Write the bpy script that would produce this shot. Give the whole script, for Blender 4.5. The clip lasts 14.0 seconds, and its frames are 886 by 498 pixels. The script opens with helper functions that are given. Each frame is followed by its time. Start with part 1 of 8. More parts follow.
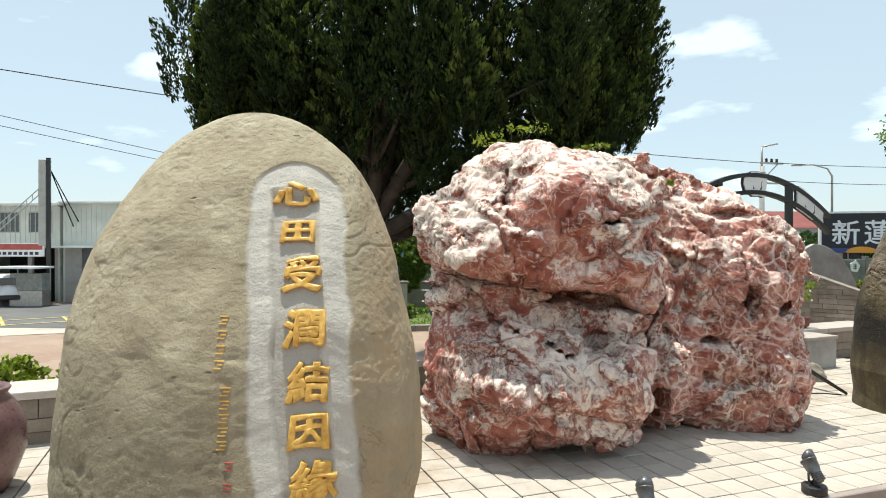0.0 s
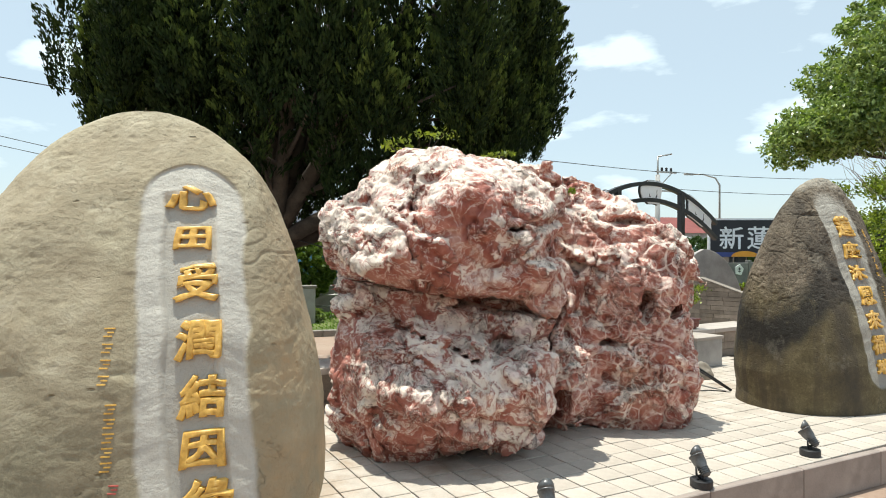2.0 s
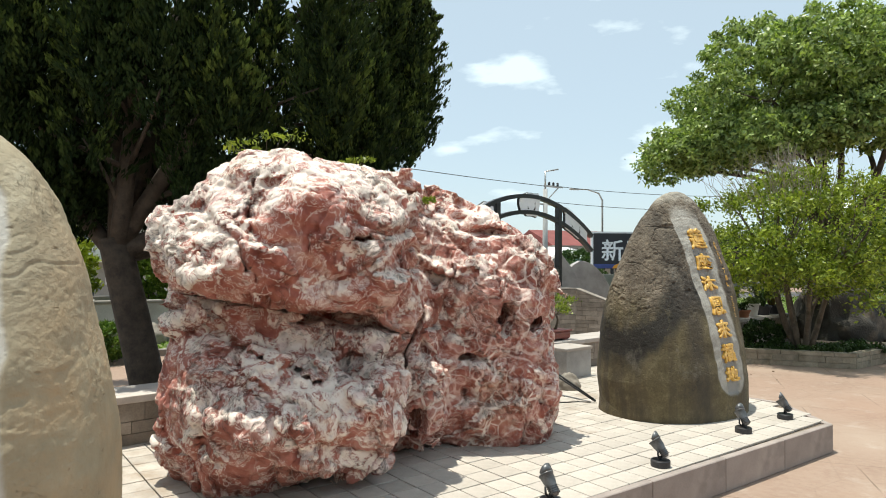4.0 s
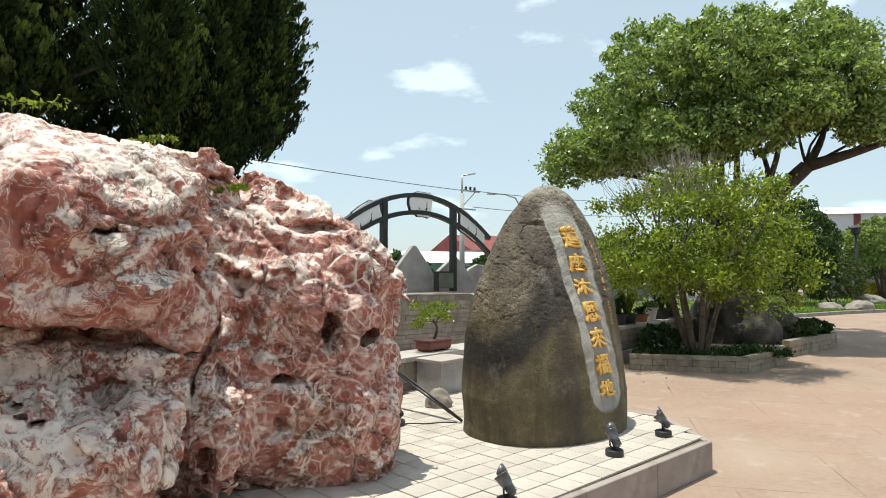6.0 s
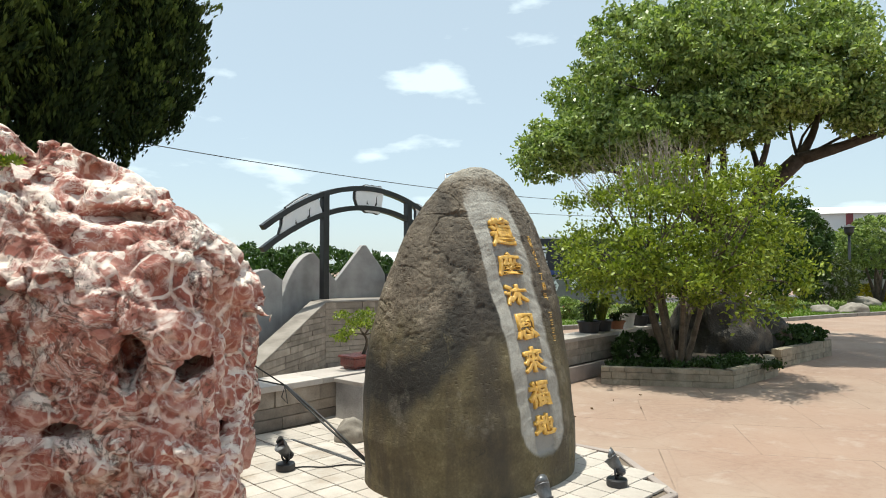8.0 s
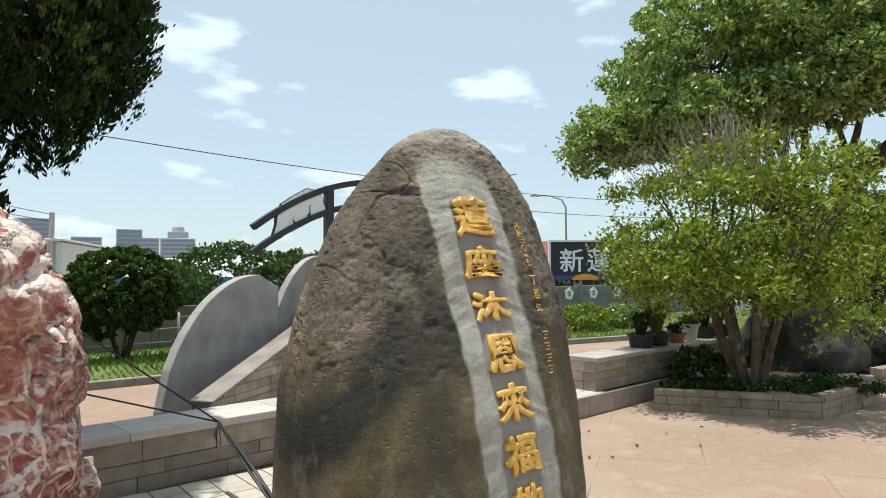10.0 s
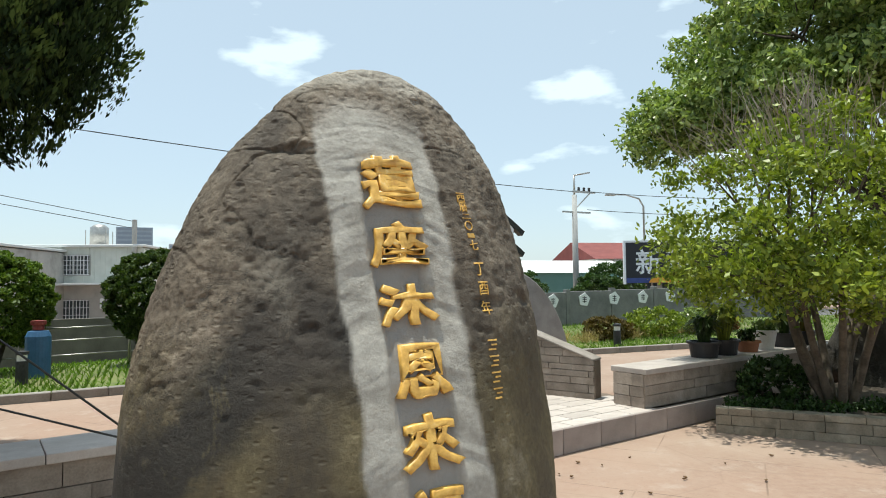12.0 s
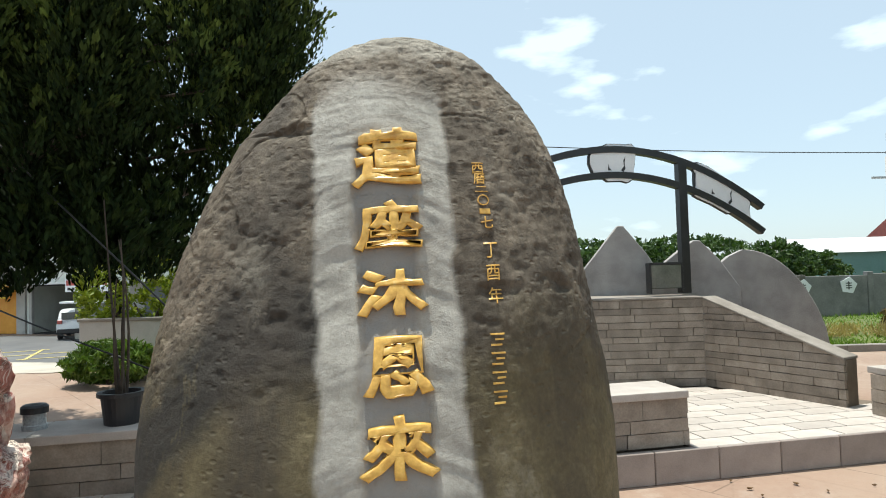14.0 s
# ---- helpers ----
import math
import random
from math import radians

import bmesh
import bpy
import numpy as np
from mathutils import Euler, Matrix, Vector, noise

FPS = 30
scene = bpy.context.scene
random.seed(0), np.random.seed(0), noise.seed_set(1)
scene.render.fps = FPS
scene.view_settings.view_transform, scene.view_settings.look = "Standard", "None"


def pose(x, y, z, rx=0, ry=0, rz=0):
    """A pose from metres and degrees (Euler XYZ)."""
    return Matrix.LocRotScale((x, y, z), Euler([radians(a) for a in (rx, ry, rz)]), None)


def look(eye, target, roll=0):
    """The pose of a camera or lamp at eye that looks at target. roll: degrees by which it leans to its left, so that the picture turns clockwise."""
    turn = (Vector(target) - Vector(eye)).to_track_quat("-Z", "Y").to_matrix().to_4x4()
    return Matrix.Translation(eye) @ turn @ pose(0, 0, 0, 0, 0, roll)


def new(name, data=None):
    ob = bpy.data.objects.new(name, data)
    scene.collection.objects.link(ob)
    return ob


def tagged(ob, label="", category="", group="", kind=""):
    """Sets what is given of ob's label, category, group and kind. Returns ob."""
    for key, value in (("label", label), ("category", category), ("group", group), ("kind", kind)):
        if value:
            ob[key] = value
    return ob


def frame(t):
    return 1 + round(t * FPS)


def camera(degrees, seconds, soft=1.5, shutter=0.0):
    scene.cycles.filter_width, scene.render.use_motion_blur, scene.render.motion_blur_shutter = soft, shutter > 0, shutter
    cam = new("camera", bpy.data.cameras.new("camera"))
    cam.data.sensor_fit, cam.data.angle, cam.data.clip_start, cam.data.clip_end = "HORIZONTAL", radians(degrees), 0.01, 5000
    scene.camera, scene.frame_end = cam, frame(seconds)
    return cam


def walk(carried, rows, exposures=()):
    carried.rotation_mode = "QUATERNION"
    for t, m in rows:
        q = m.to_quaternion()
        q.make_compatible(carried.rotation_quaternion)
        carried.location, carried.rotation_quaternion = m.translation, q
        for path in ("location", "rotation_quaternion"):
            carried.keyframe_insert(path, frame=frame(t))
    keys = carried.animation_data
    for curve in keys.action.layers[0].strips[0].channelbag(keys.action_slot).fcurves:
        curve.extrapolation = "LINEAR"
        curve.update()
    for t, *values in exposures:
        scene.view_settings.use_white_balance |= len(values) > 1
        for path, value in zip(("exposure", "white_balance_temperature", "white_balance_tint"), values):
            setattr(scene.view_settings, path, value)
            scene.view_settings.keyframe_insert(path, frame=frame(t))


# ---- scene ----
cam = camera(68.8, 14.0, soft=1.0)
PATH = [
    (0, (0.248, 0.203, 1.783), (0.142, 2.2, 1.774), 0.1),
    (0.5, (0.268, 0.228, 1.783), (0.218, 2.227, 1.774), 0.1),
    (1, (0.263, 0.223, 1.782), (0.28, 2.223, 1.773), 0.2),
    (1.5, (0.273, 0.232, 1.788), (0.364, 2.23, 1.782), 0.3),
    (2, (0.279, 0.229, 1.806), (0.447, 2.222, 1.807), 0.3),
    (2.5, (0.295, 0.235, 1.813), (0.54, 2.22, 1.825), 0.4),
    (3, (0.392, 0.27, 1.818), (0.719, 2.243, 1.839), 0.3),
    (3.2, (0.447, 0.294, 1.821), (0.812, 2.26, 1.846), 0.3),
    (5.3, (1.258, 0.882, 1.763), (1.867, 2.786, 1.817), 0.1),
    (5.5, (1.39, 0.939, 1.787), (2.024, 2.835, 1.841), 0.0),
    (6, (1.64, 1.128, 1.769), (2.333, 3.003, 1.827), 0.1),
    (6.5, (1.89, 1.381, 1.778), (2.634, 3.237, 1.835), 0.2),
    (7, (2.203, 1.584, 1.764), (2.987, 3.423, 1.825), 0.1),
    (7.5, (2.5, 1.781, 1.771), (3.254, 3.632, 1.835), -0.1),
    (8, (2.747, 2.069, 1.782), (3.458, 3.937, 1.844), -0.0),
    (8.2, (2.837, 2.167, 1.783), (3.545, 4.037, 1.845), -0.1),
    (10.3, (4.028, 3.319, 1.75), (4.52, 5.256, 1.835), -0.5),
    (10.5, (4.14, 3.386, 1.755), (4.624, 5.325, 1.842), -0.6),
    (11, (4.324, 3.586, 1.709), (4.769, 5.534, 1.804), -0.6),
    (11.5, (4.49, 3.809, 1.707), (4.856, 5.773, 1.8), -0.5),
    (12, (4.727, 3.951, 1.681), (4.998, 5.93, 1.779), -0.6),
    (12.5, (4.97, 4.04, 1.668), (5.033, 6.037, 1.769), -1.1),
    (13, (5.161, 4.199, 1.634), (5.003, 6.191, 1.724), -1.2),
    (13.5, (5.383, 4.308, 1.646), (5.06, 6.281, 1.72), -1.4),
    (14, (5.667, 4.332, 1.655), (5.097, 6.248, 1.728), -1.7),
]
walk(cam, [(t, look(eye, target, roll)) for t, eye, target, roll in PATH], [(0, 0.22, 6650, 4), (3, 0.20, 6650, 4), (5.5, 0.12, 6600, 4), (8, 0.15, 6600, 4), (10.5, 0.10, 6500, 4), (14, 0.22, 6450, 4)])

from mathutils.bvhtree import BVHTree

# ---- light ----
SUN_TO = Vector((-0.13, 0.10, 1.0)).normalized()
sun_data = bpy.data.lights.new("sun", "SUN")
sun_data.energy, sun_data.angle, sun_data.color = 5.0, radians(0.55), (1.0, 0.955, 0.88)
sun = new("sun", sun_data)
sun.matrix_world = look(SUN_TO * 60, (0, 0, 0))

world = bpy.data.worlds.new("world")
scene.world = world
world.use_nodes = True
wt = world.node_tree
wt.nodes.clear()


def wnode(kind):
    return wt.nodes.new(kind)


sky = wnode("ShaderNodeTexSky")
sky.sky_type, sky.sun_disc = "NISHITA", False
sky.sun_elevation, sky.sun_rotation = math.asin(SUN_TO.z), math.atan2(-SUN_TO.x, SUN_TO.y) * -1
sky.air_density, sky.dust_density, sky.ozone_density = 1.0, 0.9, 3.0
geo = wnode("ShaderNodeTexCoord")
flat = wnode("ShaderNodeVectorMath")
flat.operation = "MULTIPLY"
wt.links.new(geo.outputs["Generated"], flat.inputs[0])
flat.inputs[1].default_value = (1.0, 1.0, 2.7)
cloud = wnode("ShaderNodeTexNoise")
cloud.inputs["Scale"].default_value, cloud.inputs["Detail"].default_value = 6.2, 8.0
cloud.inputs["Roughness"].default_value = 0.48
wt.links.new(flat.outputs[0], cloud.inputs["Vector"])
cramp = wnode("ShaderNodeValToRGB")
cramp.color_ramp.elements[0].position, cramp.color_ramp.elements[1].position = 0.57, 0.65
cramp.color_ramp.elements[0].color = (0.50, 0.50, 0.50, 1)
cramp.color_ramp.elements[1].color = (0.95, 0.95, 0.95, 1)
wt.links.new(cloud.outputs["Fac"], cramp.inputs[0])
cmix = wnode("ShaderNodeMix")
cmix.data_type = "RGBA"
wt.links.new(cramp.outputs[0], cmix.inputs["Factor"])
wt.links.new(sky.outputs[0], cmix.inputs["A"])
cmix.inputs["B"].default_value = (8.2, 9.5, 10.4, 1)
bg = wnode("ShaderNodeBackground")
bg.inputs["Strength"].default_value = 0.106
wout = wnode("ShaderNodeOutputWorld")
wt.links.new(cmix.outputs["Result"], bg.inputs["Color"])
wt.links.new(bg.outputs[0], wout.inputs["Surface"])


# ---- noise on arrays ----
def _hash(i, seed):
    h = (i[:, 0] * 374761393 + i[:, 1] * 668265263 + i[:, 2] * 2147483647 + seed * 1274126177) & 0xFFFFFFFF
    h = ((h ^ (h >> 13)) * 1274126177) & 0xFFFFFFFF
    h = (h ^ (h >> 16)) & 0xFFFFFFFF
    return h.astype(np.float64) / 4294967295.0


def vnoise(p, seed=0):
    i = np.floor(p).astype(np.int64)
    u = p - i
    u = u * u * u * (u * (u * 6 - 15) + 10)
    out = np.zeros(len(p))
    for dx in (0, 1):
        for dy in (0, 1):
            for dz in (0, 1):
                w = (u[:, 0] if dx else 1 - u[:, 0]) * (u[:, 1] if dy else 1 - u[:, 1]) * (u[:, 2] if dz else 1 - u[:, 2])
                out += w * _hash(i + np.array([dx, dy, dz]), seed)
    return out * 2 - 1


def fbm(p, octaves=4, seed=0, gain=0.5):
    out, amp, total = np.zeros(len(p)), 1.0, 0.0
    for k in range(octaves):
        out += amp * vnoise(p * (2.03 ** k), seed + 17 * k)
        total += amp
        amp *= gain
    return out / total


def ridged(p, octaves=4, seed=0):
    out, amp, total = np.zeros(len(p)), 1.0, 0.0
    for k in range(octaves):
        out += amp * (1 - 2 * np.abs(vnoise(p * (2.1 ** k), seed + 31 * k)))
        total += amp
        amp *= 0.5
    return out / total


def cells(p, seed=0):
    i = np.floor(p).astype(np.int64)
    f1 = np.full(len(p), 9.0)
    f2 = np.full(len(p), 9.0)
    for dx in (-1, 0, 1):
        for dy in (-1, 0, 1):
            for dz in (-1, 0, 1):
                j = i + np.array([dx, dy, dz])
                q = np.stack([j[:, k] + _hash(j, seed + 71 * (k + 1)) for k in range(3)], 1)
                d = np.linalg.norm(q - p, axis=1)
                f2 = np.minimum(f2, np.maximum(f1, d))
                f1 = np.minimum(f1, d)
    return f1, f2


def facets(p, seed=0):
    """Tilted planes, one to each cell: the broken faces of rock."""
    i = np.floor(p).astype(np.int64)
    best = np.full(len(p), 9.0)
    out = np.zeros(len(p))
    for dx in (-1, 0, 1):
        for dy in (-1, 0, 1):
            for dz in (-1, 0, 1):
                j = i + np.array([dx, dy, dz])
                q = np.stack([j[:, k] + _hash(j, seed + 71 * (k + 1)) for k in range(3)], 1)
                d = np.linalg.norm(q - p, axis=1)
                tilt = np.stack([_hash(j, seed + 301 * (k + 1)) - 0.5 for k in range(3)], 1)
                h = (_hash(j, seed + 977) - 0.5) + 1.6 * ((p - q) * tilt).sum(1)
                near = d < best
                out = np.where(near, h, out)
                best = np.minimum(best, d)
    return out


def smooth(x, a, b):
    t = np.clip((np.asarray(x, float) - a) / (b - a), 0, 1)
    return t * t * (3 - 2 * t)


# ---- mesh helpers ----
def mesh_of(name, verts, faces, mats, smooth=False, index=None):
    me = bpy.data.meshes.new(name)
    me.from_pydata([tuple(v) for v in verts], [], [tuple(int(k) for k in q) for q in faces])
    for m in mats if isinstance(mats, (list, tuple)) else [mats]:
        me.materials.append(m)
    if smooth:
        me.polygons.foreach_set("use_smooth", [True] * len(me.polygons))
    if index is not None:
        me.polygons.foreach_set("material_index", index)
    me.update()
    return me


def quads_of(name, quad, mats, smooth=False):
    """quad: (n, 4, 3) array of separate four-cornered leaves."""
    n = len(quad)
    me = bpy.data.meshes.new(name)
    me.vertices.add(n * 4)
    me.vertices.foreach_set("co", quad.reshape(-1))
    me.loops.add(n * 4)
    me.loops.foreach_set("vertex_index", np.arange(n * 4, dtype=np.int32))
    me.polygons.add(n)
    me.polygons.foreach_set("loop_start", np.arange(0, n * 4, 4, dtype=np.int32))
    me.materials.append(mats)
    me.update(calc_edges=True)
    return me


def from_bm(name, bm, mats, smooth=False):
    me = bpy.data.meshes.new(name)
    bm.normal_update()
    bm.to_mesh(me)
    bm.free()
    for m in mats if isinstance(mats, (list, tuple)) else [mats]:
        me.materials.append(m)
    if smooth:
        me.polygons.foreach_set("use_smooth", [True] * len(me.polygons))
    return me


def part(name, data, parent, label="", m=None):
    ob = new(name, data)
    ob.parent = parent
    if m is not None:
        ob.matrix_basis = m
    return tagged(ob, label) if label else ob


def thing(name, at, label, category, group="", kind="", rz=0.0, data=None):
    ob = new(name, data)
    ob.matrix_basis = pose(at[0], at[1], at[2], 0, 0, rz)
    return tagged(ob, label, category, group, kind)


def box_bm(x0, x1, y0, y1, z0, z1, bevel=0.0, segments=1, bm=None):
    own = bm is None
    bm = bm or bmesh.new()
    r = bmesh.ops.create_cube(bm, size=1.0, matrix=Matrix.Translation(((x0 + x1) / 2, (y0 + y1) / 2, (z0 + z1) / 2)) @ Matrix.Diagonal((x1 - x0, y1 - y0, z1 - z0, 1)))
    if bevel > 0:
        es = list({e for v in r["verts"] for e in v.link_edges})
        bmesh.ops.bevel(bm, geom=es, offset=bevel, segments=segments, affect="EDGES", profile=0.6)
    return bm


def prism_bm(poly, z0, z1, bevel=0.0, bm=None):
    bm = bm or bmesh.new()
    vs = [bm.verts.new((x, y, z0)) for x, y in poly]
    fc = bm.faces.new(vs)
    fc.normal_update()
    if fc.normal.z > 0:
        fc.normal_flip()
    r = bmesh.ops.extrude_face_region(bm, geom=[fc])
    up = [v for v in r["geom"] if isinstance(v, bmesh.types.BMVert)]
    for v in up:
        v.co.z = z1
    bmesh.ops.recalc_face_normals(bm, faces=bm.faces[:])
    if bevel > 0:
        es = [e for e in bm.edges if all(abs(v.co.z - z1) < 1e-6 for v in e.verts)]
        bmesh.ops.bevel(bm, geom=es, offset=bevel, segments=2, affect="EDGES", profile=0.6)
    return bm


def tube_bm(pts, radii, sides=8, bm=None, cap=True):
    """A tapered tube along points."""
    bm = bm or bmesh.new()
    pts = [Vector(p) for p in pts]
    if not isinstance(radii, (list, tuple)):
        radii = [radii] * len(pts)
    rings = []
    ref = None
    for k, p in enumerate(pts):
        d = (pts[min(k + 1, len(pts) - 1)] - pts[max(k - 1, 0)]).normalized()
        if ref is None:
            ref = d.orthogonal().normalized()
        ref = (ref - d * ref.dot(d)).normalized()
        b = d.cross(ref)
        rings.append([bm.verts.new(p + (ref * math.cos(2 * math.pi * s / sides) + b * math.sin(2 * math.pi * s / sides)) * radii[k]) for s in range(sides)])
    for r0, r1 in zip(rings, rings[1:]):
        for s in range(sides):
            bm.faces.new((r0[s], r0[(s + 1) % sides], r1[(s + 1) % sides], r1[s]))
    if cap:
        bm.faces.new(rings[0][::-1])
        bm.faces.new(rings[-1])
    return bm


def lathe_bm(profile, sides=32, bm=None, centre=(0, 0, 0)):
    """A turned form from (radius, height) pairs."""
    bm = bm or bmesh.new()
    c = Vector(centre)
    rings = [[bm.verts.new(c + Vector((r * math.cos(2 * math.pi * s / sides), r * math.sin(2 * math.pi * s / sides), z))) for s in range(sides)] for r, z in profile]
    for r0, r1 in zip(rings, rings[1:]):
        for s in range(sides):
            bm.faces.new((r0[s], r0[(s + 1) % sides], r1[(s + 1) % sides], r1[s]))
    bm.faces.new(rings[0][::-1])
    bm.faces.new(rings[-1])
    return bm


# ---- materials ----
class Mat:
    """A small builder of node materials."""

    def __init__(self, name, rough=0.8, metal=0.0, coords="Object"):
        self.m = bpy.data.materials.new(name)
        self.m.use_nodes = True
        self.t = self.m.node_tree
        self.p = self.t.nodes["Principled BSDF"]
        self.p.inputs["Roughness"].default_value = rough
        self.p.inputs["Metallic"].default_value = metal
        self.c = self.t.nodes.new("ShaderNodeTexCoord").outputs[coords]

    def n(self, kind, operation="", data_type="", blend_type="", feature="", attribute_name=""):
        x = self.t.nodes.new(kind)
        if data_type:
            x.data_type = data_type
        if operation:
            x.operation = operation
        if blend_type:
            x.blend_type = blend_type
        if feature:
            x.feature = feature
        if attribute_name:
            x.attribute_name = attribute_name
        return x

    def link(self, a, b):
        self.t.links.new(a, b)

    def put(self, sock, v):
        if isinstance(v, (int, float)):
            sock.default_value = v
        elif isinstance(v, (tuple, list)):
            sock.default_value = (*v, 1.0)[:len(sock.default_value)]
        else:
            self.link(v, sock)

    def scaled(self, s):
        x = self.n("ShaderNodeMapping")
        x.inputs["Scale"].default_value = s
        self.link(self.c, x.inputs["Vector"])
        return x.outputs[0]

    def noise(self, scale, detail=4, rough=0.55, vec=None, distort=0.0):
        x = self.n("ShaderNodeTexNoise")
        x.inputs["Scale"].default_value, x.inputs["Detail"].default_value, x.inputs["Roughness"].default_value = scale, detail, rough
        x.inputs["Distortion"].default_value = distort
        self.link(vec or self.c, x.inputs["Vector"])
        return x.outputs["Fac"]

    def voronoi(self, scale, feature="F1", vec=None, out="Distance"):
        x = self.n("ShaderNodeTexVoronoi", feature=feature)
        x.inputs["Scale"].default_value = scale
        self.link(vec or self.c, x.inputs["Vector"])
        return x.outputs[out]

    def ramp(self, fac, stops):
        x = self.n("ShaderNodeValToRGB")
        els = x.color_ramp.elements
        while len(els) < len(stops):
            els.new(0.5)
        for e, (p, c) in zip(els, stops):
            e.position = p
            e.color = (*c, 1) if isinstance(c, (tuple, list)) else (c, c, c, 1)
        self.link(fac, x.inputs[0])
        return x.outputs[0]

    def mix(self, fac, a, b, blend="MIX"):
        x = self.n("ShaderNodeMix", data_type="RGBA", blend_type=blend)
        self.put(x.inputs["Factor"], fac)
        self.put(x.inputs["A"], a)
        self.put(x.inputs["B"], b)
        return x.outputs["Result"]

    def math(self, op, a, b=0.0, c=None):
        x = self.n("ShaderNodeMath", operation=op)
        self.put(x.inputs[0], a)
        self.put(x.inputs[1], b)
        if c is not None:
            self.put(x.inputs[2], c)
        return x.outputs[0]

    def attr(self, name, out="Fac"):
        return self.n("ShaderNodeAttribute", attribute_name=name).outputs[out]

    def rand(self):
        return self.n("ShaderNodeObjectInfo").outputs["Random"]

    def island(self):
        return self.n("ShaderNodeNewGeometry").outputs["Random Per Island"]

    def bump(self, height, strength=0.3, distance=0.01):
        x = self.n("ShaderNodeBump")
        x.inputs["Strength"].default_value, x.inputs["Distance"].default_value = strength, distance
        self.link(height, x.inputs["Height"])
        self.link(x.outputs[0], self.p.inputs["Normal"])
        return self

    def colour(self, v):
        self.put(self.p.inputs["Base Color"], v)
        return self

    def roughness(self, v):
        self.put(self.p.inputs["Roughness"], v)
        return self


def grainy(name, dark, light, scale=6.0, fine=60.0, rough=0.85, bump=0.25, distance=0.006, vary=0.0, metal=0.0, stain=None):
    """Two scales of variation between two colours, with relief."""
    m = Mat(name, rough, metal)
    big, small = m.noise(scale, 5), m.noise(fine, 3)
    f = m.math("ADD", m.math("MULTIPLY", big, 0.65), m.math("MULTIPLY", small, 0.35))
    col = m.ramp(f, [(0.34, dark), (0.66, light)])
    if vary:
        v = m.math("ADD", m.math("MULTIPLY", m.rand(), vary), 1.0 - vary / 2)
        col = m.mix(1.0, col, m.n_rgb(v), "MULTIPLY")
    if stain:
        s = m.ramp(m.noise(scale * 0.45, 6, 0.65), [(0.52, 0.0), (0.68, 1.0)])
        col = m.mix(s, col, m.mix(0.6, col, stain))
    m.colour(col)
    m.roughness(m.ramp(small, [(0.3, max(rough - 0.12, 0)), (0.7, min(rough + 0.08, 1))]))
    m.bump(f, bump, distance)
    return m.m


def _n_rgb(self, v):
    x = self.n("ShaderNodeCombineColor")
    for k in range(3):
        self.link(v, x.inputs[k])
    return x.outputs[0]


Mat.n_rgb = _n_rgb


def leafy(name, dark, light, rough=0.55, trans=0.25, tip=None):
    m = Mat(name, rough)
    m.p.inputs["Specular IOR Level"].default_value = 0.3 if rough < 0.6 else 0.12
    col = m.mix(m.island(), dark, light)
    if tip:
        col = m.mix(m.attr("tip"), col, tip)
    big = m.ramp(m.noise(1.3, 3), [(0.3, 0.75), (0.7, 1.2)])
    col = m.mix(1.0, col, big, "MULTIPLY")
    m.colour(col)
    tr = m.n("ShaderNodeBsdfTranslucent")
    m.link(m.mix(1.0, col, (1.2, 1.35, 0.5), "MULTIPLY"), tr.inputs["Color"])
    sh = m.n("ShaderNodeMixShader")
    sh.inputs[0].default_value = trans
    m.link(m.p.outputs[0], sh.inputs[1])
    m.link(tr.outputs[0], sh.inputs[2])
    m.link(sh.outputs[0], m.t.nodes["Material Output"].inputs["Surface"])
    return m.m


PAVING = Mat("stamped_concrete", 0.82)
_v = PAVING.noise(0.55, 5, 0.6)
_w = PAVING.noise(14.0, 4)
_c = PAVING.ramp(_v, [(0.3, (0.215, 0.135, 0.098)), (0.5, (0.285, 0.195, 0.145)), (0.7, (0.345, 0.26, 0.20))])
_c = PAVING.mix(PAVING.ramp(_w, [(0.35, 0.5), (0.7, 0.0)]), _c, (0.34, 0.255, 0.195))
_c = PAVING.mix(PAVING.ramp(PAVING.noise(0.23, 6, 0.6), [(0.46, 0.0), (0.62, 0.35)]), _c, (0.33, 0.20, 0.14))
_c = PAVING.mix(PAVING.ramp(PAVING.noise(2.7, 8, 0.7), [(0.55, 0.0), (0.68, 0.45)]), _c, (0.42, 0.35, 0.29))
_c = PAVING.mix(PAVING.ramp(PAVING.noise(48, 3, 0.6), [(0.60, 0.0), (0.70, 0.35)]), _c, (0.14, 0.095, 0.07))
_j = PAVING.n("ShaderNodeTexBrick")
_mp = PAVING.n("ShaderNodeMapping")
_mp.inputs["Rotation"].default_value = (0, 0, radians(33))
PAVING.link(PAVING.c, _mp.inputs["Vector"])
PAVING.link(_mp.outputs[0], _j.inputs["Vector"])
_j.inputs["Scale"].default_value = 1.0
_j.inputs["Mortar Size"].default_value = 0.010
_j.inputs["Brick Width"].default_value, _j.inputs["Row Height"].default_value = 1.9, 1.25
_j.inputs["Mortar Smooth"].default_value = 0.6
_crack = PAVING.ramp(PAVING.voronoi(0.9, "DISTANCE_TO_EDGE", out="Distance"), [(0.0, 0.35), (0.012, 0.0)])
_jm = PAVING.math("MULTIPLY", _j.outputs["Fac"], PAVING.ramp(PAVING.noise(1.6, 4, 0.6), [(0.40, 0.1), (0.60, 0.85)]))
_c = PAVING.mix(PAVING.math("MAXIMUM", _jm, PAVING.math("MULTIPLY", _crack, 0.5)), _c, (0.17, 0.115, 0.08))
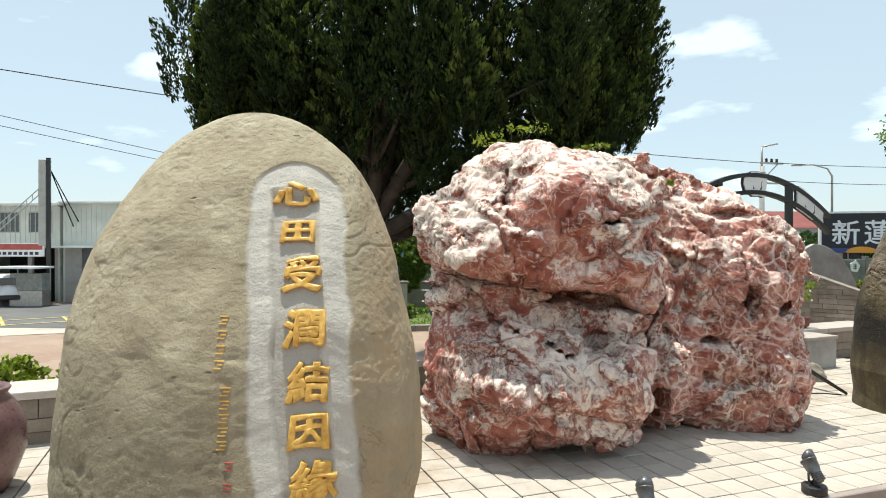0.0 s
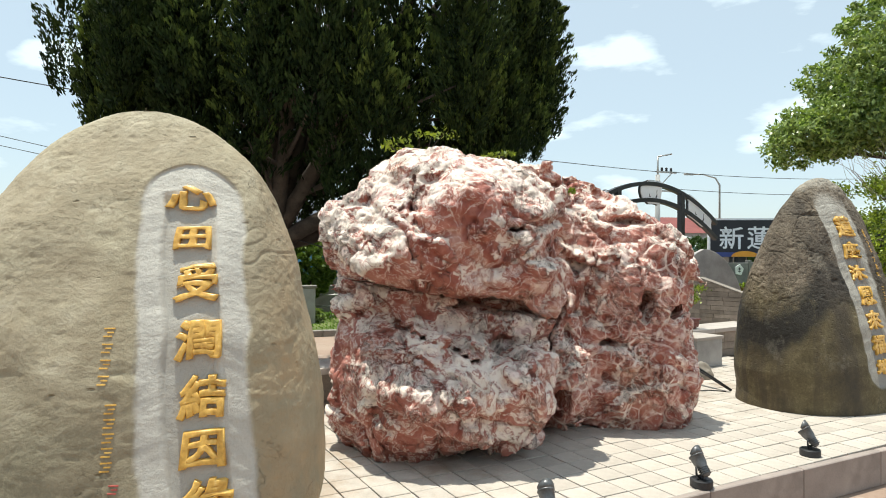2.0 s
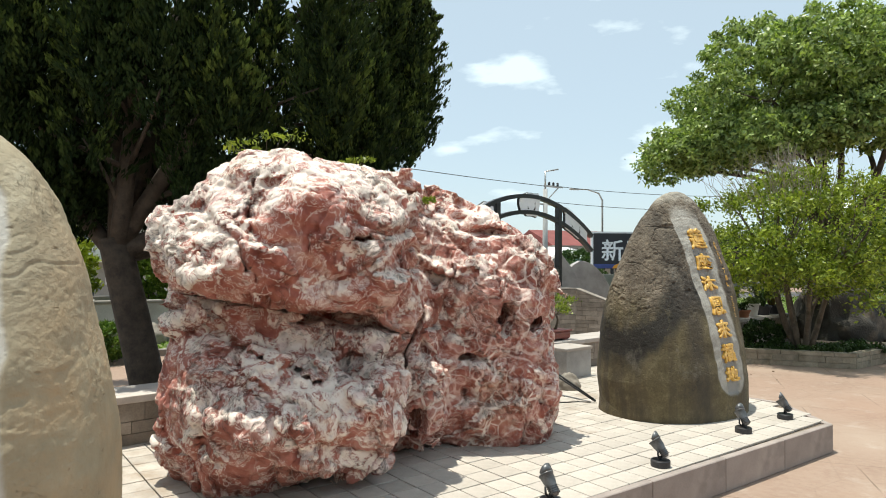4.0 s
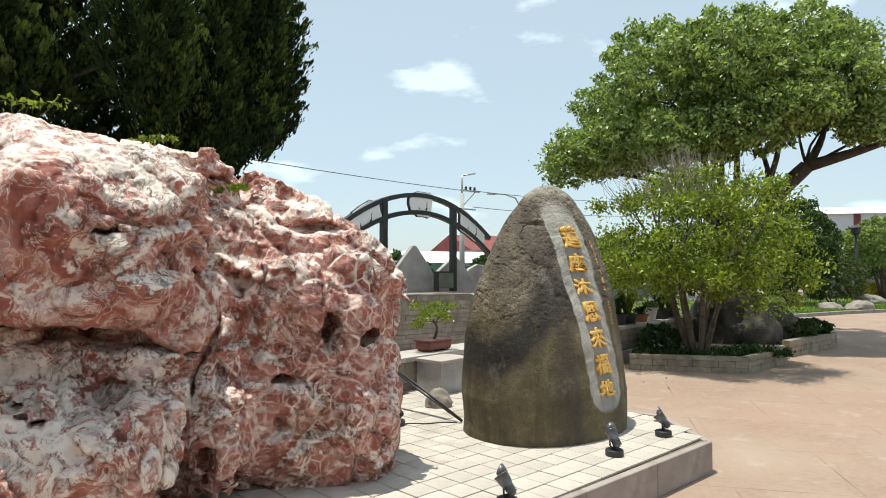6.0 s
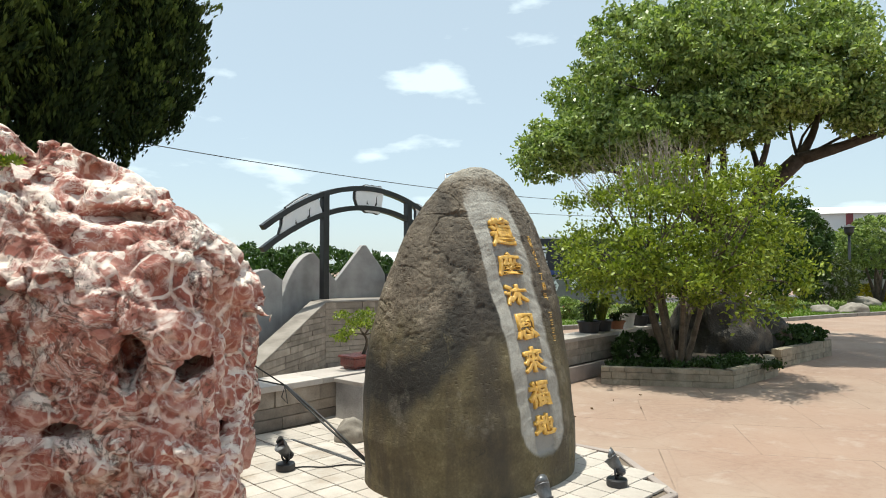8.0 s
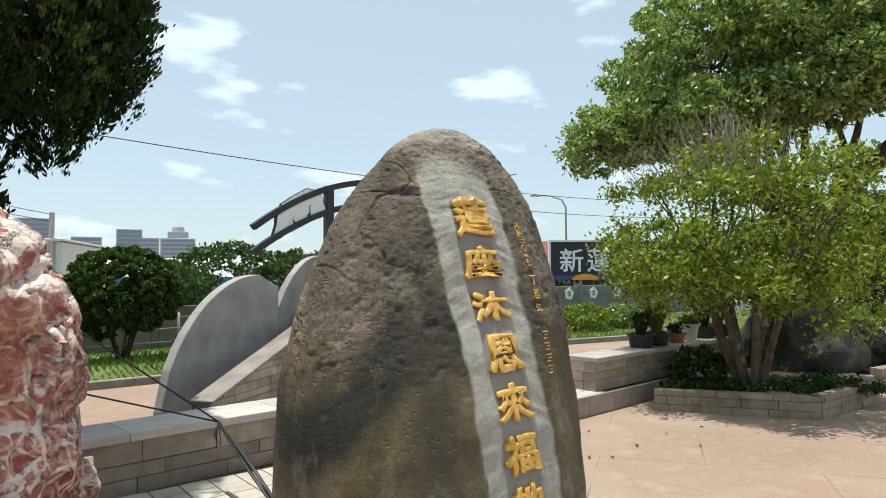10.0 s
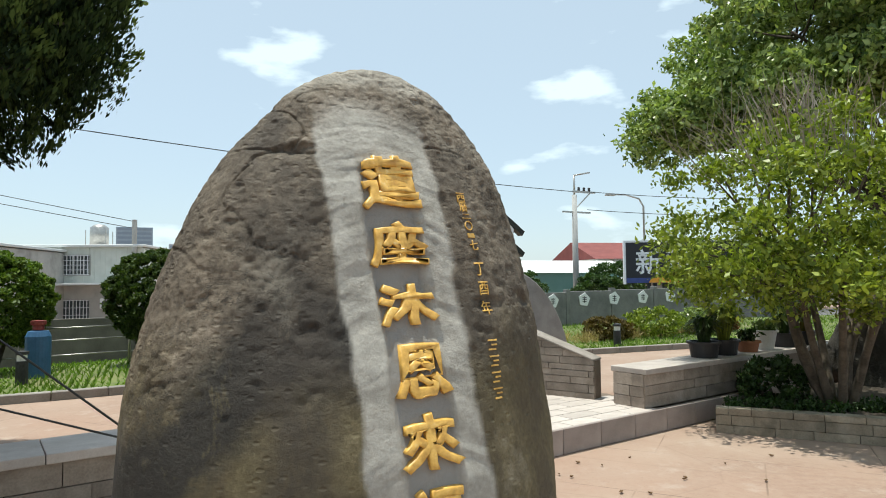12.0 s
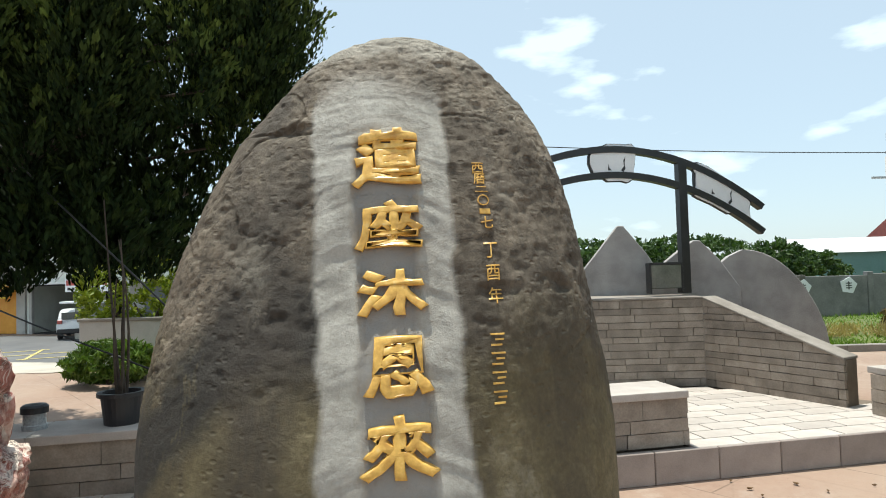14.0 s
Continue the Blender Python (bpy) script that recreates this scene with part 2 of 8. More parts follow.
PAVING.colour(_c).bump(PAVING.math("SUBTRACT", _w, PAVING.math("MULTIPLY", _j.outputs["Fac"], 2.0)), 0.25, 0.006)
PAVING = PAVING.m

ASPHALT = grainy("asphalt", (0.085, 0.085, 0.088), (0.16, 0.158, 0.155), 0.4, 60, 0.9)
FORECOURT = grainy("pale_concrete_yard", (0.40, 0.36, 0.30), (0.52, 0.47, 0.40), 0.6, 25, 0.9, stain=(0.25, 0.22, 0.18))
GRANITE = grainy("grey_granite", (0.23, 0.218, 0.21), (0.45, 0.43, 0.415), 3.0, 75, 0.75, 0.12, 0.002)
GRANITE_RISER = grainy("pinkish_granite_riser", (0.24, 0.20, 0.18), (0.38, 0.32, 0.285), 3.0, 120, 0.8, 0.2, 0.003, vary=0.18, stain=(0.12, 0.10, 0.09))
PALE_STONE = grainy("pale_pink_granite", (0.37, 0.325, 0.29), (0.52, 0.47, 0.43), 4.0, 130, 0.8, 0.15, 0.002, vary=0.22, stain=(0.30, 0.25, 0.21))
TILE = grainy("cream_paver", (0.37, 0.330, 0.285), (0.54, 0.488, 0.435), 5.0, 90, 0.85, 0.2, 0.002, vary=0.16, stain=(0.3, 0.22, 0.15))
GROUT = grainy("dark_joint", (0.12, 0.092, 0.068), (0.20, 0.158, 0.118), 7.0, 90, 0.95)
ASHLAR = grainy("split_sandstone", (0.195, 0.160, 0.130), (0.37, 0.315, 0.262), 5.0, 70, 0.88, 0.5, 0.006, vary=0.42, stain=(0.14, 0.115, 0.09))
PLANTER_STONE = grainy("rough_planter_stone", (0.20, 0.165, 0.115), (0.36, 0.31, 0.235), 7.0, 60, 0.9, 0.6, 0.012, vary=0.35, stain=(0.10, 0.09, 0.06))
SOIL = grainy("dark_soil", (0.035, 0.028, 0.02), (0.09, 0.07, 0.05), 4.0, 40, 0.95, 0.8, 0.03)
BLACK_STEEL = grainy("black_painted_steel", (0.012, 0.013, 0.014), (0.03, 0.032, 0.034), 6, 90, 0.42, 0.1, 0.001)
LAMP_BLACK = grainy("weathered_black_aluminium", (0.02, 0.02, 0.022), (0.055, 0.055, 0.058), 20, 120, 0.5, 0.15, 0.001, metal=0.3)
WHITE_BOARD = grainy("white_painted_board", (0.72, 0.74, 0.76), (0.82, 0.83, 0.84), 3, 40, 0.5, 0.05, 0.001)
DARK_PAINT = grainy("dark_outline_paint", (0.02, 0.022, 0.025), (0.05, 0.05, 0.055), 8, 60, 0.6, 0.05, 0.001)
BARK = grainy("brown_bark", (0.032, 0.024, 0.018), (0.095, 0.072, 0.053), 9, 45, 0.95, 0.9, 0.02)
PALE_BARK = grainy("grey_bark", (0.055, 0.043, 0.030), (0.15, 0.12, 0.088), 9, 45, 0.95, 0.8, 0.015)
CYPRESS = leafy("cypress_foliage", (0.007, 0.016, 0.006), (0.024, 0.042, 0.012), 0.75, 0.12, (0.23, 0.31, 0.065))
BROADLEAF = leafy("broadleaf_foliage", (0.055, 0.105, 0.024), (0.42, 0.50, 0.18), 0.33, 0.27)
YELLOWGREEN = leafy("yellow_green_foliage", (0.068, 0.110, 0.014), (0.33, 0.39, 0.055), 0.42, 0.28)
DARKSHRUB = leafy("dark_shrub_foliage", (0.015, 0.035, 0.009), (0.05, 0.095, 0.02), 0.5, 0.2)
GRASS = leafy("lawn_blades", (0.07, 0.14, 0.02), (0.20, 0.30, 0.05), 0.6, 0.3)
LAWN = grainy("lawn_ground", (0.06, 0.085, 0.02), (0.15, 0.18, 0.05), 0.9, 30, 0.95, 0.6, 0.03, stain=(0.22, 0.18, 0.09))
GOLD = Mat("gilded_paint", 0.38)
_g = GOLD.noise(35, 4)
GOLD.colour(GOLD.ramp(_g, [(0.3, (0.52, 0.27, 0.045)), (0.62, (0.78, 0.47, 0.10)), (0.8, (0.82, 0.60, 0.28))]))
GOLD.p.inputs["Specular IOR Level"].default_value = 0.6
GOLD.bump(GOLD.noise(90, 3), 0.35, 0.003)
GOLD = GOLD.m


# ---- carved stones ----
def stone_material(name, dark, mid, light, strip, blotch, blotch_amount, blotch_band):
    m = Mat(name, 0.86)
    a, b, c = m.noise(1.6, 6, 0.62), m.noise(9.0, 5, 0.6), m.noise(70, 3)
    f = m.math("ADD", m.math("MULTIPLY", a, 0.55), m.math("MULTIPLY", b, 0.45))
    col = m.ramp(f, [(0.33, dark), (0.5, mid), (0.67, light)])
    streak = m.noise(1.0, 5, 0.6, m.scaled((3.2, 3.2, 0.35)))
    col = m.mix(m.ramp(streak, [(0.47, 0.0), (0.62, 0.75)]), col, dark)
    soft = m.ramp(m.noise(1.7, 7, 0.66, distort=0.5), [(0.38, 0.0), (0.54, 1.0)])
    z = m.n("ShaderNodeSeparateXYZ")
    m.link(m.c, z.inputs[0])
    band = m.ramp(m.math("DIVIDE", z.outputs["Z"], 2.3), [(blotch_band[0], 0.0), (blotch_band[1], 1.0), (blotch_band[2], 1.0), (blotch_band[3], 0.1)])
    col = m.mix(m.math("MULTIPLY", m.math("MULTIPLY", soft, band), blotch_amount), col, blotch)
    patch = m.ramp(m.noise(0.9, 6, 0.6, m.scaled((1.3, 1.3, 0.7)), 0.3), [(0.46, 0.0), (0.60, 1.0)])
    col = m.mix(m.math("MULTIPLY", patch, blotch_amount * 0.55), col, m.mix(0.5, blotch, dark))
    # olive stain low on the left, with the stone's shaded side painted in
    low = m.math("ADD", z.outputs["Z"], m.math("MULTIPLY", m.math("SUBTRACT", m.noise(1.6, 7, 0.66), 0.5), 1.3))
    low = m.math("ADD", low, m.math("MULTIPLY", z.outputs["X"], 0.35))
    col = m.mix(m.math("MULTIPLY", m.ramp(low, [(0.30, 0.85), (1.45, 0.0)]), m.ramp(b, [(0.3, 0.8), (0.6, 1.0)])), col, (0.145, 0.130, 0.082))
    vein = m.ramp(m.noise(3.4, 6, 0.7, m.scaled((1, 1, 2.2)), 0.8), [(0.493, 0.0), (0.5, 0.7), (0.507, 0.0)])
    vein = m.math("MULTIPLY", vein, m.ramp(m.noise(1.5, 3), [(0.50, 0.0), (0.58, 1.0)]))
    col = m.mix(vein, col, (0.10, 0.08, 0.055))
    col = m.mix(m.ramp(m.voronoi(30), [(0.05, 0.6), (0.13, 0.0)]), col, dark)
    col = m.mix(m.ramp(c, [(0.36, 0.45), (0.5, 0.0)]), col, dark)
    chips = m.ramp(m.voronoi(5.5, vec=m.scaled((1.0, 1.0, 2.3))), [(0.05, 1.0), (0.11, 0.0)])
    chips = m.math("MULTIPLY", chips, m.ramp(m.noise(17, 4, 0.7), [(0.42, 0.0), (0.54, 1.0)]))
    col = m.mix(m.math("MULTIPLY", chips, 0.75), col, (0.15, 0.11, 0.06))
    rust = m.math("MULTIPLY", m.ramp(m.math("ADD", z.outputs["X"], m.math("MULTIPLY", m.noise(2.2, 5), 0.4)), [(0.82, 0.0), (1.0, 0.55)]), m.ramp(m.noise(3.4, 6, 0.65), [(0.42, 0.2), (0.6, 1.0)]))
    col = m.mix(rust, col, (0.46, 0.31, 0.17))
    carved = m.attr("carved")
    grey = m.ramp(m.math("ADD", m.math("MULTIPLY", b, 0.6), m.math("MULTIPLY", c, 0.4)), [(0.34, [k * 0.82 for k in strip]), (0.66, strip)])
    col = m.mix(carved, col, grey)
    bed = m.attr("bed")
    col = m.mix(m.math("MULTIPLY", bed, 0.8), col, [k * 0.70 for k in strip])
    m.colour(col)
    scratch = m.ramp(m.noise(2.2, 7, 0.7, m.scaled((1, 1, 1.7)), 0.6), [(0.494, 0.0), (0.5, 1.0), (0.506, 0.0)])
    scratch = m.math("MULTIPLY", scratch, m.ramp(m.noise(1.3, 3), [(0.50, 0.0), (0.60, 1.0)]))
    hgt = m.math("ADD", m.math("MULTIPLY", m.noise(22, 8, 0.68), 0.7), m.math("MULTIPLY", c, 0.25))
    flaw = m.math("ADD", m.math("MULTIPLY", scratch, 0.7), m.math("MULTIPLY", chips, 0.9))
    hgt = m.math("SUBTRACT", hgt, m.math("MULTIPLY", flaw, m.math("SUBTRACT", 1.0, carved)))
    m.bump(hgt, 0.7, 0.018)
    return m.m


def carved_stone(name, at, rz, half_w, half_d, height, lean, skew, strip, seed, material, label, top_pow=3.0, top_exp=0.5, rough=1.0, lumps=1.0, recess=0.022, arched=True, chip=1.0, square=2.6, calm=0.0):
    """A boulder standing on end: a superellipse in plan that narrows to a rounded crown, with a recessed strip on its front.
    strip: (centre offset at bottom, at top, half width, bottom, top, bed half width)."""
    n, rows = 460, 330
    t = np.linspace(0, 1, rows)
    # dense rows near the crown
    h = 1 - (1 - t) ** 1.7
    ang = np.linspace(0, 2 * math.pi, n, endpoint=False)
    H, A = np.meshgrid(h, ang, indexing="ij")
    H, A = H.ravel(), A.ravel()
    prof = np.clip(1 - np.clip((H - 0.0) / 1.0, 0, 1) ** top_pow, 0, 1) ** top_exp
    prof = prof * (1 - 0.06 * np.clip(0.16 - H, 0, 1) / 0.16)
    ca, sa = np.cos(A), np.sin(A)
    e = 2 / square
    X = half_w * prof * np.sign(ca) * np.abs(ca) ** e
    Y = half_d * np.clip(1 - H ** 2.0, 0, 1) ** 0.95 * np.sign(sa) * np.abs(sa) ** e
    Z = H * height
    X = X + skew * H * H
    Y = Y + lean * H
    P = np.stack([X, Y, Z], 1)
    N = np.stack([np.sign(ca) * np.abs(ca) ** 0.9 / half_w, np.sign(sa) * np.abs(sa) ** 0.9 / half_d, 0.9 * H ** 3 / height], 1)
    N /= np.linalg.norm(N, axis=1)[:, None]
    fade = np.clip(H / 0.06, 0, 1)
    cx = strip[0] + (strip[1] - strip[0]) * (Z - strip[3]) / (strip[4] - strip[3])
    dx = np.abs(X - cx + 0.018 * vnoise(P * 5.0, seed + 5))
    top_round = np.maximum(0, Z - (strip[4] - strip[2] * 0.9)) / (strip[2] * 0.9)
    w = strip[2] * (np.sqrt(np.clip(1 - top_round ** 2, 0, 1)) if arched else 1.0) + 0.012 * chip * vnoise(np.stack([X * 3, Y * 3, Z * 16], 1), seed + 6)
    foot_round = np.clip(strip[3] + strip[2] * 0.8 - Z, 0, None) / (strip[2] * 0.8)
    w = w * np.sqrt(np.clip(1 - foot_round ** 2, 0, 1))
    inside = np.clip((w - dx) / 0.022, 0, 1) * (1.0 if arched else 1 - smooth(Z + 0.10 * vnoise(P * 4.0, seed + 7), strip[4] - 0.30, strip[4])) * np.clip((Z - strip[3]) / 0.06, 0, 1) * (Y < lean * H)
    inside = inside * inside * (3 - 2 * inside)
    bedw = np.clip((strip[5] - dx) / 0.02, 0, 1) * np.clip((strip[4] - (0.14 if arched else 0.33) - Z) / 0.05, 0, 1) * inside
    bedw = bedw * bedw * (3 - 2 * bedw)
    big = 0.045 * fbm(P * 1.5, 3, seed)
    mid = 0.004 * ridged(P * np.array([3.2, 3.2, 4.2]), 3, seed + 3) + 0.0045 * fbm(P * 8, 5, seed + 9)
    pits = -0.016 * rough * np.clip(vnoise(P * np.array([7, 7, 12]), seed + 21) - 0.68, 0, 1) / 0.32 - 0.008 * rough * np.clip(vnoise(P * np.array([22, 22, 30]), seed + 22) - 0.4, 0, 1) / 0.6
    cr = np.abs(fbm(P * np.array([1.3, 1.3, 3.4]), 3, seed + 40))
    crack = -0.012 * rough * np.clip(1 - cr / 0.012, 0, 1) * np.clip(vnoise(P * 1.1, seed + 44) * 3 - 0.4, 0, 1)
    gl = np.abs(fbm(P * np.array([0.9, 0.9, 1.6]) + 0.35 * fbm(P * 2.0, 2, seed + 80)[:, None], 4, seed + 81))
    gouge = -0.014 * np.clip(1 - gl / 0.010, 0, 1) * np.clip(vnoise(P * 1.6, seed + 83) * 3 - 0.2, 0, 1)
    fine = 0.0045 * rough * fbm(P * 45, 2, seed + 50)
    scal = np.stack([X * 5, Y * 5, (Z + 0.06 * (dx / strip[2]) ** 2 + 0.03 * vnoise(P * 3.0, seed + 62)) * 19], 1)
    chisel = chip * (0.0052 * ridged(scal, 2, seed + 60) + 0.004 * fbm(P * 6, 3, seed + 61))
    worn = 1 - calm * (1 - smooth(Z + 0.25 * vnoise(P * 1.5, seed + 90), 0.75, 1.25))
    D = big + (mid * lumps + pits + crack + fine + gouge) * worn * (1 - inside) + inside * (-recess + chisel * (1 - bedw)) + bedw * (-0.018 + 0.002 * fbm(P * 25, 2, seed + 70))
    P = P + N * (D * fade)[:, None]
    verts = np.vstack([P, [[skew, lean, height + 0.012], [0, 0, 0]]])
    idx = np.arange(rows * n).reshape(rows, n)
    a, b = idx[:-1], idx[1:]
    quad = np.stack([a, np.roll(a, -1, 1), np.roll(b, -1, 1), b], -1).reshape(-1, 4)
    faces = [tuple(q) for q in quad.tolist()]
    top, bot = rows * n, rows * n + 1
    # the last row has shrunk to a point: close it with the crown vertex
    last, first = idx[-1].tolist(), idx[0].tolist()
    faces += [(last[k], last[(k + 1) % n], top) for k in range(n)]
    faces += [(first[(k + 1) % n], first[k], bot) for k in range(n)]
    me = mesh_of(name, verts, faces, material, smooth=True)
    for key, val in (("carved", inside), ("bed", bedw)):
        at_ = me.attributes.new(key, "FLOAT", "POINT")
        at_.data.foreach_set("value", np.append(val, [0, 0]).astype(np.float32))
    ob = thing(name, at, label, "carved stone", rz=rz, data=me)
    return ob, BVHTree.FromPolygons([tuple(v) for v in verts.tolist()], faces)


def glyph_on(ob, tree, text, x, z, width, height, material, name, label="", proud=0.012, thick=0.0, seed=0, brush=1.0):
    """One raised character with rounded strokes, laid onto the stone's front at (x, z) in its own frame."""
    cu = bpy.data.curves.new(name, "FONT")
    cu.body, cu.size, cu.offset, cu.resolution_u = text, 1.0, thick, 3
    cu.extrude, cu.bevel_depth, cu.bevel_resolution = 0.05, 0.030 * brush, 1
    tmp = bpy.data.objects.new(name, cu)
    scene.collection.objects.link(tmp)
    dg = bpy.context.evaluated_depsgraph_get()
    flat_me = bpy.data.meshes.new_from_object(tmp.evaluated_get(dg))
    scene.collection.objects.unlink(tmp)
    bpy.data.objects.remove(tmp)
    bm = bmesh.new()
    bm.from_mesh(flat_me)
    bpy.data.meshes.remove(flat_me)
    if not bm.verts:
        bm.free()
        return None
    bmesh.ops.remove_doubles(bm, verts=bm.verts[:], dist=1e-4)
    bmesh.ops.triangulate(bm, faces=[f for f in bm.faces if len(f.verts) > 4])
    bmesh.ops.subdivide_edges(bm, edges=[e for e in bm.edges if e.calc_length() > 0.14], cuts=1)
    co = np.array([v.co[:] for v in bm.verts])
    lo, hi = co.min(0), co.max(0)
    u, v_, deep = ((co - lo) / (hi - lo)).T
    # a brush hand: level strokes rise to the right and bow, feet spread, strokes swell and thin
    q = np.stack([u * 5, v_ * 5, np.full(len(u), seed * 0.37)], 1)
    bow = 0.07 * brush * (np.sin(math.pi * u) - 0.5)
    a = (u - 0.5) * (0.90 + 0.14 * (1 - v_) * brush) + 0.030 * brush * vnoise(q, seed)
    b = (v_ - 0.5) * 0.94 + bow * 0.6 + 0.05 * brush * (u - 0.5) + 0.030 * brush * vnoise(q + 9.1, seed + 1)
    a, b = x + a * width, z + b * height
    for v, pa, pb, k in zip(bm.verts, a, b, deep):
        hit = tree.ray_cast(Vector((pa, -3.0, pb)), Vector((0, 1, 0)))
        y = hit[0].y if hit[0] is not None else 0.0
        v.co = Vector((pa, y + 0.010 - k * (proud + 0.010), pb))
    bmesh.ops.recalc_face_normals(bm, faces=bm.faces[:])
    me = from_bm(name, bm, material, True)
    return part(name, me, ob, label)


# ---- ground ----
def ground_z(x, y):
    """The yard is level and falls gently to the street behind it."""
    s = -0.55 * np.asarray(x, float) + 0.83 * np.asarray(y, float)
    return -1.45 * smooth(s, 13.0, 30.0)


def sheet(name, xs, ys, lift, material, inside=None, rot=0.0, origin=(0, 0)):
    X, Y = np.meshgrid(xs, ys, indexing="ij")
    c, s = math.cos(radians(rot)), math.sin(radians(rot))
    WX, WY = origin[0] + c * X - s * Y, origin[1] + s * X + c * Y
    Z = ground_z(WX, WY) + lift
    idx = np.arange(X.size).reshape(X.shape)
    q = np.stack([idx[:-1, :-1], idx[1:, :-1], idx[1:, 1:], idx[:-1, 1:]], -1).reshape(-1, 4)
    return mesh_of(name, np.stack([WX.ravel(), WY.ravel(), Z.ravel()], 1), q.tolist(), material)


ext = [-2500, -900, -300, -120, -70]
mid_line = list(np.arange(-50, 71, 2.0))
gx = ext + mid_line + [90, 130, 300, 900, 2500]
ground = new("ground", sheet("ground", gx, gx, 0.0, PAVING))
tagged(ground, "pinkish beige stamped concrete yard, worn and jointed", "ground", kind="structure")

# directions of the seat walls and the terrace
UA = radians(28.0)
U, V = Vector((math.cos(UA), math.sin(UA))), Vector((-math.sin(UA), math.cos(UA)))


def uv(a, b, z=0.0):
    p = U * a + V * b
    return Vector((p.x, p.y, z))


STREET = 0.0
street_o = Vector((0.0, 36.0))
road = new("road", sheet("road", np.linspace(-120, 90, 60), np.linspace(-11.5, -1.2, 6), 0.012, ASPHALT, rot=STREET, origin=street_o))
tagged(road, "grey asphalt street with faded yellow hatching", "road", kind="structure")
yard = new("forecourt", sheet("forecourt", np.linspace(-90, -5.0, 40), np.linspace(-22.0, -11.5, 10), 0.008, FORECOURT, rot=STREET, origin=street_o))
tagged(yard, "pale sunlit concrete forecourt beside the street", "pavement", kind="structure")

# ---- platform ----
PZ = 0.27
plat_poly = [(-5.2, 1.05), (2.34, 4.22), (5.80, 5.64), (6.05, 6.60), (5.80, 7.05), (5.38, 7.55), uv(9.0, 5.70)[:2], uv(9.0, 5.86)[:2], uv(-3.5, 5.86)[:2]]
platform = thing("platform", (0, 0, 0), "raised platform edged with brownish granite blocks", "platform", kind="structure")
part("platform_core", from_bm("platform_core", prism_bm(plat_poly, 0.0, PZ - 0.024), GROUT), platform)


def riser_run(parent, p, q, z1, length=0.9, inset=0.0, thick=0.05, material=None, name="riser_block"):
    """A row of upright facing blocks along an edge."""
    p, q = Vector((p[0], p[1], 0)), Vector((q[0], q[1], 0))
    d = q - p
    n = max(1, round(d.length / length))
    rz = math.degrees(math.atan2(d.y, d.x))
    step = d.length / n
    me = from_bm(name, box_bm(0.003, step - 0.003, -0.012, thick, 0.0, z1, 0.006), material or GRANITE_RISER)
    for k in range(n):
        c = p + d * (k / n)
        part(name, me, parent, m=pose(c.x, c.y, 0, 0, 0, rz))


for k in range(6):
    riser_run(platform, plat_poly[k], plat_poly[k + 1], PZ - 0.004)


def inside_poly(x, y, poly):
    r = False
    n = len(poly)
    for i in range(n):
        (x0, y0), (x1, y1) = poly[i], poly[(i + 1) % n]
        if (y0 > y) != (y1 > y) and x < (x1 - x0) * (y - y0) / (y1 - y0) + x0:
            r = not r
    return r


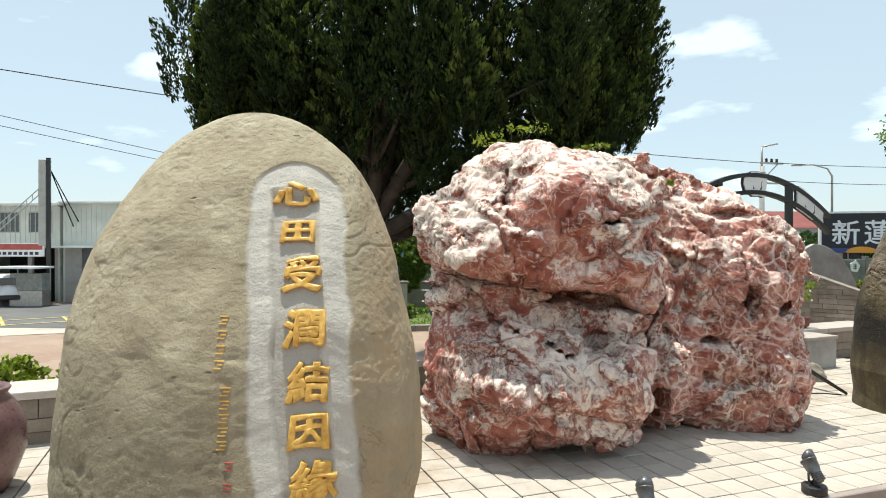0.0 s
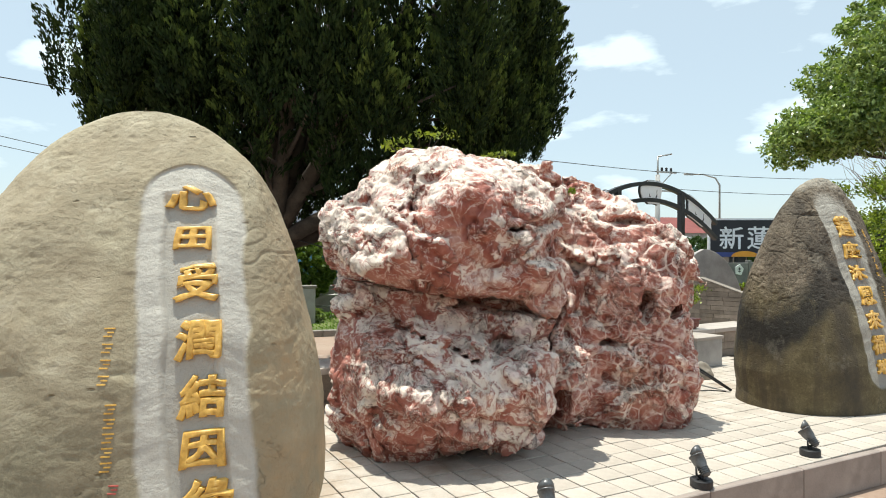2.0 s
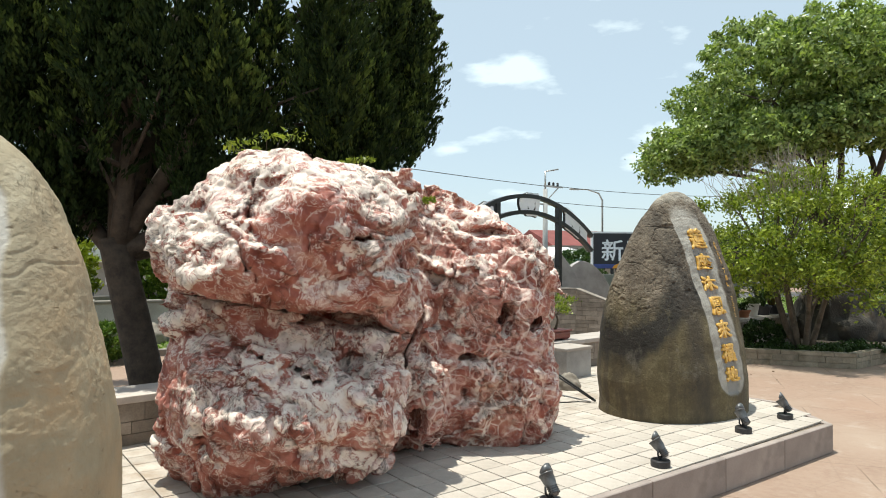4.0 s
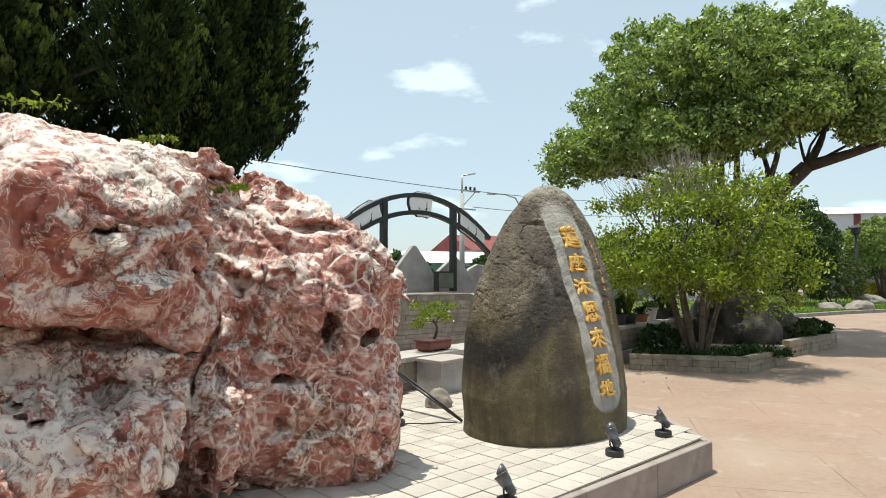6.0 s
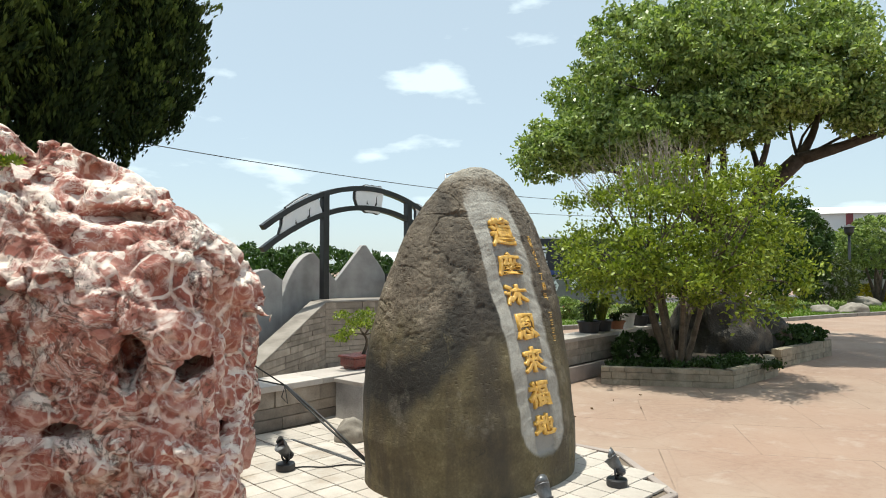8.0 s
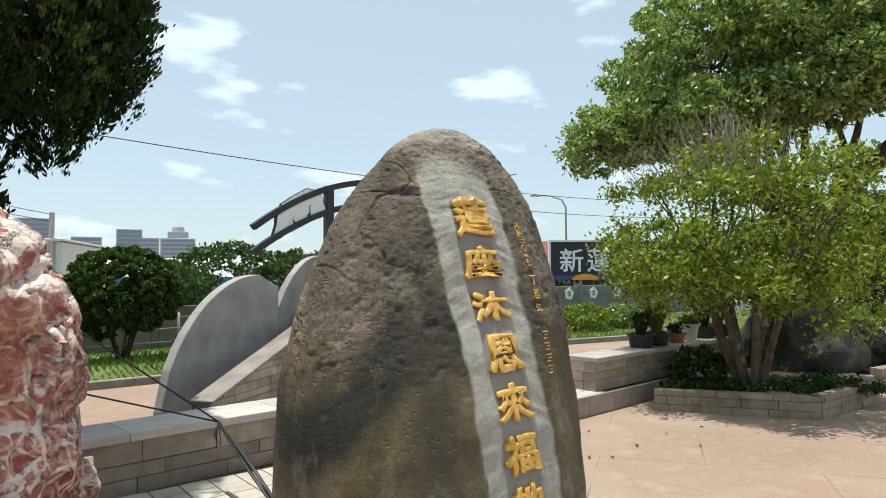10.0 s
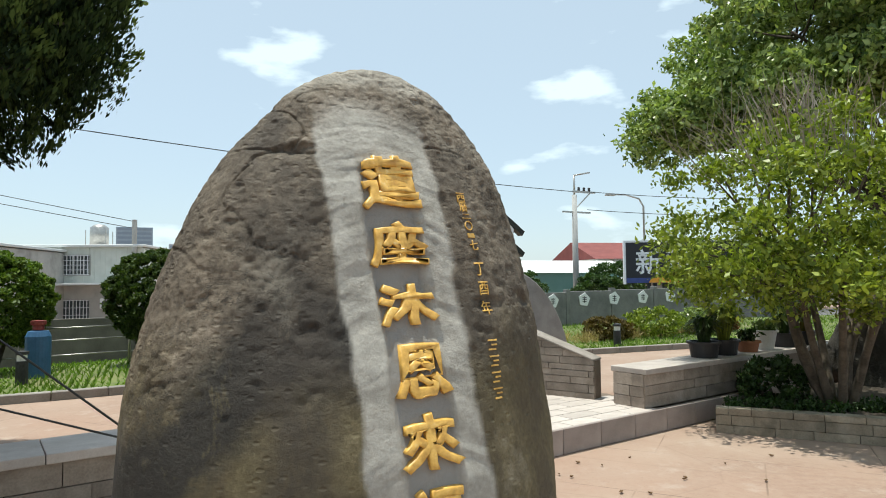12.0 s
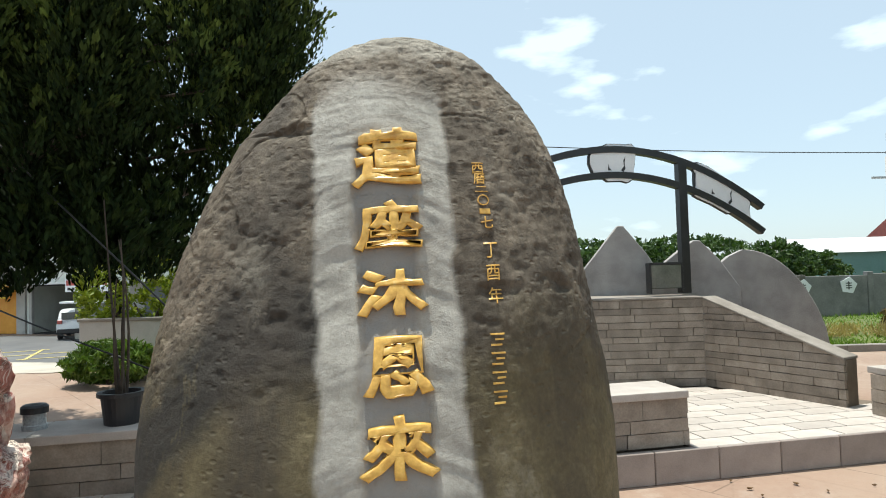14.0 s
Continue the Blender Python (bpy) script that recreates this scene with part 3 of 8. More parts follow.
# ---- pink boulder ----
def rock_form(p):
    """Distance to the rough blocks of the boulder, before its fine relief."""
    rng = np.random.default_rng(11)

    def block(c, r, n=3.4, cuts=12, keep=0.93, spread=0.08):
        q = (p - np.array(c)) / np.array(r)
        s = min(r)
        d = ((np.abs(q) ** n).sum(1) ** (1 / n) - 1) * s
        for _ in range(cuts):
            v = rng.normal(size=3)
            v /= np.linalg.norm(v)
            d = np.maximum(d, (q @ v - keep - rng.uniform(-spread, spread)) * s)
        return d

    def smin(a, b, k):
        h = np.clip(0.5 + 0.5 * (b - a) / k, 0, 1)
        return b * (1 - h) + a * h - k * h * (1 - h)

    def meet(a, b, k=0.10):
        return -smin(-a, -b, k)

    def carve(d, e, k=0.03):
        return -smin(-d, e, k)

    x, y, z = p[:, 0], p[:, 1], p[:, 2]
    wob = 0.05 * fbm(p * 2.6, 3, 31)
    upper = block((0.77, 5.62, 1.93), (0.90, 0.93, 0.62), 3.8, 14, 1.02)
    upper = smin(upper, block((0.86, 5.60, 2.30), (0.52, 0.52, 0.30), 2.8, 8, 0.95), 0.08)
    upper = np.maximum(upper, -(z - (1.60 - 0.22 * x) - wob) * 0.97)
    upper = meet(upper, (y - 4.68) * -0.75 + (z - 2.18) * 0.66)
    upper = meet(upper, (y - 4.70) * -0.86 - (z - 1.72) * 0.50)
    upper = meet(upper, (x - 0.375) * -0.55 + (y - 5.04) * -0.62 + (z - 2.22) * 0.55)
    upper = meet(upper, (x - 1.50) * 0.80 + (y - 4.86) * -0.60)
    neck = block((0.74, 5.86, 1.32), (0.88, 0.76, 0.60), 4.0, 8, 1.0)
    lower = block((0.66, 5.45, 0.80), (0.82, 0.96, 0.60), 3.6, 12, 1.02)
    lower = smin(lower, block((1.06, 5.04, 0.80), (0.50, 0.50, 0.44), 3.2, 9, 0.98), 0.06)
    lower = np.maximum(lower, (z - (1.34 - 0.20 * x) - wob))
    lower = meet(lower, (y - 4.52) * -0.66 + (z - 0.82) * 0.74 - 0.10 * (x - 0.505) - 0.05 * np.sin(2.6 * x + 0.4), 0.16)
    lower = meet(lower, (y - 4.50) * -0.72 - (z - 0.66) * 0.68 - 0.06 * (x - 0.7), 0.16)
    lower = meet(lower, (x - 0.02) * -0.78 + (y - 4.86) * -0.60, 0.16)
    mid = block((1.46, 5.92, 1.30), (0.50, 0.70, 1.08), 3.4, 10, 0.98)
    mid = smin(mid, block((1.40, 6.20, 2.26), (0.48, 0.48, 0.32), 2.8, 8, 0.95), 0.1)
    right = block((2.25, 6.10, 1.18), (0.84, 0.62, 0.94), 3.8, 12, 1.02)
    right = smin(right, block((2.26, 6.16, 1.97), (0.74, 0.56, 0.49), 3.3, 10, 1.0), 0.06)
    right = smin(right, block((2.50, 6.0, 0.62), (0.50, 0.46, 0.42), 3.0, 8, 0.98), 0.06)
    right = meet(right, (y - 5.56) * -0.75 + (z - 1.84) * 0.66, 0.12)
    right = meet(right, (x - 2.92) * 0.62 + (z - 1.86) * 0.78, 0.12)
    knob = block((2.96, 6.06, 1.12), (0.17, 0.30, 0.52), 2.8, 6, 1.0)
    back = block((0.85, 6.62, 1.15), (1.0, 0.7, 1.0), 3.0, 10, 1.0)
    d = smin(upper, neck, 0.02)
    d = smin(d, lower, 0.02)
    d = smin(d, smin(mid, right, 0.03), 0.03)
    d = smin(d, knob, 0.03)
    d = smin(d, back, 0.12)
    d = np.maximum(d, (x - 2.93 - 0.30 * (z - 0.3)) * 0.95)
    d = np.maximum(d, (x + 1.24 * (y - 6.54) - 2.76 - 0.26 * smooth(-z, -1.5, -1.25)) / 1.59)
    out = d
    near = np.abs(d) < 0.30
    p, d, wob = p[near], d[near], wob[near]
    x, y, z = p[:, 0], p[:, 1], p[:, 2]
    # broken faces
    w = p + 0.10 * np.stack([fbm(p * 2.6, 2, 5 + k) for k in range(3)], 1)
    d = d - 0.08 * facets(w * 1.9, 41) - 0.032 * facets(w * 4.6, 42) - 0.05 * fbm(p * 1.5, 3, 11)
    f1, f2 = cells(w * 1.55, 3)
    d = d + 0.05 * np.exp(-((f2 - f1) / 0.05) ** 2)
    hol = np.clip(vnoise(p * 4.2, 77) - 0.50, 0, 1) * smooth(x, 1.4, 2.0)
    d = d + 0.20 * hol

    rag = fbm(p * 9.0, 2, 36)

    def hollow(d, at, size):
        q = (p - np.array(at)) / np.array(size)
        return carve(d, (np.linalg.norm(q, axis=1) - 1 + 0.55 * rag) * min(size))

    def cleft(d, off, wide, x0, x1, depth_y):
        e = np.maximum(np.abs(off) - wide, np.maximum(np.maximum(x0 - x, x - x1), y - depth_y))
        return carve(d, e, 0.02)

    d = cleft(d, z - (1.60 - 0.205 * x) + wob, 0.014 + 0.045 * np.exp(-((x - 1.12) / 0.24) ** 2), -0.4, 1.75, 5.40)
    d = cleft(d, z - (1.40 - 0.42 * x) + 1.3 * wob, 0.014, -0.4, 0.95, 5.15)
    d = cleft(d, (x - 0.50 - 0.12 * (z - 2.0) + 2.6 * wob), 0.010 + 5 * np.clip(1.72 - z, 0, 1) * -1, -0.4, 1.2, 5.10)
    d = cleft(d, (x - 1.68 - 0.16 * np.sin((z - 1.2) * 2.6) + 2.2 * wob), 0.018 - 0.3 * np.clip(1.0 - z, 0, 1), 1.3, 2.2, 5.50)
    for at, size in (((1.15, 4.84, 1.07), (0.15, 0.42, 0.095)), ((1.08, 4.95, 1.40), (0.34, 0.52, 0.075)),
                     ((2.60, 5.78, 0.72), (0.085, 0.26, 0.095)), ((2.26, 5.96, 2.36), (0.18, 0.22, 0.13)),
                     ((2.45, 5.62, 1.34), (0.065, 0.28, 0.15)), ((2.73, 5.66, 1.30), (0.10, 0.28, 0.075)),
                     ((2.80, 5.92, 0.92), (0.095, 0.28, 0.085)), ((1.49, 5.22, 0.50), (0.15, 0.46, 0.15)), ((1.57, 5.02, 1.87), (0.085, 0.26, 0.085)),
                     ((1.95, 5.5, 1.42), (0.05, 0.2, 0.12)), ((2.36, 5.78, 2.06), (0.26, 0.20, 0.05)), ((1.19, 4.78, 1.95), (0.10, 0.12, 0.035)),
                     ((0.16, 5.06, 1.86), (0.06, 0.25, 0.05)), ((1.66, 5.25, 0.62), (0.06, 0.3, 0.12)), ((2.95, 6.15, 0.47), (0.13, 0.3, 0.06)),
                     ((2.16, 5.60, 1.02), (0.09, 0.16, 0.03)), ((1.72, 5.22, 1.15), (0.05, 0.26, 0.11))):
        d = hollow(d, at, size)
    out[near] = d
    return out


def surface_net(g, o, h):
    """Vertices and quads of the zero level of a grid of distances."""
    s = g < 0
    c = [s[i:s.shape[0] - 1 + i, j:s.shape[1] - 1 + j, k:s.shape[2] - 1 + k] for i in (0, 1) for j in (0, 1) for k in (0, 1)]
    n_in = sum(a.astype(np.int8) for a in c)
    cell = (n_in > 0) & (n_in < 8)
    ijk = np.argwhere(cell)
    num = -np.ones(cell.shape, dtype=np.int64)
    num[cell] = np.arange(len(ijk))
    acc, cnt = np.zeros((len(ijk), 3)), np.zeros(len(ijk))
    corners = [np.array((i, j, k)) for i in (0, 1) for j in (0, 1) for k in (0, 1)]
    for a in range(8):
        for b in range(a + 1, 8):
            if np.abs(corners[a] - corners[b]).sum() != 1:
                continue
            ga = g[tuple((ijk + corners[a]).T)]
            gb = g[tuple((ijk + corners[b]).T)]
            hit = (ga < 0) != (gb < 0)
            t = np.where(hit, ga / np.where(hit, ga - gb, 1), 0)
            acc += np.where(hit[:, None], corners[a] + (corners[b] - corners[a]) * t[:, None], 0)
            cnt += hit
    verts = o + h * (ijk + acc / cnt[:, None])
    faces = []
    for ax in range(3):
        u, v = (ax + 1) % 3, (ax + 2) % 3
        lo = [slice(1, -1)] * 3
        lo[ax] = slice(0, -1)
        hi = list(lo)
        hi[ax] = slice(1, None)
        a, b = s[tuple(lo)], s[tuple(hi)]
        e = np.argwhere(a != b)
        if not len(e):
            continue
        turn = a[tuple(e.T)]
        base = e.copy()
        base[:, u] += 1
        base[:, v] += 1
        du, dv = np.eye(3, dtype=int)[u], np.eye(3, dtype=int)[v]
        q = np.stack([num[tuple((base - du - dv).T)], num[tuple((base - dv).T)], num[tuple(base.T)], num[tuple((base - du).T)]], 1)
        q[~turn] = q[~turn][:, ::-1]
        faces.append(q)
    return verts, np.concatenate(faces)


def finer(g):
    for ax in range(3):
        a = np.moveaxis(g, ax, 0)
        out = np.zeros((2 * len(a) - 1,) + a.shape[1:])
        out[::2] = a
        out[1::2] = (a[1:] + a[:-1]) / 2
        g = np.moveaxis(out, 0, ax)
    return g


def pink_rock():
    h, o = 0.030, np.array([-0.55, 4.32, 0.05])
    n = (130, 114, 92)
    i = np.stack(np.meshgrid(*[np.arange(k) for k in n], indexing="ij"), -1).reshape(-1, 3)
    g = finer(np.concatenate([rock_form(o + h * q) for q in np.array_split(i, 24)]).reshape(n))
    h /= 2
    p, faces = surface_net(g, o, h)
    # keep the one great piece, no loose chips
    lab = np.arange(len(p))
    ea, eb = faces[:, [0, 1, 2]].ravel(), faces[:, [1, 2, 3]].ravel()
    for _ in range(60):
        low = np.minimum(lab[ea], lab[eb])
        if (lab[ea] == lab[eb]).all():
            break
        np.minimum.at(lab, lab[ea], low)
        np.minimum.at(lab, lab[eb], low)
        for _ in range(4):
            lab = lab[lab]
    keep = lab == np.bincount(lab).argmax()
    faces = faces[keep[faces].all(1)]
    faces = (np.cumsum(keep) - 1)[faces]
    p = p[keep]
    grad = np.stack(np.gradient(g, h), -1)
    j = np.clip(np.rint((p - o) / h).astype(int), 0, np.array(g.shape) - 1)
    nrm = grad[tuple(j.T)]
    nrm /= np.linalg.norm(nrm, axis=1)[:, None] + 1e-9
    # relief: rosettes, layers, ridges, pits
    right = smooth(p[:, 0] + 0.25 * fbm(p * 1.7, 3, 51), 1.15, 1.75)
    w = p + 0.05 * np.stack([fbm(p * 5.0, 3, 61 + k) for k in range(3)], 1)
    r1, r2 = cells(w * 4.8, 19)
    rim = np.clip((r2 - r1) / 0.5, 0, 1)
    rose = right * smooth(fbm(p * 2.2, 3, 66), -0.45, -0.05)
    k1, k2 = cells(w * 11.0, 29)
    bed = p[:, 2] + 0.3 * p[:, 0] + 0.16 * fbm(p * 2.2, 3, 71)
    d = 0.034 * rose * (np.sqrt(rim) - 0.6) - 0.018 * rose * np.exp(-(r1 / 0.16) ** 2)
    calm = 1 - 0.75 * rose
    d += 0.018 * (1 - rose) * ridged(w * np.array([3.5, 3.5, 6.0]), 3, 12) + calm * (0.014 * facets(w * 8.5, 45) + 0.006 * facets(w * 15.0, 46))
    d += 0.006 * np.sin(bed * 46) * (1 - right) + calm * 0.007 * (np.sqrt(np.clip((k2 - k1) / 0.45, 0, 1)) - 0.6)
    d += calm * (0.006 * ridged(w * 13, 2, 13) + 0.003 * fbm(p * 34, 2, 14))
    pit = np.clip(vnoise(w * 9.0, 78) - 0.50, 0, 1) / 0.45
    rift = np.abs(fbm(w * np.array([1.6, 1.6, 2.6]), 4, 83))
    d -= 0.024 * pit + 0.024 * np.clip(1 - rift / 0.016, 0, 1)
    # noise and relief, plus sunlight painted as whiter upward faces
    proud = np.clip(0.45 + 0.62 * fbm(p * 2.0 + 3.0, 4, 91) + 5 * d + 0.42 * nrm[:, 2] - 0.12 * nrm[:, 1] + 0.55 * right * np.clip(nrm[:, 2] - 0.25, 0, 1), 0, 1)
    p = p + nrm * d[:, None]
    p[:, 2] = np.maximum(p[:, 2], PZ - 0.01 + 0.012 * np.abs(vnoise(p * 6, 90)))
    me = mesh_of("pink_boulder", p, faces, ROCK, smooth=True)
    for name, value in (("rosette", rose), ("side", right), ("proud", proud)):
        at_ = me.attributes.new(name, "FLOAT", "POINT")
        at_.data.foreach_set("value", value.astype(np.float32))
    ob = new("pink_boulder", me)
    return tagged(ob, "huge rugged boulder of rose-red and white marbled stone", "boulder")


m = Mat("rose_marbled_stone", 0.62)
_warp = m.n("ShaderNodeVectorMath", operation="ADD")
_nz = m.n("ShaderNodeTexNoise")
_nz.inputs["Scale"].default_value, _nz.inputs["Detail"].default_value = 3.2, 5.0
m.link(m.c, _nz.inputs["Vector"])
_sc = m.n("ShaderNodeVectorMath", operation="SCALE")
_sc.inputs["Scale"].default_value = 0.34
m.link(_nz.outputs["Color"], _sc.inputs[0])
m.link(m.c, _warp.inputs[0])
m.link(_sc.outputs[0], _warp.inputs[1])
W = _warp.outputs[0]
ros, side = m.attr("rosette"), m.attr("side")
red = m.ramp(m.noise(5.0, 7, 0.62, W), [(0.28, (0.16, 0.038, 0.026)), (0.44, (0.345, 0.098, 0.068)), (0.58, (0.45, 0.175, 0.130)), (0.76, (0.62, 0.38, 0.31))])
# rosettes: pale rings round red cores, at two sizes
soft = m.n("ShaderNodeVectorMath", operation="ADD")
_ss = m.n("ShaderNodeVectorMath", operation="SCALE")
_ss.inputs["Scale"].default_value = 0.10
m.link(_nz.outputs["Color"], _ss.inputs[0])
m.link(m.c, soft.inputs[0])
m.link(_ss.outputs[0], soft.inputs[1])
Q = soft.outputs[0]
col = red
for size, turns, share in ((4.6, 21.0, 1.0), (8.5, 16.0, 0.7)):
    dist = m.voronoi(size, "F1", Q)
    edge = m.voronoi(size, "DISTANCE_TO_EDGE", Q)
    core = m.ramp(dist, [(0.10, 0.55), (0.34, 0.0)])
    col = m.mix(m.math("MULTIPLY", m.math("MULTIPLY", core, ros), share), col, (0.36, 0.10, 0.068))
    turn = m.math("ADD", m.math("MULTIPLY", dist, turns), m.math("MULTIPLY", m.noise(7, 4, 0.5), 3.5))
    ringed = m.ramp(m.math("ADD", m.math("MULTIPLY", m.math("SINE", turn), 0.5), 0.5), [(0.72, 0.0), (0.92, 0.8)])
    ringed = m.math("MULTIPLY", ringed, m.ramp(m.noise(4.0 + size * 0.3, 3), [(0.42, 0.0), (0.54, 1.0)]))
    col = m.mix(m.math("MULTIPLY", m.math("MULTIPLY", ros, ringed), share), col, (0.72, 0.49, 0.41))
    hem = m.ramp(m.math("ADD", edge, m.math("MULTIPLY", m.noise(22, 4), 0.06)), [(0.045, 1.0), (0.065, 0.9), (0.085, 0.0)])
    hem = m.math("MULTIPLY", hem, m.ramp(m.noise(3.2 + size * 0.2, 5, 0.6), [(0.46, 0.0), (0.56, 1.0)]))
    col = m.mix(m.math("MULTIPLY", m.math("MULTIPLY", hem, ros), share), col, (0.86, 0.72, 0.64))
# swirls and veins
swirl = m.ramp(m.math("SINE", m.math("MULTIPLY", m.noise(1.8, 6, 0.55, W, 0.8), 40.0)), [(0.80, 0.0), (0.99, 0.7)])
swirl = m.math("MULTIPLY", swirl, m.ramp(m.noise(2.3, 3), [(0.47, 0.0), (0.58, 1.0)]))
col = m.mix(m.math("MULTIPLY", swirl, m.math("SUBTRACT", 0.9, m.math("MULTIPLY", ros, 0.6))), col, (0.70, 0.54, 0.47))
veins = m.ramp(m.noise(4.2, 9, 0.70, W, 1.2), [(0.480, 0.0), (0.5, 0.9), (0.520, 0.0)])
col = m.mix(m.math("MULTIPLY", veins, m.math("SUBTRACT", 1.0, m.math("MULTIPLY", ros, 0.65))), col, (0.86, 0.75, 0.68))
# white calcite in ragged patches, painted thicker on tops as sunlit white
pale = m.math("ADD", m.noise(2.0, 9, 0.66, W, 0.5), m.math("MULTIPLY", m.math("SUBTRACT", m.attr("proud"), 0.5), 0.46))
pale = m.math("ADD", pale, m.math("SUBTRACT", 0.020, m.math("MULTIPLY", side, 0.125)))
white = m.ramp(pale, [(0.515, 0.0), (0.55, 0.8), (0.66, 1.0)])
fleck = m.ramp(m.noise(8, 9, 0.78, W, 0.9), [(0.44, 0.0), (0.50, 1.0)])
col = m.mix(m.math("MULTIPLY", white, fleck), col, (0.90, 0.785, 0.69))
mauve = m.ramp(m.noise(6.5, 6, 0.65, W), [(0.54, 0.0), (0.62, 0.55)])
col = m.mix(m.math("MULTIPLY", mauve, white), col, (0.72, 0.53, 0.50))
ochre = m.ramp(m.noise(1.7, 6, 0.62), [(0.56, 0.0), (0.72, 0.45)])
col = m.mix(ochre, col, m.mix(0.6, col, (0.46, 0.29, 0.14)))
crack = m.ramp(m.noise(4.6, 10, 0.76, W, 0.8), [(0.487, 0.0), (0.5, 0.95), (0.513, 0.0)])
crack = m.math("MULTIPLY", crack, m.ramp(m.noise(2.0, 3), [(0.46, 0.0), (0.54, 1.0)]))
col = m.mix(crack, col, (0.07, 0.035, 0.022))
grime = m.ramp(m.noise(3.0, 9, 0.78), [(0.64, 0.0), (0.69, 0.85)])
col = m.mix(grime, col, (0.10, 0.085, 0.055))
m.colour(col)
m.roughness(m.ramp(m.noise(12, 4), [(0.3, 0.42), (0.7, 0.75)]))
_h = m.math("ADD", m.math("MULTIPLY", m.noise(20, 10, 0.74), 1.1), m.math("MULTIPLY", m.voronoi(17.0, "F1", W), 0.45))
_h = m.math("SUBTRACT", _h, m.math("MULTIPLY", crack, 0.8))
m.bump(_h, 0.8, 0.020)
ROCK = m.m
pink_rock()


# ---- inscribed stones ----
S1 = stone_material("buff_sandstone", (0.335, 0.292, 0.198), (0.455, 0.405, 0.290), (0.565, 0.515, 0.395), (0.56, 0.535, 0.48), (0.24, 0.18, 0.11), 0.45, (0.05, 0.25, 0.9, 1.0))


def dark_stone_material():
    """Brown weathered stone: black lichen band at half height, streaks run down, olive foot."""
    m = Mat("weathered_brown_stone", 0.86)
    b, c = m.noise(10.0, 6, 0.62), m.noise(60, 4, 0.6)
    grain = m.math("ADD", m.math("MULTIPLY", b, 0.6), m.math("MULTIPLY", c, 0.4))
    z = m.n("ShaderNodeSeparateXYZ")
    m.link(m.c, z.inputs[0])
    H = m.math("ADD", z.outputs["Z"], m.math("MULTIPLY", m.math("SUBTRACT", m.noise(2.2, 7, 0.66), 0.5), 0.9))
    top = m.ramp(grain, [(0.34, (0.092, 0.071, 0.050)), (0.52, (0.190, 0.152, 0.109)), (0.68, (0.31, 0.257, 0.195))])
    # olive foot, its colour darkened to carry the shade low down
    foot = m.ramp(grain, [(0.30, (0.068, 0.053, 0.026)), (0.52, (0.130, 0.104, 0.053)), (0.70, (0.205, 0.167, 0.094))])
    col = m.mix(m.ramp(m.math("DIVIDE", H, 2.3), [(0.46, 0.0), (0.58, 1.0)]), foot, top)
    # streaks run down from the crown
    st = m.noise(1.0, 6, 0.62, m.scaled((4.2, 4.2, 0.30)), 0.2)
    streak = m.math("MULTIPLY", m.ramp(st, [(0.47, 0.0), (0.58, 0.65)]), m.ramp(m.noise(3.0, 6, 0.7), [(0.34, 0.35), (0.55, 1.0)]))
    col = m.mix(streak, col, (0.058, 0.045, 0.032))
    # black lichen band
    lean_ = m.math("MULTIPLY", m.math("MAXIMUM", m.math("SUBTRACT", m.math("MULTIPLY", z.outputs["X"], -1.0), 0.40), 0.0), 1.1)
    Hb = m.math("ADD", m.math("ADD", z.outputs["Z"], lean_), m.math("MULTIPLY", m.math("SUBTRACT", m.noise(2.6, 6, 0.66), 0.5), 0.55))
    away = m.math("ABSOLUTE", m.math("SUBTRACT", m.math("DIVIDE", Hb, 2.3), 0.535))
    band = m.ramp(away, [(0.05, 1.0), (0.12, 0.0)])
    rag = m.ramp(m.noise(5.5, 9, 0.74, m.scaled((1, 1, 0.6)), 0.4), [(0.33, 0.0), (0.45, 1.0)])
    side = m.ramp(m.math("ADD", z.outputs["X"], m.math("MULTIPLY", m.noise(3, 4), 0.3)), [(0.16, 1.0), (0.30, 0.30)])
    col = m.mix(m.math("MULTIPLY", m.math("MULTIPLY", band, rag), m.math("MULTIPLY", side, 0.95)), col, (0.020, 0.018, 0.015))
    stain = m.math("ABSOLUTE", m.math("SUBTRACT", m.math("ADD", z.outputs["X"], m.math("MULTIPLY", m.noise(2.4, 6, 0.6), 0.34)), -0.16))
    stain = m.math("MULTIPLY", m.ramp(stain, [(0.05, 0.85), (0.20, 0.0)]), m.ramp(m.noise(6, 8, 0.7, m.scaled((1, 1, 0.4))), [(0.32, 0.25), (0.55, 1.0)]))
    col = m.mix(stain, col, (0.052, 0.042, 0.032))
    cap = m.ramp(m.math("DIVIDE", m.math("ADD", z.outputs["Z"], m.math("MULTIPLY", m.noise(6, 7, 0.7), 0.30)), 2.6), [(0.885, 0.0), (0.925, 0.65)])
    col = m.mix(cap, col, (0.42, 0.39, 0.33))
    spot = m.ramp(m.noise(2.6, 9, 0.75, distort=0.6), [(0.58, 0.0), (0.70, 0.6)])
    col = m.mix(spot, col, (0.040, 0.035, 0.026))
    pale = m.ramp(m.noise(1.9, 8, 0.7, m.scaled((1, 1, 0.7))), [(0.56, 0.0), (0.72, 0.6)])
    col = m.mix(pale, col, (0.38, 0.34, 0.27))
    vein = m.ramp(m.noise(3.0, 8, 0.72, m.scaled((1, 1, 2.6)), 0.8), [(0.490, 0.0), (0.5, 0.8), (0.510, 0.0)])
    vein = m.math("MULTIPLY", vein, m.ramp(m.noise(1.4, 3), [(0.48, 0.0), (0.58, 1.0)]))
    col = m.mix(vein, col, (0.03, 0.025, 0.02))
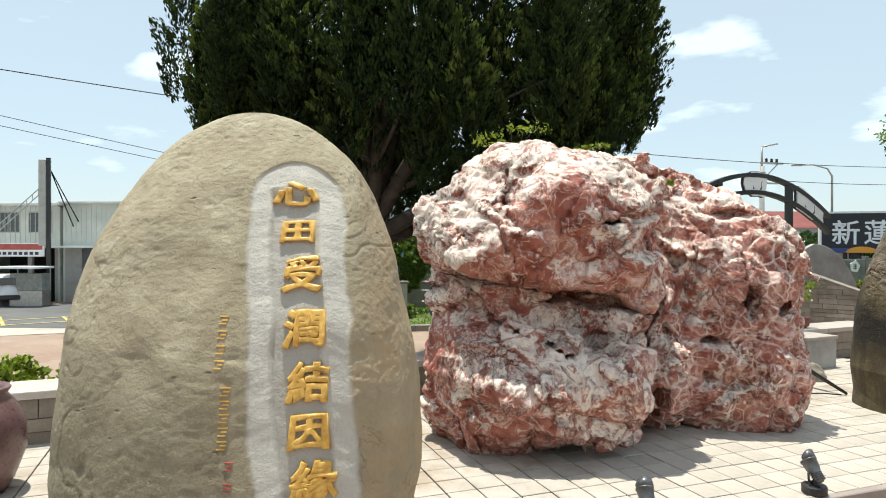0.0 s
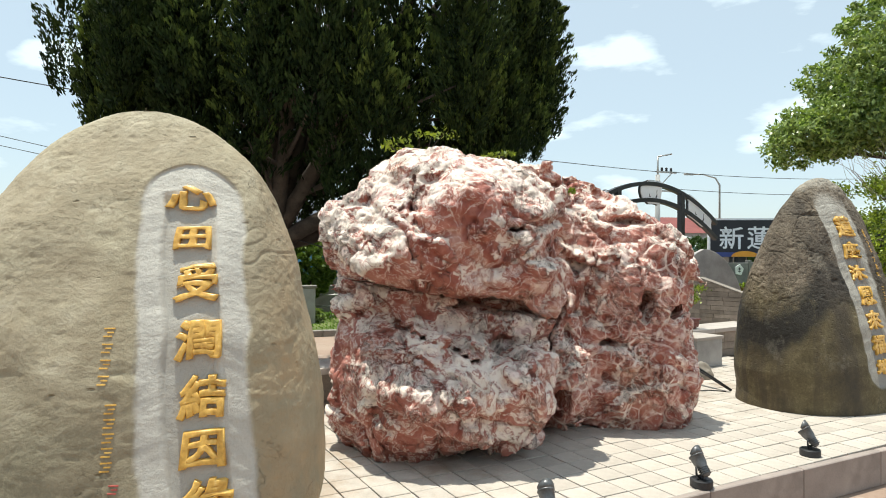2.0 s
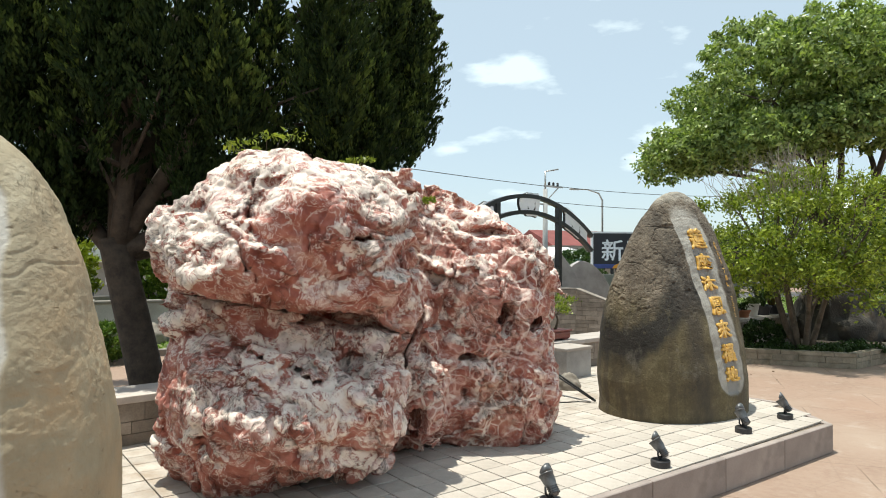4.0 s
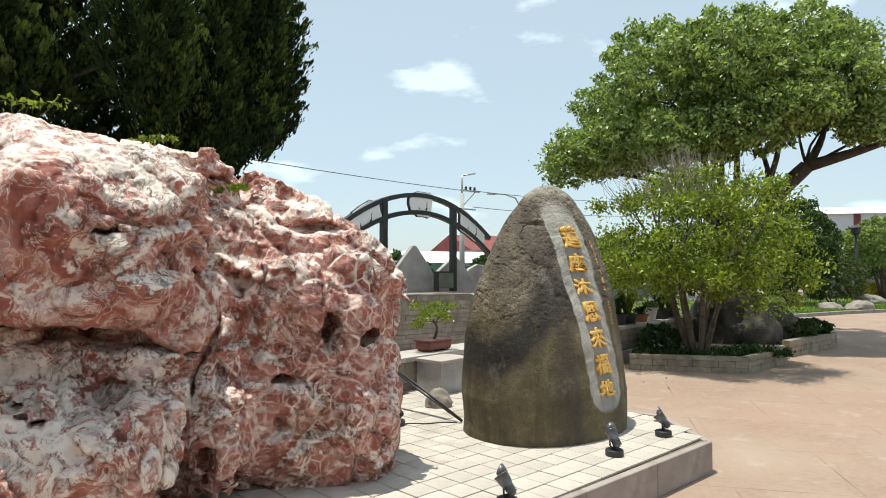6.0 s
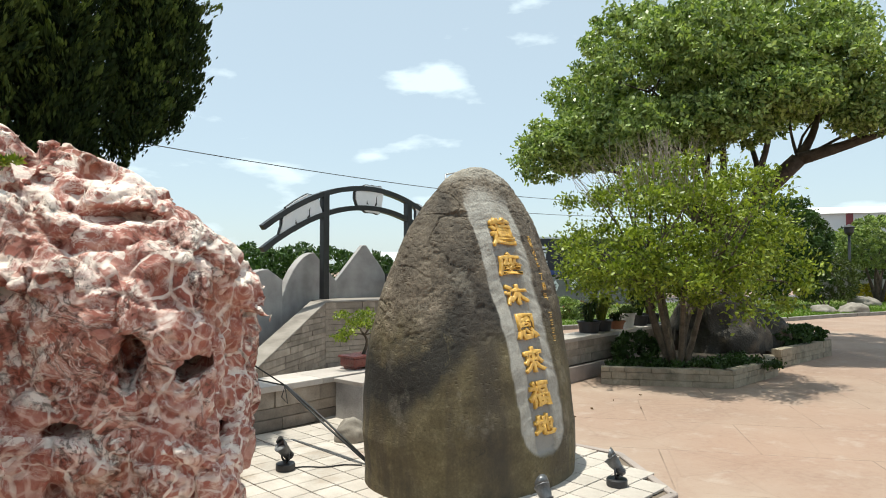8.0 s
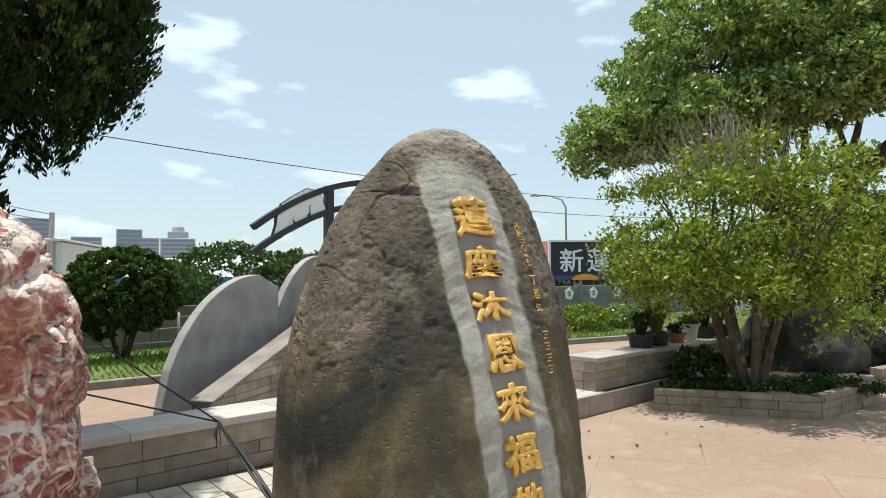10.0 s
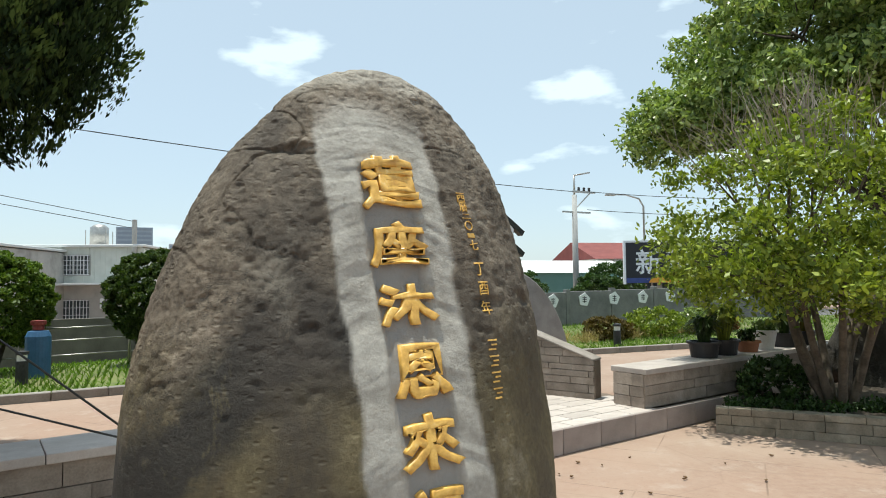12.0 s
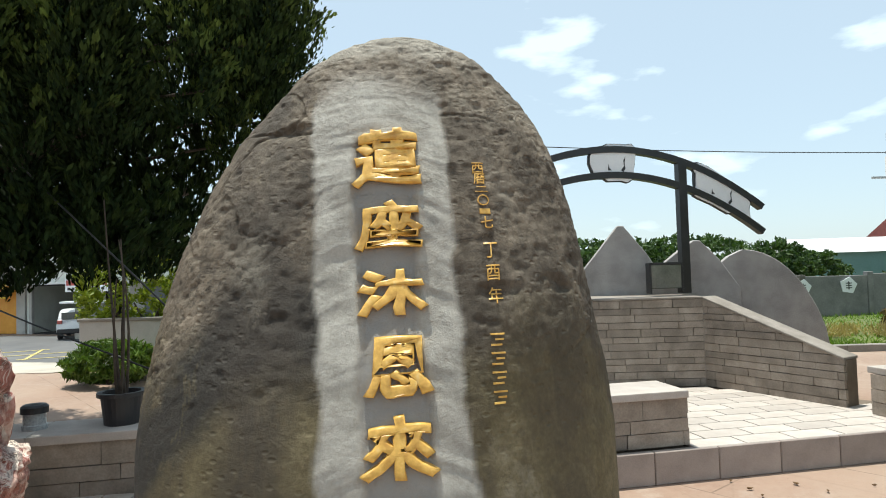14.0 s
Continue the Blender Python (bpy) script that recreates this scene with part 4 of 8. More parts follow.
    col = m.mix(m.ramp(m.voronoi(30), [(0.08, 0.4), (0.18, 0.0)]), col, (0.06, 0.05, 0.035))
    carved = m.math("MULTIPLY", m.attr("carved"), m.ramp(m.noise(5, 6, 0.65), [(0.30, 0.8), (0.52, 1.0)]))
    grey = m.ramp(grain, [(0.34, (0.305, 0.288, 0.250)), (0.66, (0.47, 0.445, 0.395))])
    col = m.mix(carved, col, grey)
    col = m.mix(m.math("MULTIPLY", m.attr("bed"), 0.8), col, (0.26, 0.255, 0.245))
    m.colour(col)
    pit = m.ramp(m.voronoi(21, vec=m.scaled((1, 1, 1.8))), [(0.12, 1.0), (0.30, 0.0)])
    pit = m.math("MULTIPLY", pit, m.math("MULTIPLY", m.ramp(m.noise(3.2, 4), [(0.38, 0.0), (0.52, 1.0)]), m.math("SUBTRACT", 1.0, m.attr("carved"))))
    hgt = m.math("SUBTRACT", m.math("ADD", m.math("MULTIPLY", m.noise(26, 9, 0.78), 1.2), m.math("MULTIPLY", c, 0.45)), m.math("MULTIPLY", pit, 0.7))
    hgt = m.math("SUBTRACT", hgt, m.math("MULTIPLY", vein, 0.6))
    hgt = m.math("MULTIPLY", hgt, m.ramp(m.math("DIVIDE", H, 2.3), [(0.30, 0.30), (0.55, 1.0)]))
    m.bump(hgt, 0.62, 0.016)
    return m.m


S2 = dark_stone_material()

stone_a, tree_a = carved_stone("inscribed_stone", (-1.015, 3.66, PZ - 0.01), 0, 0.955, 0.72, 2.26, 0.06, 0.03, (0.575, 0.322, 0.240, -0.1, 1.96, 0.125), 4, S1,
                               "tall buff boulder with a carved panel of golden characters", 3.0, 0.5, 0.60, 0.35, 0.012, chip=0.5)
for ch, x, z, w, h in (("心", 0.343, 1.789, 0.228, 0.137), ("田", 0.373, 1.595, 0.171, 0.117), ("受", 0.42, 1.39, 0.20, 0.182), ("潤", 0.448, 1.135, 0.202, 0.186), ("結", 0.485, 0.895, 0.198, 0.194), ("因", 0.50, 0.678, 0.175, 0.165), ("緣", 0.533, 0.47, 0.211, 0.18)):
    glyph_on(stone_a, tree_a, ch, x, z, w, h, GOLD, "character", "raised golden character", 0.024, 0.012, seed=ord(ch))

stone_b, tree_b = carved_stone("inscribed_stone", (4.71, 6.60, PZ - 0.01), 19, 0.895, 0.65, 2.31, 0.05, 0.135, (0.118, 0.04, 0.238, 0.22, 2.22, 0.115), 9, S2,
                               "tall dark weathered boulder with golden characters down a pale carved strip", 3.0, 0.545, 1.2, 0.35, 0.010, arched=False, square=2.2, calm=0.8)
for ch, x, z, w, h in (("蓮", 0.078, 1.796, 0.242, 0.225), ("座", 0.080, 1.557, 0.224, 0.175), ("沐", 0.086, 1.335, 0.234, 0.163), ("恩", 0.103, 1.111, 0.209, 0.191), ("來", 0.104, 0.881, 0.226, 0.187), ("福", 0.105, 0.65, 0.21, 0.19), ("地", 0.115, 0.44, 0.21, 0.155)):
    glyph_on(stone_b, tree_b, ch, x, z, w, h, GOLD, "character", "raised golden character", 0.024, 0.012, seed=ord(ch))

for k, ch in enumerate("西曆二〇一七"):
    glyph_on(stone_b, tree_b, ch, 0.389 + 0.004 * k, 1.755 - 0.039 * k, 0.045 if ch not in "一" else 0.04, 0.042 if ch not in "一二" else 0.02, GOLD, "small_character", "small golden character", 0.005, -0.008, seed=ord(ch), brush=0.4)
for k, ch in enumerate("丁酉年"):
    glyph_on(stone_b, tree_b, ch, 0.414 + 0.004 * k, 1.465 - 0.074 * k, 0.05, 0.055, GOLD, "small_character", "small golden character", 0.005, -0.008, seed=ord(ch), brush=0.4)


def bars_on(ob, tree, x, z, n, step, w, h, material, label):
    """Short bars that stand for writing too small to read, laid on the stone's front."""
    for k in range(n):
        bm = bmesh.new()
        for j, (dx, ww) in enumerate(((-0.1, 0.8), (0.12, 0.6), (0.0, 1.0))):
            box_bm(x + (dx - ww / 2) * w, x + (dx + ww / 2) * w, -1, 1, z - k * step + (j - 1) * h * 0.33 - h * 0.055, z - k * step + (j - 1) * h * 0.33 + h * 0.055, bm=bm)
        for v in bm.verts:
            hit = tree.ray_cast(Vector((v.co.x, -3.0, v.co.z)), Vector((0, 1, 0)))
            y = hit[0].y if hit[0] is not None else 0.0
            v.co.y = y + (0.012 if v.co.y > 0 else -0.004)
        part("small_writing", from_bm("small_writing", bm, material), ob, label)


SEAL_RED = grainy("red_seal_paint", (0.35, 0.05, 0.04), (0.48, 0.10, 0.08), 30, 90, 0.6)
bars_on(stone_b, tree_b, 0.418, 1.18, 4, 0.058, 0.045, 0.05, GOLD, "row of golden strokes")
bars_on(stone_a, tree_a, 0.08, 1.175, 4, 0.066, 0.045, 0.05, GOLD, "row of golden strokes")
bars_on(stone_a, tree_a, 0.122, 0.86, 5, 0.058, 0.045, 0.05, GOLD, "row of golden strokes")
bars_on(stone_a, tree_a, 0.16, 0.54, 2, 0.088, 0.04, 0.045, SEAL_RED, "small red seal mark")


# ---- seat walls, terrace and monument ----
rng = random.Random(7)


def clip_half(poly, a, b, c):
    """Keeps the part of a polygon where a*x + b*y <= c."""
    out = []
    for i, p in enumerate(poly):
        q = poly[(i + 1) % len(poly)]
        dp, dq = a * p[0] + b * p[1] - c, a * q[0] + b * q[1] - c
        if dp <= 0:
            out.append(p)
        if dp * dq < 0:
            t = dp / (dp - dq)
            out.append((p[0] + t * (q[0] - p[0]), p[1] + t * (q[1] - p[1])))
    return out


def ashlar(parent, p, q, z0, top0, top1, courses=(0.10, 0.14), lengths=(0.28, 0.75), thick=0.05, material=None):
    """Courses of split stone on the face from p to q (seen with p on the left), under a level or sloping top."""
    p, q = Vector((p[0], p[1], 0)), Vector((q[0], q[1], 0))
    L = (q - p).length
    rz = math.degrees(math.atan2((q - p).y, (q - p).x))
    z = z0
    base = pose(p.x, p.y, 0, 0, 0, rz)
    while z < max(top0, top1) - 0.02:
        h = rng.uniform(*courses)
        if max(top0, top1) - z - h < 0.05:
            h = max(top0, top1) - z
        x = -rng.uniform(0, 0.3)
        while x < L - 0.01:
            w = rng.uniform(*lengths)
            x0, x1 = max(x, 0.0), min(x + w, L)
            x += w
            if x1 - x0 < 0.03:
                continue
            poly = [(x0 + 0.003, z + 0.003), (x1 - 0.003, z + 0.003), (x1 - 0.003, z + h - 0.003), (x0 + 0.003, z + h - 0.003)]
            poly = clip_half(poly, -(top1 - top0) / L, 1.0, top0)
            if len(poly) < 3:
                continue
            out = rng.uniform(0.0, 0.012)
            bm = bmesh.new()
            fr = [bm.verts.new((a, -out, b)) for a, b in poly]
            bk = [bm.verts.new((a, thick, b)) for a, b in poly]
            bm.faces.new(fr)
            bm.faces.new(bk[::-1])
            for i in range(len(poly)):
                bm.faces.new((fr[i], bk[i], bk[(i + 1) % len(poly)], fr[(i + 1) % len(poly)]))
            bmesh.ops.recalc_face_normals(bm, faces=bm.faces[:])
            part("cladding_stone", from_bm("cladding_stone", bm, material or ASHLAR), parent, m=base)
        z += h


def seat_wall(name, a0, a1, label, left_end, right_end):
    ob = thing(name, uv(a0, 5.82), label, "seat wall", rz=28.0)
    L = a1 - a0
    part("core", from_bm("core", box_bm(0.03, L - 0.03, 0.045, 0.40, 0.22, 0.62), GROUT), ob)
    n = max(1, round(L / 1.15))
    me = from_bm("cap_slab", box_bm(0.002, L / n - 0.002, -0.035, 0.46, 0.62, 0.68, 0.008, 2), PALE_STONE)
    for k in range(n):
        part("cap_slab", me, ob, m=pose(k * L / n, 0, 0))
    ashlar(ob, (0, 0), (L, 0), 0.25, 0.618, 0.618)
    if right_end:
        ashlar(ob, (L - 0.0, 0.0), (L - 0.0, 0.42), 0.25, 0.618, 0.618)
    if left_end:
        ashlar(ob, (0.0, 0.42), (0.0, 0.0), 0.25, 0.618, 0.618)
    return ob


seat_wall("seat_wall", -3.0, 9.90, "long low stone-clad seat wall with pale granite cap", False, True)
seat_wall("seat_wall", 12.02, 16.6, "low stone-clad seat wall carrying potted plants", True, False)

# terrace in the gap
TZ = 0.25
terrace_poly = [uv(9.0, 5.72)[:2], uv(16.62, 5.72)[:2], uv(16.62, 6.26)[:2], uv(12.4, 6.26)[:2], (7.9, 11.9), (6.7, 12.6), (4.5, 12.0), (2.9, 9.7), uv(7.0, 6.24)[:2], uv(9.0, 6.24)[:2]]
terrace = thing("terrace", (0, 0, 0), "raised terrace paved with pale pink granite slabs", "terrace", kind="structure")
part("terrace_core", from_bm("terrace_core", prism_bm(terrace_poly, 0.0, TZ - 0.022), GROUT), terrace)
riser_run(terrace, terrace_poly[0], terrace_poly[1], TZ - 0.004, 0.55)

L_END, L_COR, R_COR, R_END = Vector((3.3, 9.85)), Vector((4.61, 12.05)), Vector((6.40, 12.52)), Vector((7.55, 11.41))
TOPZ, LOWZ = 1.26, 0.53
mon = thing("monument_wall", (0, 0, 0), "stone-clad wall with sloping wings and granite coping", "wall")


def wing_core(p, q, t0, t1, back):
    """A wall body under a sloping top: front face p to q, thickness towards back."""
    bm = bmesh.new()
    vs = []
    for s, t in ((p, t0), (q, t1)):
        for off in (0.03, back):
            n = Vector((-(q - p).y, (q - p).x)).normalized()
            w = s + n * off
            vs.append([bm.verts.new((w.x, w.y, 0.0)), bm.verts.new((w.x, w.y, t))])
    pf, pb, qf, qb = vs
    for f in ((pf[0], qf[0], qf[1], pf[1]), (pb[0], pb[1], qb[1], qb[0]), (pf[1], qf[1], qb[1], pb[1]), (pf[0], pf[1], pb[1], pb[0]), (qf[0], qb[0], qb[1], qf[1]), (pf[0], pb[0], qb[0], qf[0])):
        bm.faces.new(f)
    bmesh.ops.recalc_face_normals(bm, faces=bm.faces[:])
    return bm


COPING = grainy("weathered_coping", (0.19, 0.165, 0.14), (0.33, 0.295, 0.26), 4.0, 120, 0.8, 0.2, 0.003, stain=(0.12, 0.10, 0.085))


def coping(p, q, t0, t1, back, thick=0.028):
    bm = wing_core(p, q, t0 + thick, t1 + thick, back + 0.03)
    n = Vector((-(q - p).y, (q - p).x)).normalized()
    for v in bm.verts:
        if v.co.z < 0.01:
            s = (Vector(v.co[:2]) - p).dot((q - p).normalized()) / (q - p).length
            v.co.z = t0 + (t1 - t0) * min(max(s, 0), 1) + 0.001
        front = (Vector(v.co[:2]) - p).dot(n) < 0.1
        if front:
            v.co.x -= n.x * 0.05
            v.co.y -= n.y * 0.05
    bmesh.ops.bevel(bm, geom=bm.edges[:], offset=0.006, segments=1, affect="EDGES")
    return bm


for p, q, t0, t1, back in ((L_END, L_COR, LOWZ, TOPZ, 0.22), (L_COR, R_COR, TOPZ, TOPZ, 0.95), (R_COR, R_END, TOPZ, 0.70, 0.2)):
    part("core", from_bm("core", wing_core(p, q, t0, t1, back), GROUT), mon)
    part("coping", from_bm("coping", coping(p, q, t0, t1, back), COPING), mon)
    ashlar(mon, p, q, TZ - 0.01, t0 - 0.001, t1 - 0.001, (0.07, 0.10), (0.22, 0.6))


# granite slabs shaped like peaks
def peak_slab(p, q, profile, thick=0.12, lean=0.0):
    """p, q: plan ends; profile: (share along, height) from left to right."""
    p, q = Vector(p), Vector(q)
    d = q - p
    rz = math.degrees(math.atan2(d.y, d.x))
    L = d.length
    bm = bmesh.new()
    pts = [(0.0, 0.0)] + [(s * L, z) for s, z in profile] + [(L, 0.0)]
    fr = [bm.verts.new((x, 0, z)) for x, z in pts]
    bk = [bm.verts.new((x, thick, z)) for x, z in pts]
    bm.faces.new(fr)
    bm.faces.new(bk[::-1])
    for i in range(len(pts)):
        bm.faces.new((fr[i], bk[i], bk[(i + 1) % len(pts)], fr[(i + 1) % len(pts)]))
    bmesh.ops.recalc_face_normals(bm, faces=bm.faces[:])
    ed = [e for e in bm.edges if e.calc_length() > 0.0]
    bmesh.ops.bevel(bm, geom=ed, offset=0.008, segments=1, affect="EDGES")
    ob = thing("granite_slab", (p.x, p.y, 0.0), "upright grey granite slab cut to a mountain peak", "granite slab", group="peak slabs of the monument", rz=rz, data=from_bm("granite_slab", bm, GRANITE))
    return ob


def arc(z0, z1, n=12, power=0.5):
    return [(k / n, z0 + (z1 - z0) * (1 - (1 - k / n) ** 2) ** power) for k in range(n + 1)]


peak_slab((2.76, 10.47), (3.95, 11.95), [(s * 0.80, z) for s, z in arc(0.35, 1.78, 14, 0.62)] + [(1.0, 1.62)])
peak_slab((3.95, 12.05), (5.0, 13.05), [(s * 0.55, z) for s, z in arc(1.35, 2.05, 6, 0.9)] + [(1.0, 1.55)])
peak_slab((4.85, 13.0), (6.05, 13.25), [(0.0, 1.45), (0.25, 1.82), (0.5, 2.2), (0.56, 2.2), (0.8, 1.82), (1.0, 1.4)])
peak_slab((5.85, 13.20), (6.95, 13.45), [(0.0, 1.5), (0.18, 1.72), (0.36, 1.88), (0.5, 1.98), (0.56, 1.98), (0.78, 1.72), (1.0, 1.35)])
peak_slab((6.42, 13.45), (8.05, 13.72), [(0.0, 1.35), (0.12, 1.58), (0.25, 1.76), (0.36, 1.84)] + [(0.36 + 0.64 * (1 - s), z) for s, z in arc(0.35, 1.84, 14, 0.6)][::-1])

# arched name board on two posts
PL, PR = Vector((4.62, 12.22)), Vector((6.25, 13.03))
gate = thing("arched_sign", (0, 0, 0), "black steel arch with white cut-out boards on two posts", "arch sign")
for pp in (PL, PR):
    d = (PR - PL).normalized()
    rz = math.degrees(math.atan2(d.y, d.x))
    part("post", from_bm("post", box_bm(-0.055, 0.055, -0.055, 0.055, TOPZ + 0.05, 3.0, 0.004), BLACK_STEEL), gate, m=pose(pp.x, pp.y, 0, 0, 0, rz))
mid_p = (PL + PR) / 2
half = (PR - PL).length / 2
arch_rz = math.degrees(math.atan2((PR - PL).y, (PR - PL).x))
ARCH = pose(mid_p.x, mid_p.y, 0, 0, 0, arch_rz)


def arch_z(x, top, drop):
    return top - drop * (x / half) ** 2


for top in (3.12, 2.80):
    bm = bmesh.new()
    prev = None
    N = 40
    for k in range(N + 1):
        x = -2.02 + 4.04 * k / N
        z = arch_z(x, top, 0.15)
        dz = -2 * 0.15 * x / half ** 2
        n = Vector((-dz, 0, 1)).normalized()
        ring = [bm.verts.new(Vector((x, y, z)) + n * s) for y, s in ((-0.05, -0.04), (0.05, -0.04), (0.05, 0.04), (-0.05, 0.04))]
        if prev:
            for i in range(4):
                bm.faces.new((prev[i], prev[(i + 1) % 4], ring[(i + 1) % 4], ring[i]))
        else:
            bm.faces.new(ring[::-1])
        prev = ring
    bm.faces.new(prev)
    bmesh.ops.recalc_face_normals(bm, faces=bm.faces[:])
    part("arch_rail", from_bm("arch_rail", bm, BLACK_STEEL), gate, m=ARCH)


# white cut-out boards between the arch rails
def cutout_board(x0, x1, seed, label):
    r = random.Random(seed)
    pts = []
    n = 30
    for k in range(n):
        a = 2 * math.pi * k / n
        wob = 1 + 0.10 * math.sin(3 * a + seed) + 0.06 * r.uniform(-1, 1)
        ex = math.copysign(abs(math.cos(a)) ** 0.55, math.cos(a)) * (x1 - x0) / 2 * wob
        ez = math.copysign(abs(math.sin(a)) ** 0.6, math.sin(a)) * 0.225 * wob
        x = (x0 + x1) / 2 + ex
        pts.append((x, arch_z(x, 2.96, 0.15) + ez))
    for grow, y0, y1, mat, nm in ((1.0, -0.035, -0.015, WHITE_BOARD, "board"), (1.05, -0.014, 0.03, DARK_PAINT, "board_rim")):
        bm = bmesh.new()
        cx, cz = sum(p[0] for p in pts) / n, sum(p[1] for p in pts) / n
        ps = [(cx + (a - cx) * grow, cz + (b - cz) * grow) for a, b in pts]
        fr = [bm.verts.new((a, y0, b)) for a, b in ps]
        bk = [bm.verts.new((a, y1, b)) for a, b in ps]
        bm.faces.new(fr)
        bm.faces.new(bk[::-1])
        for i in range(n):
            bm.faces.new((fr[i], bk[i], bk[(i + 1) % n], fr[(i + 1) % n]))
        bmesh.ops.recalc_face_normals(bm, faces=bm.faces[:])
        part(nm, from_bm(nm, bm, mat), gate, label if nm == "board" else "", ARCH)
    for k in range(2):
        bm = bmesh.new()
        u0 = x0 + (x1 - x0) * (0.34 + 0.30 * k)
        z = arch_z(u0, 2.96, 0.15) - 0.10
        vs = [bm.verts.new((u0 + a, -0.038, z + b)) for a, b in (((0, 0), (0.03, -0.02), (0.06, 0.02), (0.05, 0.10), (0.065, 0.17), (0.035, 0.12), (0.04, 0.05)) if k else ((0, 0), (0.05, 0.0), (0.02, 0.03), (0.01, 0.08)))]
        bm.faces.new(vs)
        part("board_mark", from_bm("board_mark", bm, DARK_PAINT), gate, "", ARCH)


cutout_board(-1.72, -1.02, 3, "white cut-out board with dark outline")
cutout_board(-0.28, 0.30, 5, "white cut-out board with dark outline")
cutout_board(1.05, 1.80, 8, "white cut-out board with dark outline")
glassbox = thing("lamp_box", (6.0, 12.85, TOPZ + 0.056), "small glass lamp box in a black frame on the wall", "lamp box", rz=20)
part("lamp_body", from_bm("lamp_body", box_bm(-0.2, 0.2, -0.06, 0.06, 0.06, 0.36, 0.01), grainy("smoky_glass", (0.10, 0.11, 0.09), (0.18, 0.19, 0.16), 5, 50, 0.15)), glassbox)
bm = bmesh.new()
for x in (-0.2, 0.2):
    box_bm(x - 0.012, x + 0.012, -0.07, 0.07, 0.0, 0.38, 0.003, bm=bm)
box_bm(-0.21, 0.21, -0.07, 0.07, 0.355, 0.385, 0.003, bm=bm)
part("lamp_frame", from_bm("lamp_frame", bm, BLACK_STEEL), glassbox)


# ---- floodlights ----
LENS_GLASS = grainy("lamp_glass", (0.25, 0.26, 0.27), (0.4, 0.41, 0.42), 30, 90, 0.15)


LAMP_GREY = grainy("dull_grey_aluminium", (0.07, 0.073, 0.077), (0.17, 0.175, 0.18), 18, 110, 0.42, 0.15, 0.001, metal=0.5)


def floodlight(at, aim, tilt=48):
    ob = thing("floodlight", (at[0], at[1], PZ), "small grey adjustable garden floodlight on a black round base", "floodlight", group="floodlights on the platform", rz=aim)
    part("base", from_bm("base", lathe_bm([(0.0, 0.0), (0.070, 0.0), (0.072, 0.006), (0.072, 0.044), (0.067, 0.050), (0.03, 0.052), (0.0, 0.053)], 28), LAMP_BLACK), ob)
    bm = tube_bm([(0, 0, 0.03), (0, 0, 0.075)], 0.014, 10)
    for s in (-1, 1):
        tube_bm([(0, s * 0.02, 0.06), (0, s * 0.044, 0.085), (0, s * 0.046, 0.13)], 0.007, 8, bm)
    part("yoke", from_bm("yoke", bm, LAMP_BLACK, True), ob)
    head = part("head", from_bm("head", lathe_bm([(0.0, -0.075), (0.02, -0.072), (0.028, -0.05), (0.03, -0.02), (0.042, 0.015), (0.046, 0.06), (0.05, 0.062), (0.05, 0.072), (0.041, 0.072), (0.039, 0.052), (0.0, 0.05)], 24), LAMP_GREY, True), ob, m=pose(0, 0, 0.135, 0, 90 - tilt, 0))
    part("lens", from_bm("lens", lathe_bm([(0.0, 0.053), (0.037, 0.054), (0.036, 0.058), (0.0, 0.060)], 24), LENS_GLASS, True), head)
    bm = bmesh.new()
    prev = None
    for k in range(13):
        a = radians(-80 + 160 * k / 12)
        h = 0.05 * math.cos(a * 0.9)
        pr = [bm.verts.new((-r * math.cos(a), r * math.sin(a), 0.07 + z)) for r, z in ((0.050, 0.0), (0.052, h), (0.049, h), (0.047, 0.0))]
        if prev:
            for i in range(4):
                bm.faces.new((prev[i], prev[(i + 1) % 4], pr[(i + 1) % 4], pr[i]))
        prev = pr
    part("visor", from_bm("visor", bm, LAMP_GREY, True), head)
    bm = bmesh.new()
    for k in range(4):
        lathe_bm([(0.0, 0), (0.036, 0), (0.036, 0.004), (0.0, 0.004)], 16, bm, (0, 0, -0.06 + 0.013 * k))
    part("cooling_fins", from_bm("cooling_fins", bm, LAMP_BLACK), head)
    return ob


for at, aim in (((1.17, 3.75), 95), ((2.32, 4.29), 110), ((3.45, 4.85), 125), ((4.74, 5.55), 95), ((5.51, 5.91), 130), ((3.39, 7.10), -150)):
    floodlight(at, aim)

# cable lying on the platform
CABLE = grainy("black_rubber", (0.012, 0.012, 0.012), (0.03, 0.03, 0.03), 20, 80, 0.7)
pts = [(3.45 + 0.5 * k / 8, 7.10 - 0.10 * k / 8 + 0.02 * math.sin(k * 1.3), PZ + 0.006) for k in range(9)]
thing("cable", (0, 0, 0), "thin black lamp cable lying on the pavers", "cable", data=from_bm("cable", tube_bm(pts, 0.006, 6), CABLE, True))

# ---- plants ----
nrng = np.random.default_rng(11)


